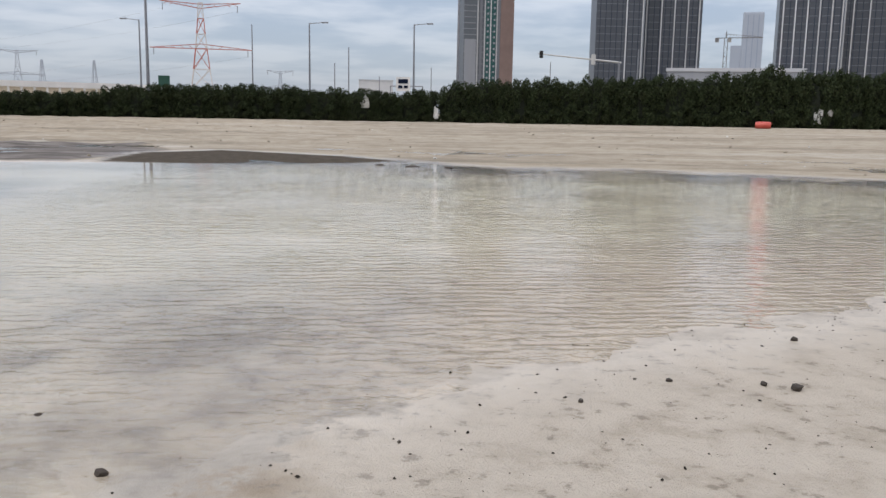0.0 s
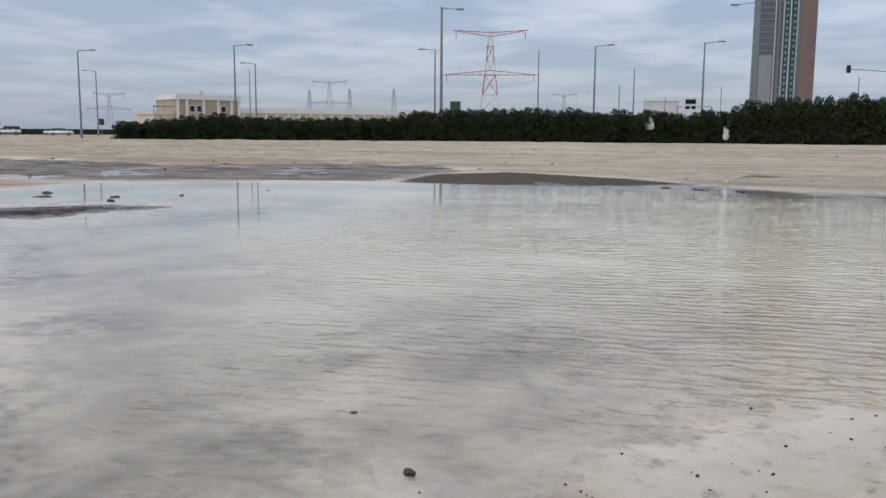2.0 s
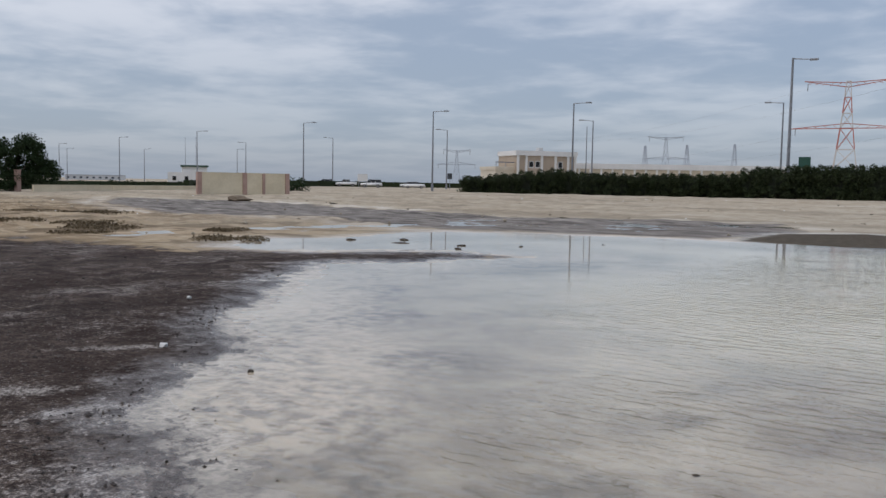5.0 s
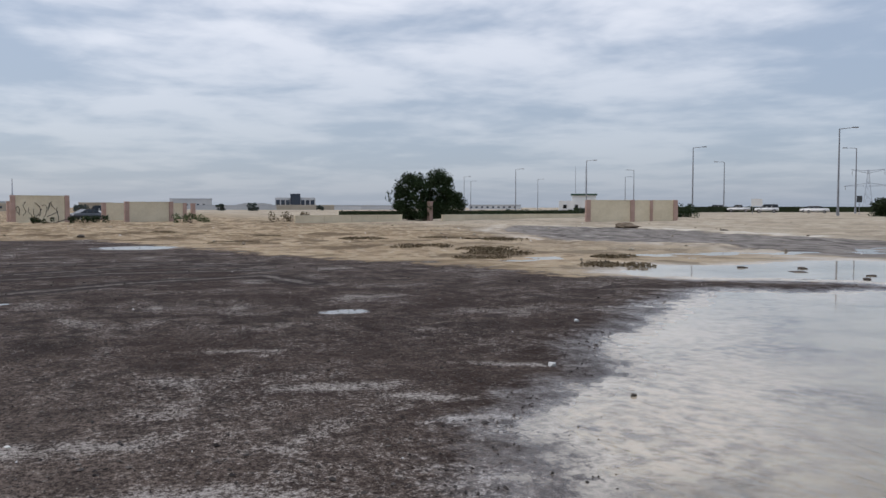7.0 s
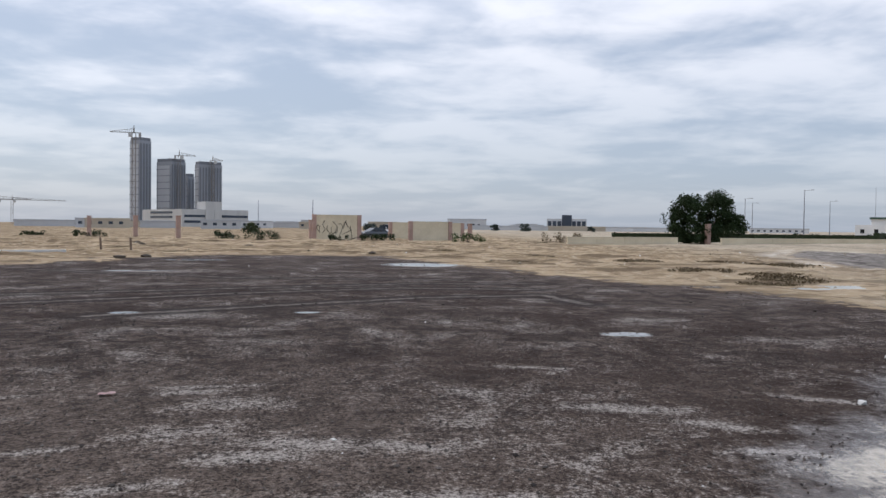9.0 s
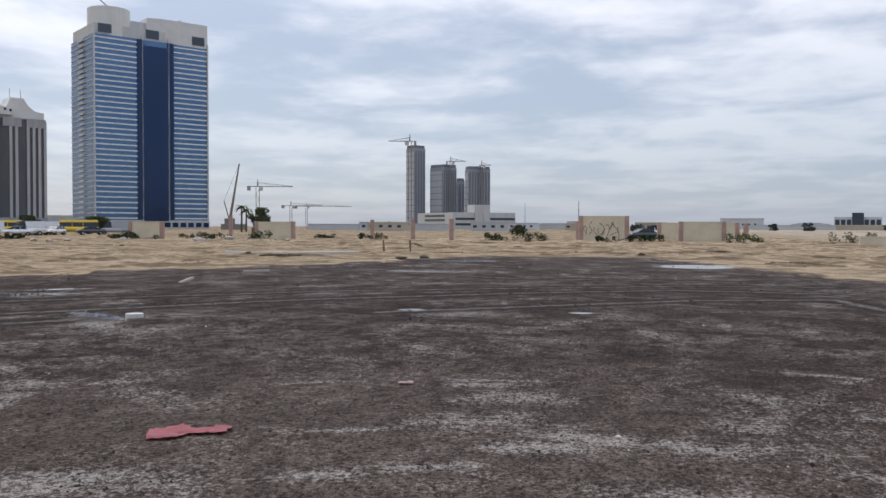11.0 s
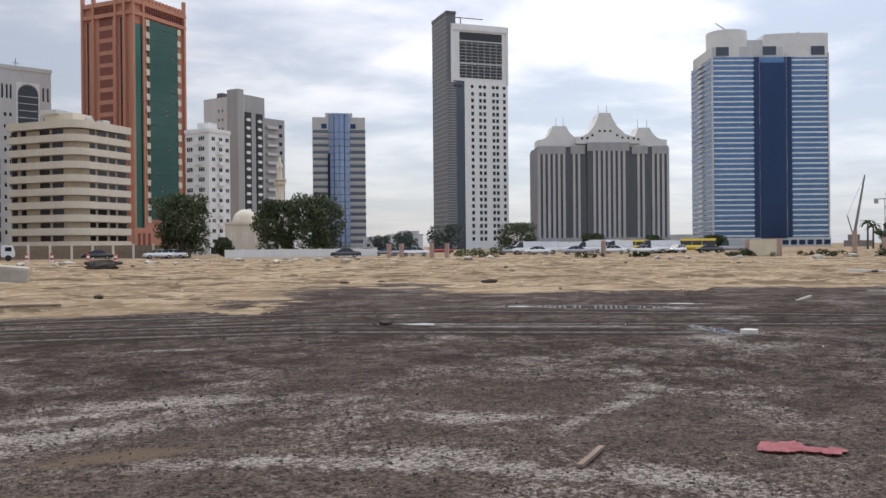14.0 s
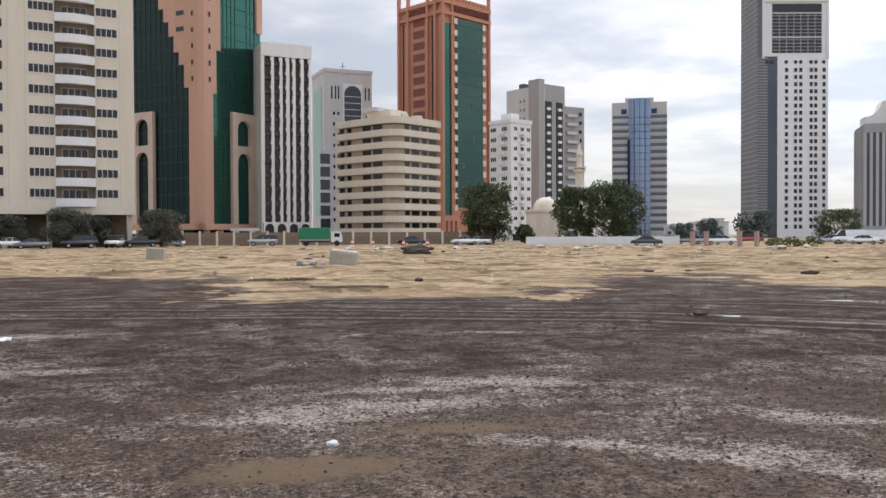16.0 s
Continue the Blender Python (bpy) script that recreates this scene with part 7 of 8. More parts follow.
part("side_wing", B((-4.2, 0, 1.0, 9, 0, 4.2), (-4.4, 0, 0.8, 9, 3.9, 4.5)), CREAM, sb)
repeat("wing_window", window_mesh(2.4, 1.0), (WHITE, G_DARK), sb, [(-3.6, 1.0, 1.8)])
part("roof_rail", B((-4.2, 0, 1.0, 1.1, 5.2, 5.4), (-4.2, -4.1, 1.0, 1.1, 4.5, 5.4), (-2, -1.9, 1.0, 1.1, 4.5, 5.4)), STEEL, sb)
part("water_tank", B((6.5, 7.6, 3, 4.2, 7.5, 8.3), bevel=0.1), PALE, sb)
sl = building("annex_building", -101.5, 160.6, 37.2, "long low cream annex with white piers", z=0.3)
sl.scale = (1, 1, 1.2)
part("wall", B((0, 52, 0, 8, 0, 4.6)), BEIGE, sl)
part("parapet", B((-0.2, 52.2, -0.2, 8.2, 4.2, 5.2)), WHITE, sl)
repeat("pier", B((-0.2, 0.2, -0.2, 0.1, 0, 4.3)), WHITE, sl, [(2.4 * k, 0, 0) for k in range(22)])
repeat("window", window_mesh(1.4, 1.1), (WHITE, G_GREY), sl, [(0.5 + 2.4 * k, 0, 1.8) for k in range(21)])
br = building("flyover", -40, 200, 27, "pale flyover parapet beyond the hedge", "bridge", 0.3)
part("deck", B((-60, 30, 0, 8, 3.6, 4.6)), FAR_WALL, br)
repeat("column", B((-0.5, 0.5, 2, 4, 0, 3.6)), FAR_WALL, br, [(x, 0, 0) for x in range(-56, 30, 12)])
fl = building("villa", -221.4, 136.4, 58.3, "white villa with dark green roof, flags")
part("wall", B((0, 14, 0, 9, 0, 3.6), (4, 11, 0.5, 8, 3.6, 5.2)), WHITE, fl)
part("roof", B((3.6, 11.4, 0.1, 8.4, 5.2, 5.7)), surface("dark_green_roof", (0.03, 0.07, 0.05), (0.045, 0.09, 0.065), 1), fl)
repeat("window", window_mesh(1.2, 1.3), (WHITE, G_DARK), fl, [(1.2, 0, 1.2), (4.6, 0, 1.2), (7.8, 0, 1.2), (11.2, 0, 1.2)])
repeat("flagpole", add_tube(bmesh.new(), (0, 0, 0), (0, 0, 9), 0.06, 0.04, 5), STEEL, fl, [(5, 4, 5), (8, 4, 5)])

# long dark hedges and low bank walls to the west
for i, (x0, y0, x1, y1, h) in enumerate([(-101.4, 31, -103, 45, 1.35), (-103, 45, -109, 70, 1.35), (-109, 70, -150, 112, 1.45), (-150, 112, -161, 150, 1.6), (-161, 150, -146, 188, 1.6)]):
    ln, an = math.hypot(x1 - x0, y1 - y0), math.atan2(y1 - y0, x1 - x0)
    rg = np.random.default_rng(90 + i)
    n = int(ln * 2.6)
    cs = [(rg.uniform(0, ln), rg.uniform(-0.4, 0.4), rg.uniform(0.3, h - 0.42)) for _ in range(n)]
    me = leaf_mesh("hedge_row", cs, [0.45] * n, 26, 0.13, 90 + i)
    me.materials.append(LEAF_HEDGE)
    hd_ = thing("hedge_row", pose(x0, y0, on_ground(x0, y0), 0, 0, math.degrees(an)), "low clipped dark hedge along far road", "hedge", "far clipped hedges")
    part("foliage", me, None, hd_)
    # Added solid filler behind the leaf cards, in the leaf colour.
    part("twig_core", B((0, ln, -0.4, 0.4, 0, h - 0.3)), LEAF_HEDGE, hd_)
for x0, y0, x1, y1 in ((-84.5, 21.0, -89.8, 34.6), (-90.4, 39.8, -97.5, 64.0)):
    ln = math.hypot(x1 - x0, y1 - y0)
    bw = thing("low_wall", pose(x0, y0, on_ground(x0, y0, 0.1), 0, 0, math.degrees(math.atan2(y1 - y0, x1 - x0))), "low cream wall before clipped hedge", "wall", "low walls along the hedge")
    n = round(ln / 3.4)
    for i in range(n):
        part("panel", B((ln * i / n + 0.02, ln * (i + 1) / n - 0.02, -0.1, 0.1, 0, 0.78)), PATCHWALL, bw)
    part("coping", B((0, ln, -0.13, 0.13, 0.78, 0.86)), PATCHWALL, bw)

# gantry, signs and litter by the hedge
ga = thing("traffic_signal", pose(24.6, 122.5, 0.4, 0, 0, 168), "traffic signal on a long mast arm", "traffic light")
part("post", add_tube(bmesh.new(), (0, 0, 0), (0, 0, 8.8), 0.2, 0.14, 8), STEEL, ga)
part("mast_arm", add_tube(bmesh.new(), (-0.3, 0, 8.6), (11.4, 0, 9.8), 0.14, 0.08, 8), PALE, ga)
part("signal_head", B((3.3, 3.9, -0.2, 0.2, 8.3, 9.7), bevel=0.05), PALE, ga)
part("signal_head", B((10.7, 11.2, -0.2, 0.2, 9.2, 10.2), bevel=0.05), BLACK, ga)
sg = thing("road_sign", pose(-5.4, 124.9, 0.4), "white road sign board on steel frame", "sign")
part("board", B((-1.4, 0.6, -0.06, 0.06, 4.2, 6.2)), WHITE, sg)
part("marking", B((-1.1, 0.3, -0.1, -0.06, 5.3, 5.9), (-1.1, -0.5, -0.1, -0.06, 4.6, 5.0), (-0.3, 0.3, -0.1, -0.06, 4.6, 5.0)), G_NAVY, sg)
part("frame", add_tube(add_tube(bmesh.new(), (-2.2, 0.1, 0), (-2.2, 0.1, 4.9), 0.08, 0.08, 6), (2.4, 0.1, 0), (2.4, 0.1, 4.9), 0.08, 0.08, 6), STEEL, sg)
part("crossbar", add_tube(bmesh.new(), (-2.2, 0.1, 4.9), (2.4, 0.1, 4.9), 0.08, 0.08, 6), STEEL, sg)
gx_ = thing("road_sign", pose(-38.2, 119.0, 0.4, 0, 0, 18), "dark green sign board above the hedge", "sign")
part("board", B((-0.75, 0.75, -0.08, 0.08, 4.0, 5.6)), surface("green_sign", (0.015, 0.07, 0.05), (0.025, 0.09, 0.065), 1), gx_)
part("post", add_tube(bmesh.new(), (0, 0.12, 0), (0, 0.12, 4.2), 0.08, 0.08, 6), STEEL, gx_)
bs = thing("road_sign", pose(-96.7, 114.6, 0.4, 0, 0, 40), "small blue sign on thin grey post", "sign")
part("board", B((-0.4, 0.4, -0.04, 0.04, 2.0, 3.0)), PAINT["dark"], bs)
part("post", add_tube(bmesh.new(), (0, 0.1, 0), (0, 0.1, 2.2), 0.05, 0.05, 6), STEEL, bs)
hs = thing("notice_board", pose(-122, 118, 0.4, 0, 0, 45), "white notice board beside the road", "sign")
part("board", B((-1.0, 1.0, -0.05, 0.05, 1.4, 2.8)), WHITE, hs)
part("post", B((-0.8, -0.7, 0, 0.1, 0, 1.5), (0.7, 0.8, 0, 0.1, 0, 1.5)), STEEL, hs)


def crumpled(name, x, y, sx, sy, sz, mat, label, cat, seed, turn=0.0, up=0.0, group="", sub=2, amp=0.22):
    """A torn, crumpled or chipped lump."""
    bm = bmesh.new()
    bmesh.ops.create_icosphere(bm, subdivisions=sub, radius=0.5)
    for v in bm.verts:
        q = v.co + amp * Vector(noise.noise_vector(v.co * 3 + Vector((seed, seed * 2, 0))))
        v.co = Vector((q.x * sx, q.y * sy, max(q.z, -0.3) * sz))
    z = on_ground(x, y)
    return solo(name, bm, mat, pose(x, y, z + sz * 0.26 + up, 0, 0, turn), label, cat, group)


SHEET = surface("dirty_white_plastic", (0.55, 0.55, 0.53), (0.70, 0.70, 0.68), 2, 0.5)
crumpled("plastic_sheet", -9.8, 108.5, 1.0, 0.5, 1.7, SHEET, "white plastic sheet caught in the hedge", "litter", 3, sub=3, amp=0.4, up=1.7)
crumpled("plastic_sheet", -0.9, 109.6, 0.5, 0.4, 1.8, SHEET, "white plastic sheet hanging in hedge gap", "litter", 4, sub=3, amp=0.4, up=0.5)
crumpled("plastic_sheet", 48.2, 111.2, 1.1, 0.5, 2.2, SHEET, "torn white sheet caught in the hedge", "litter", 5, sub=3, amp=0.4, up=0.7)
crumpled("plastic_sheet", 49.8, 111.3, 0.6, 0.4, 1.0, SHEET, "small white rag caught in hedge", "litter", 6, sub=3, amp=0.4, up=1.6)
rb = thing("plastic_barrel", pose(36.9, 99.5, on_ground(36.9, 99.5) + 0.38, 90, 0, 70), "red plastic barrel lying on sand", "barrel")
bb_ = bmesh.new()
for z0, z1, r0, r1 in ((-0.85, -0.5, 0.36, 0.42), (-0.5, 0.5, 0.42, 0.42), (0.5, 0.85, 0.42, 0.36)):
    add_tube(bb_, (0, 0, z0), (0, 0, z1), r0, r1, 14)
REDP = surface("red_plastic", (0.45, 0.06, 0.04), (0.55, 0.10, 0.07), 2, 0.45)
part("body", bb_, REDP, rb)
part("hoop", add_tube(bmesh.new(), (0, 0, -0.06), (0, 0, 0.06), 0.45, 0.45, 14), REDP, rb)

# rubble, boulders and litter on the sand
CONC = surface("broken_concrete", (0.34, 0.30, 0.24), (0.46, 0.42, 0.35), 1.5, 0.9, bump=0.5, vary=0.3)
DARKCLOD = surface("dark_earth", (0.035, 0.028, 0.022), (0.07, 0.055, 0.042), 2, 0.95, bump=0.5)
bo = B((-0.75, 0.75, -0.4, 0.4, -0.1, 0.78), bevel=0.12)
for v in bo.verts:
    v.co += 0.05 * Vector(noise.noise_vector(v.co * 3))
solo("concrete_block", bo, CONC, pose(-9.2, -46.4, on_ground(-9.2, -46.4), 4, 6, 160), "large chipped concrete block on the sand", "concrete block")
for i, (x, y, s) in enumerate([(-7.6, -46.9, 0.55), (-7.2, -46.6, 0.4), (-6.9, -47.2, 0.6), (-6.6, -46.7, 0.3), (-8.2, -47.4, 0.45)]):
    crumpled("rubble_lump", x, y, s, s * 0.8, s * 0.7, CONC if i % 2 else GREY, "broken lump of grey concrete rubble", "rubble", 20 + i, 40 * i, 0, "rubble by the concrete block", 1)
sb_ = solo("concrete_block", B((-0.6, 0.6, -0.4, 0.4, -0.1, 0.85), bevel=0.08), CONC, pose(0.45, -63.2, on_ground(0.45, -63.2), 0, 3, 175), "square concrete block standing on sand", "concrete block")
crumpled("earth_mound", -27.2, -91, 3.6, 1.8, 0.75, DARKCLOD, "dark earth mound on the sand", "mound", 31, 165)
crumpled("earth_mound", -21.0, -71.2, 2.6, 1.4, 0.9, DARKCLOD, "dark mound of scrub and earth", "mound", 32, 165)
rgd = np.random.default_rng(17)
for i in range(46):
    a, r = radians(rgd.uniform(112, 176)), rgd.uniform(88, 112)
    x, y = -r * math.sin(a), r * math.cos(a)
    s = rgd.uniform(0.35, 1.1)
    crumpled("rubble_lump", x, y, s * 1.4, s, s * 0.6, CONC, "pale lump of building rubble on sand", "rubble", 50 + i, rgd.uniform(0, 180), 0, "rubble strewn before the parked cars", 1)
DARKSPOTS = [(-97, -63), (-98, -52.5), (-96, -49), (-99, -44), (-104, -38), (-101, -30), (-97, -14.5), (-92, -10), (-93, -1), (-94, 2.5), (-92, 12), (-90, 22), (-85, -68), (-80, -72), (-93.5, -57)]
for i, (x, y) in enumerate(DARKSPOTS):
    bush_thing(x, y, 2.6 + 0.7 * (i % 3), 0.75 + 0.2 * (i % 4), 200 + i, LEAF if i % 3 == 0 else LEAF_DRY if i % 5 == 1 else LEAF_LIGHT if i in (9, 10, 11) else LEAF_HEDGE, "low dark scrub bush on the sand", per=46, size=0.11, group="scrub along the wall line")
for i in range(38):
    a = radians(rgd.uniform(48, 178))
    r = rgd.uniform(28, 84)
    x, y = -r * math.sin(a), r * math.cos(a)
    if float(signed(np.array([x]), np.array([y]), DARK)[0]) > -2 or float(signed(np.array([x]), np.array([y]), POND)[0]) > -3 or float(signed(np.array([x]), np.array([y]), TRACK)[0]) > -1:
        continue
    if i % 3:
        crumpled("earth_clod", x, y, rgd.uniform(0.3, 0.8), rgd.uniform(0.2, 0.45), rgd.uniform(0.12, 0.25), DARKCLOD, "low clod of earth on the sand", "clod", 120 + i, math.degrees(a), 0, "clods on the sand", 1)
    else:
        weed_patch(x, y, rgd.uniform(1.2, 2.6), 0.12, 300 + i)
for i, (x, y, w) in enumerate([(-26.4, 14.4, 2.2), (-29.2, 14.3, 1.6), (-31, 12.5, 1.8), (-36, 18, 2.0), (-24, 12, 1.3), (-19.5, 13.5, 1.2), (-22.5, 15.5, 1.0), (-42, 14, 1.6), (-48, 10, 2.0)]):
    weed_patch(x, y, w * 1.2, 0.14, 340 + i)
# clods that stand out of the far shallows
for i, (x, y, s) in enumerate([(-16.6, 17.4, 0.5), (-15.8, 16.4, 0.7), (-14.2, 17.0, 0.35), (-17.5, 16.2, 0.4), (-13.4, 15.9, 0.3), (-13.0, 18.0, 0.25), (-0.9, 25.6, 0.9), (0.2, 25.2, 0.5), (-1.9, 26.0, 0.6), (-12.0, 20.5, 0.3)]):
    crumpled("earth_clod", x, y, s * 0.75, s * 0.45, 0.09, DARKCLOD, "dark wet clod rising from the pond", "clod", 400 + i, 20 * i, 0.0, "clods in the shallows", 1)
crumpled("earth_mound", -52.5, 38.0, 1.9, 1.0, 0.5, surface("brown_earth", (0.12, 0.09, 0.06), (0.19, 0.145, 0.10), 2, 0.95, bump=0.5), "dark earth heap beside the track", "mound", 33, 60)
# red-banded barrels
for x, y in ((-26.5, -120.4), (-28.5, -116.2), (-31.2, -110.2), (-33.2, -106.0)):
    bl = thing("traffic_barrel", pose(x, y, on_ground(x, y)), "red and white banded traffic barrel", "traffic barrel", "traffic barrels")
    for k in range(4):
        part("band", add_tube(bmesh.new(), (0, 0, 0.28 * k), (0, 0, 0.28 * k + 0.28), 0.27 - 0.03 * k, 0.25 - 0.03 * k, 10), REDP if k % 2 else WHITE, bl)
# small things near the camera
CLOTH = surface("faded_red_cloth", (0.48, 0.15, 0.16), (0.58, 0.25, 0.26), 6, 0.85, bump=0.4)


def rag(x, y, pts, turn, label, mat, seed):
    bm = bmesh.new()
    n = 14
    a, b = max(p[0] for p in pts), max(p[1] for p in pts)
    vs = {}
    for i in range(n + 1):
        for j in range(n + 1):
            u, v = i / n * a, j / n * b
            if signed(np.array([u]), np.array([v]), pts)[0] > -0.02:
                q = noise.noise(Vector((u * 7, v * 7, seed)))
                vs[i, j] = bm.verts.new((u + 0.01 * q, v, 0.012 + 0.022 * abs(q) + 0.01 * noise.noise(Vector((u * 20, v * 20, seed)))))
    for i in range(n):
        for j in range(n):
            c = [vs.get(k) for k in ((i, j), (i + 1, j), (i + 1, j + 1), (i, j + 1))]
            if all(c):
                bm.faces.new(c)
    r = bmesh.ops.solidify(bm, geom=bm.faces[:], thickness=-0.004)
    return solo("rag", bm, mat, pose(x, y, on_ground(x, y) + 0.006, 0, 0, turn), label, "rag")


rag(-5.42, -4.02, [(0, 0), (0.22, -0.0), (0.30, 0.10), (0.58, 0.06), (0.62, 0.3), (0.34, 0.26), (0.25, 0.42), (0.02, 0.34)], 117, "crumpled faded red cloth on the gravel", CLOTH, 1.5)
rag(-8.0, -2.78, [(0, 0), (0.13, 0.02), (0.15, 0.09), (0.03, 0.1)], 100, "small pale pink scrap lying on gravel", surface("pale_pink_scrap", (0.5, 0.33, 0.32), (0.62, 0.46, 0.44), 8, 0.8), 2.5)


def plank(x, y, ln, w, h, turn, mat, label, tilt=0.0):
    bm = B((-ln / 2, ln / 2, -w / 2, w / 2, 0, h), bevel=min(w, h) * 0.15)
    bmesh.ops.subdivide_edges(bm, edges=[e for e in bm.edges if e.calc_length() > ln * 0.5], cuts=4)
    for v in bm.verts:
        v.co.z += 0.012 * noise.noise(Vector((v.co.x * 3, x, y))) * ln
        v.co.y += 0.02 * noise.noise(Vector((v.co.x * 2, y, x))) * ln
    return solo("plank", bm, mat, pose(x, y, on_ground(x, y) + 0.004, 0, tilt, turn), label, "plank")


OLDWOOD = surface("weathered_wood", (0.16, 0.11, 0.08), (0.27, 0.20, 0.15), 5, 0.85, bump=0.5)
plank(-4.35, -4.72, 0.64, 0.045, 0.03, -153, OLDWOOD, "short weathered wooden stick on gravel")
plank(-22.1, -12.7, 0.75, 0.08, 0.07, 178, CONC, "pale branch lying on the gravel", -8)
plank(-4.8, -25.2, 2.3, 0.10, 0.07, 172, OLDWOOD, "long weathered beam on the sand")
plank(-26.9, -12.7, 0.9, 0.10, 0.09, 130, CONC, "pale broken branch on the gravel")
plank(-47.0, -19.5, 7.5, 0.14, 0.14, 112, SHEET, "long white pipe lying on sand")
for i, (x, y) in enumerate([(-53, -15.5), (-50, -13.0)]):
    solo("stake", B((-0.06, 0.06, -0.06, 0.06, -0.1, 0.75), bevel=0.015), OLDWOOD, pose(x, y, on_ground(x, y), 3, 4, 20), "short dark wooden stake in sand", "stake", "stakes in the sand")
ws = thing("manhole_cover", pose(-13.15, -8.85, on_ground(-13.15, -8.85), 0, 0, 25), "round white concrete lid by puddle", "lid")
part("disc", add_prism(bmesh.new(), [(0.15 * math.cos(a), 0.15 * math.sin(a)) for a in (2 * math.pi * i / 14 for i in range(14))], 0.0, 0.07), surface("white_concrete", (0.50, 0.48, 0.44), (0.66, 0.64, 0.60), 6, 0.8), ws)
part("chip", B((-0.26, -0.18, -0.04, 0.04, 0, 0.05), bevel=0.01), CONC, ws)
for i, (x, y, s) in enumerate([(-9.5, -14.75, 0.22), (-9.6, -14.95, 0.2), (2.85, -15.0, 0.15), (-40, -11.0, 0.4), (-41.5, -10.2, 0.35)]):
    crumpled("earth_clod", x, y, s * 1.7, s, s * 0.5, DARKCLOD if i != 2 else SHEET, "small dark clod on gravel", "clod", 440 + i, 30 * i, 0, "clods on the gravel", 1)

# white litter and loose stones
LITTER = surface("pale_litter", (0.50, 0.50, 0.48), (0.70, 0.69, 0.66), 9, 0.6)
rgl = np.random.default_rng(23)


def lumps(count, place, size, seed, lift=0.3):
    """Many small angular stones in one mesh."""
    rr = np.random.default_rng(seed)
    base = np.array([(0, 0, 1), (0.9, 0, 0.1), (0.1, 0.85, 0), (-0.85, 0.1, 0.15), (0, -0.9, 0), (0.05, 0, -0.8)])
    faces = [(0, 1, 2), (0, 2, 3), (0, 3, 4), (0, 4, 1), (5, 2, 1), (5, 3, 2), (5, 4, 3), (5, 1, 4)]
    xy = place(rr, count)
    z = height(xy[:, 0], xy[:, 1])
    vs, fs = [], []
    for i in range(len(xy)):
        s = size(rr)
        a = rr.uniform(0, 2 * np.pi)
        c, q = np.cos(a), np.sin(a)
        p = base * (1 + 0.35 * rr.normal(size=(6, 3)).clip(-1, 1)) * s * np.array([rr.uniform(0.8, 1.5), 1, rr.uniform(0.5, 0.8)])
        w = np.stack([p[:, 0] * c - p[:, 1] * q + xy[i, 0], p[:, 0] * q + p[:, 1] * c + xy[i, 1], p[:, 2] + z[i] + s * lift], -1)
        k = len(vs)
        vs += w.tolist()
        fs += [(a_ + k, b_ + k, c_ + k) for a_, b_, c_ in faces]
    me = bpy.data.meshes.new("stones")
    me.from_pydata(vs, [], fs)
    return me


def in_dark(r0, r1):
    def place(rr, n):
        a, r = rr.uniform(0, 2 * np.pi, n), np.sqrt(rr.uniform(r0 ** 2, r1 ** 2, n))
        xy = np.stack([r * np.cos(a), r * np.sin(a)], -1)
        keep = (signed(xy[:, 0], xy[:, 1], DARK) > 0.3) & (signed(xy[:, 0], xy[:, 1], POND) < -0.2)
        return xy[keep]
    return place


def on_sand(r0, r1):
    def place(rr, n):
        a, r = rr.uniform(0, 2 * np.pi, n), np.sqrt(rr.uniform(r0 ** 2, r1 ** 2, n))
        xy = np.stack([r * np.cos(a), r * np.sin(a)], -1)
        keep = (signed(xy[:, 0], xy[:, 1], DARK) < -0.5) & (signed(xy[:, 0], xy[:, 1], POND) < -0.8)
        return xy[keep]
    return place


def on_beach(rr, n):
    xy = np.stack([rr.uniform(-5.5, 5, n), rr.uniform(2.3, 8, n)], -1)
    d = signed(xy[:, 0], xy[:, 1], POND)
    return xy[(d > -2.0) & (d < 0.5)]


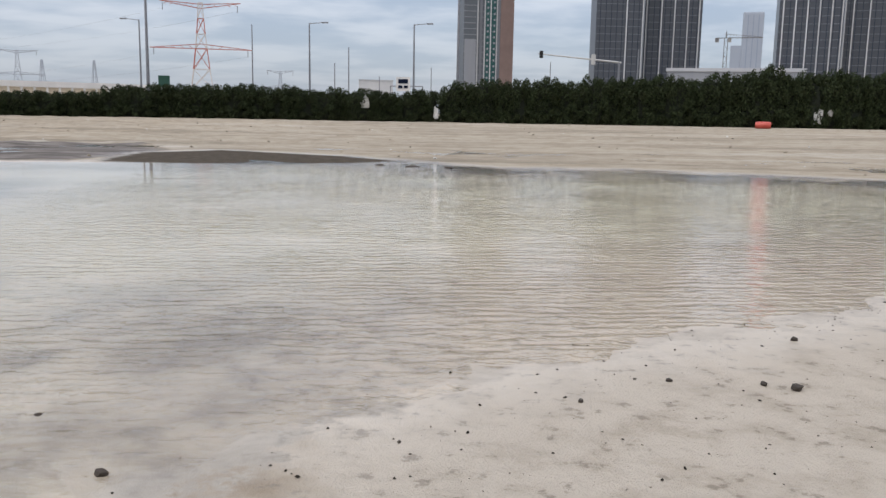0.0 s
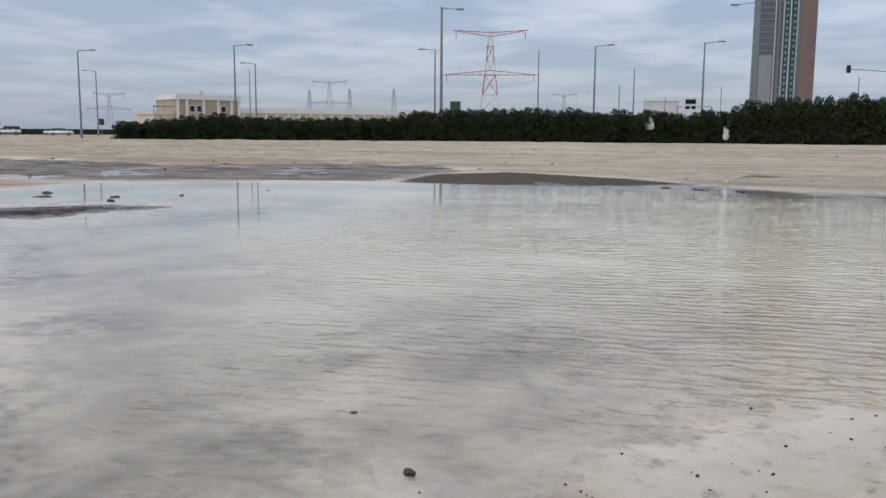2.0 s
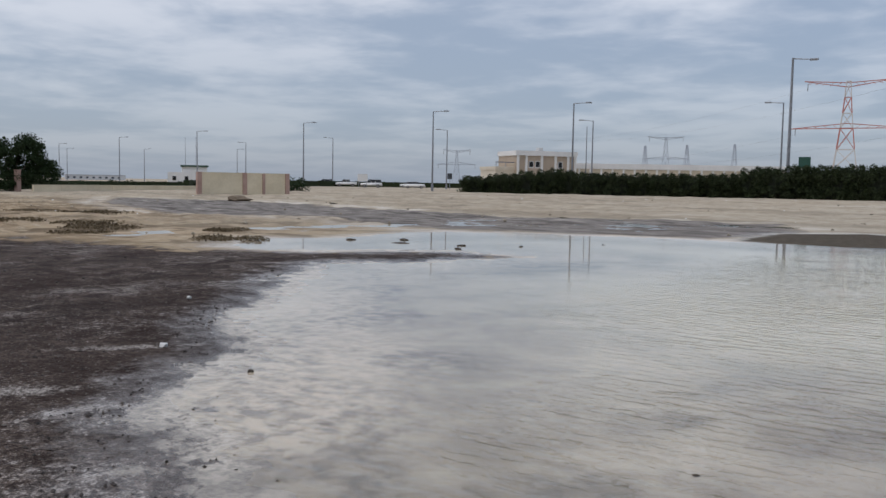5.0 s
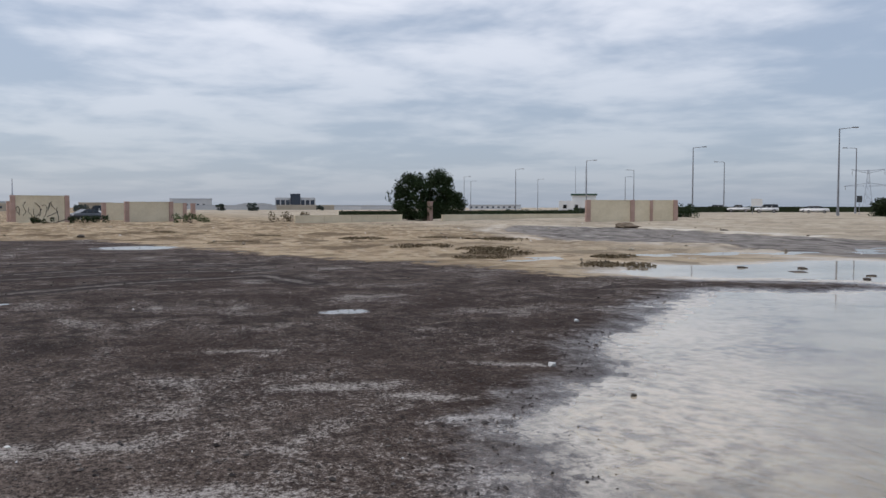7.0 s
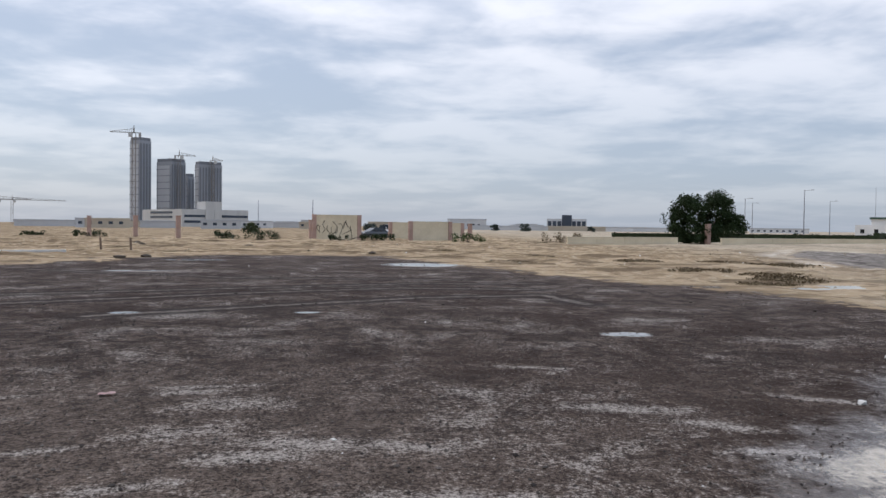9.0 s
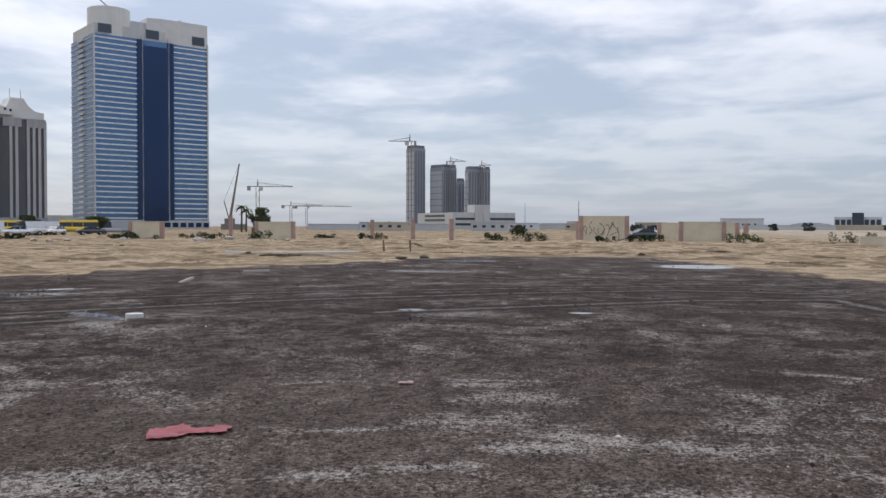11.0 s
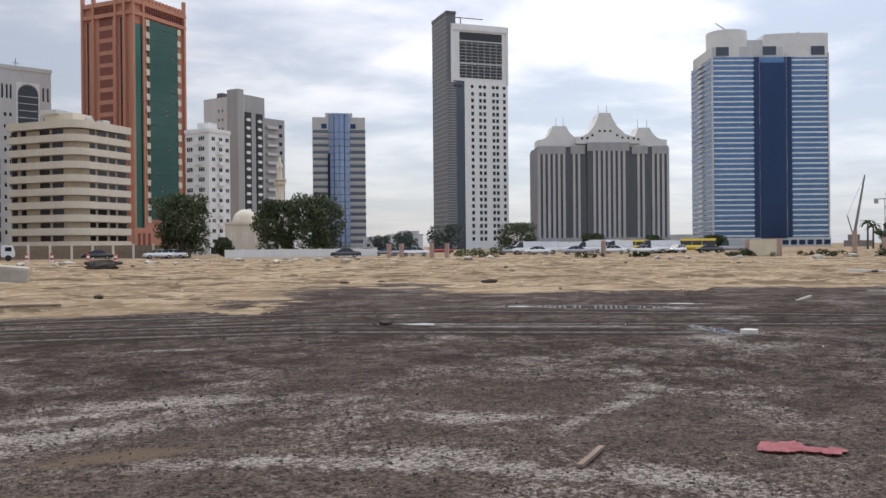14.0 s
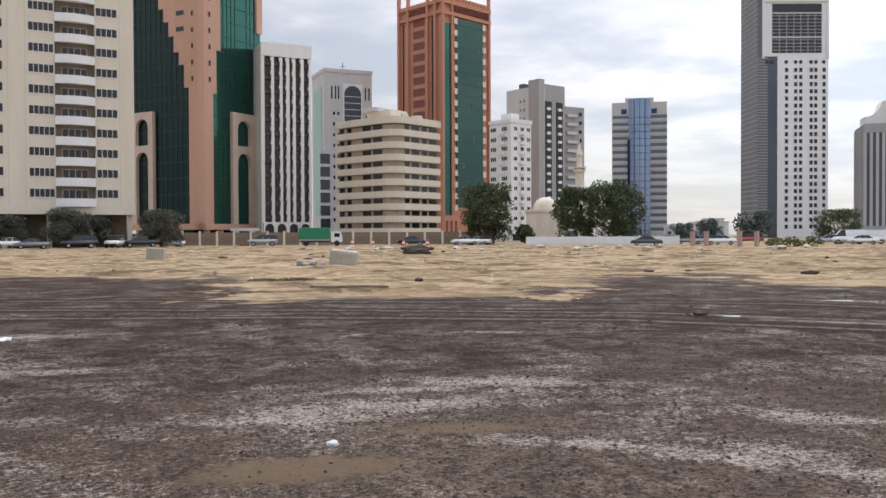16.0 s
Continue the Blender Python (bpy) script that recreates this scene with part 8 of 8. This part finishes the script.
GRAVEL = leaf_material("loose_gravel", (0.025, 0.021, 0.02), (0.15, 0.13, 0.115), (0.05, 0.042, 0.038))
DARKBIT = leaf_material("wet_dark_bits", (0.02, 0.016, 0.012), (0.06, 0.048, 0.036), (0.03, 0.025, 0.02))
for nm, me, mt, lb in (("gravel", lumps(42000, in_dark(3.2, 15), lambda r: 0.006 + 0.014 * r.random() ** 3, 1), GRAVEL, "loose dark gravel strewn over the ground"),
                       ("gravel", lumps(9000, in_dark(3.0, 11), lambda r: 0.008 + 0.014 * r.random() ** 3, 7), GRAVEL, "dark pebbles and clods on the gravel"),
                       ("gravel", lumps(9000, in_dark(14, 42), lambda r: 0.014 + 0.03 * r.random() ** 3, 2), GRAVEL, "coarser dark gravel strewn further out"),
                       ("beach_bits", lumps(1500, on_beach, lambda r: 0.003 + 0.012 * r.random() ** 4, 3), DARKBIT, "dark bits of debris on wet sand"),
                       ("sand_stones", lumps(3200, on_sand(24, 105), lambda r: 0.03 + 0.10 * r.random() ** 5, 4), leaf_material("sand_stones", (0.16, 0.13, 0.09), (0.42, 0.37, 0.29), (0.25, 0.2, 0.15)), "small stones strewn over the sand"),
                       ("white_litter", lumps(420, in_dark(4, 44), lambda r: 0.008 + 0.022 * r.random() ** 3, 5), LITTER, "tiny white litter bits on dark gravel"),
                       ("white_litter", lumps(240, on_sand(22, 100), lambda r: 0.03 + 0.07 * r.random() ** 3, 6), LITTER, "white litter bits on the sand")):
    me.materials.append(mt)
    tagged(new(nm, me), lb, "gravel" if "gravel" in nm else "litter" if "litter" in nm else "stones", kind="stuff")
for i, (x, y, s) in enumerate([(-1.48, 3.57, 0.035), (2.13, 4.89, 0.045), (1.96, 4.96, 0.025), (2.58, 6.03, 0.03), (-7.36, 4.19, 0.045), (-5.97, 4.16, 0.03), (-10.1, 6.25, 0.04), (-0.56, -6.87, 0.05), (-2.1, 4.3, 0.02), (0.8, 4.6, 0.02), (1.4, 5.0, 0.022)]):
    crumpled("stone", x, y, s * 2.2, s * 1.7, s * 1.4, LITTER if i in (4, 6, 7) else DARKCLOD, "pale stone lying on the ground" if i in (4, 6, 7) else "dark stone lying on wet sand", "stone", 460 + i, 50 * i, 0, "single stones", 1)
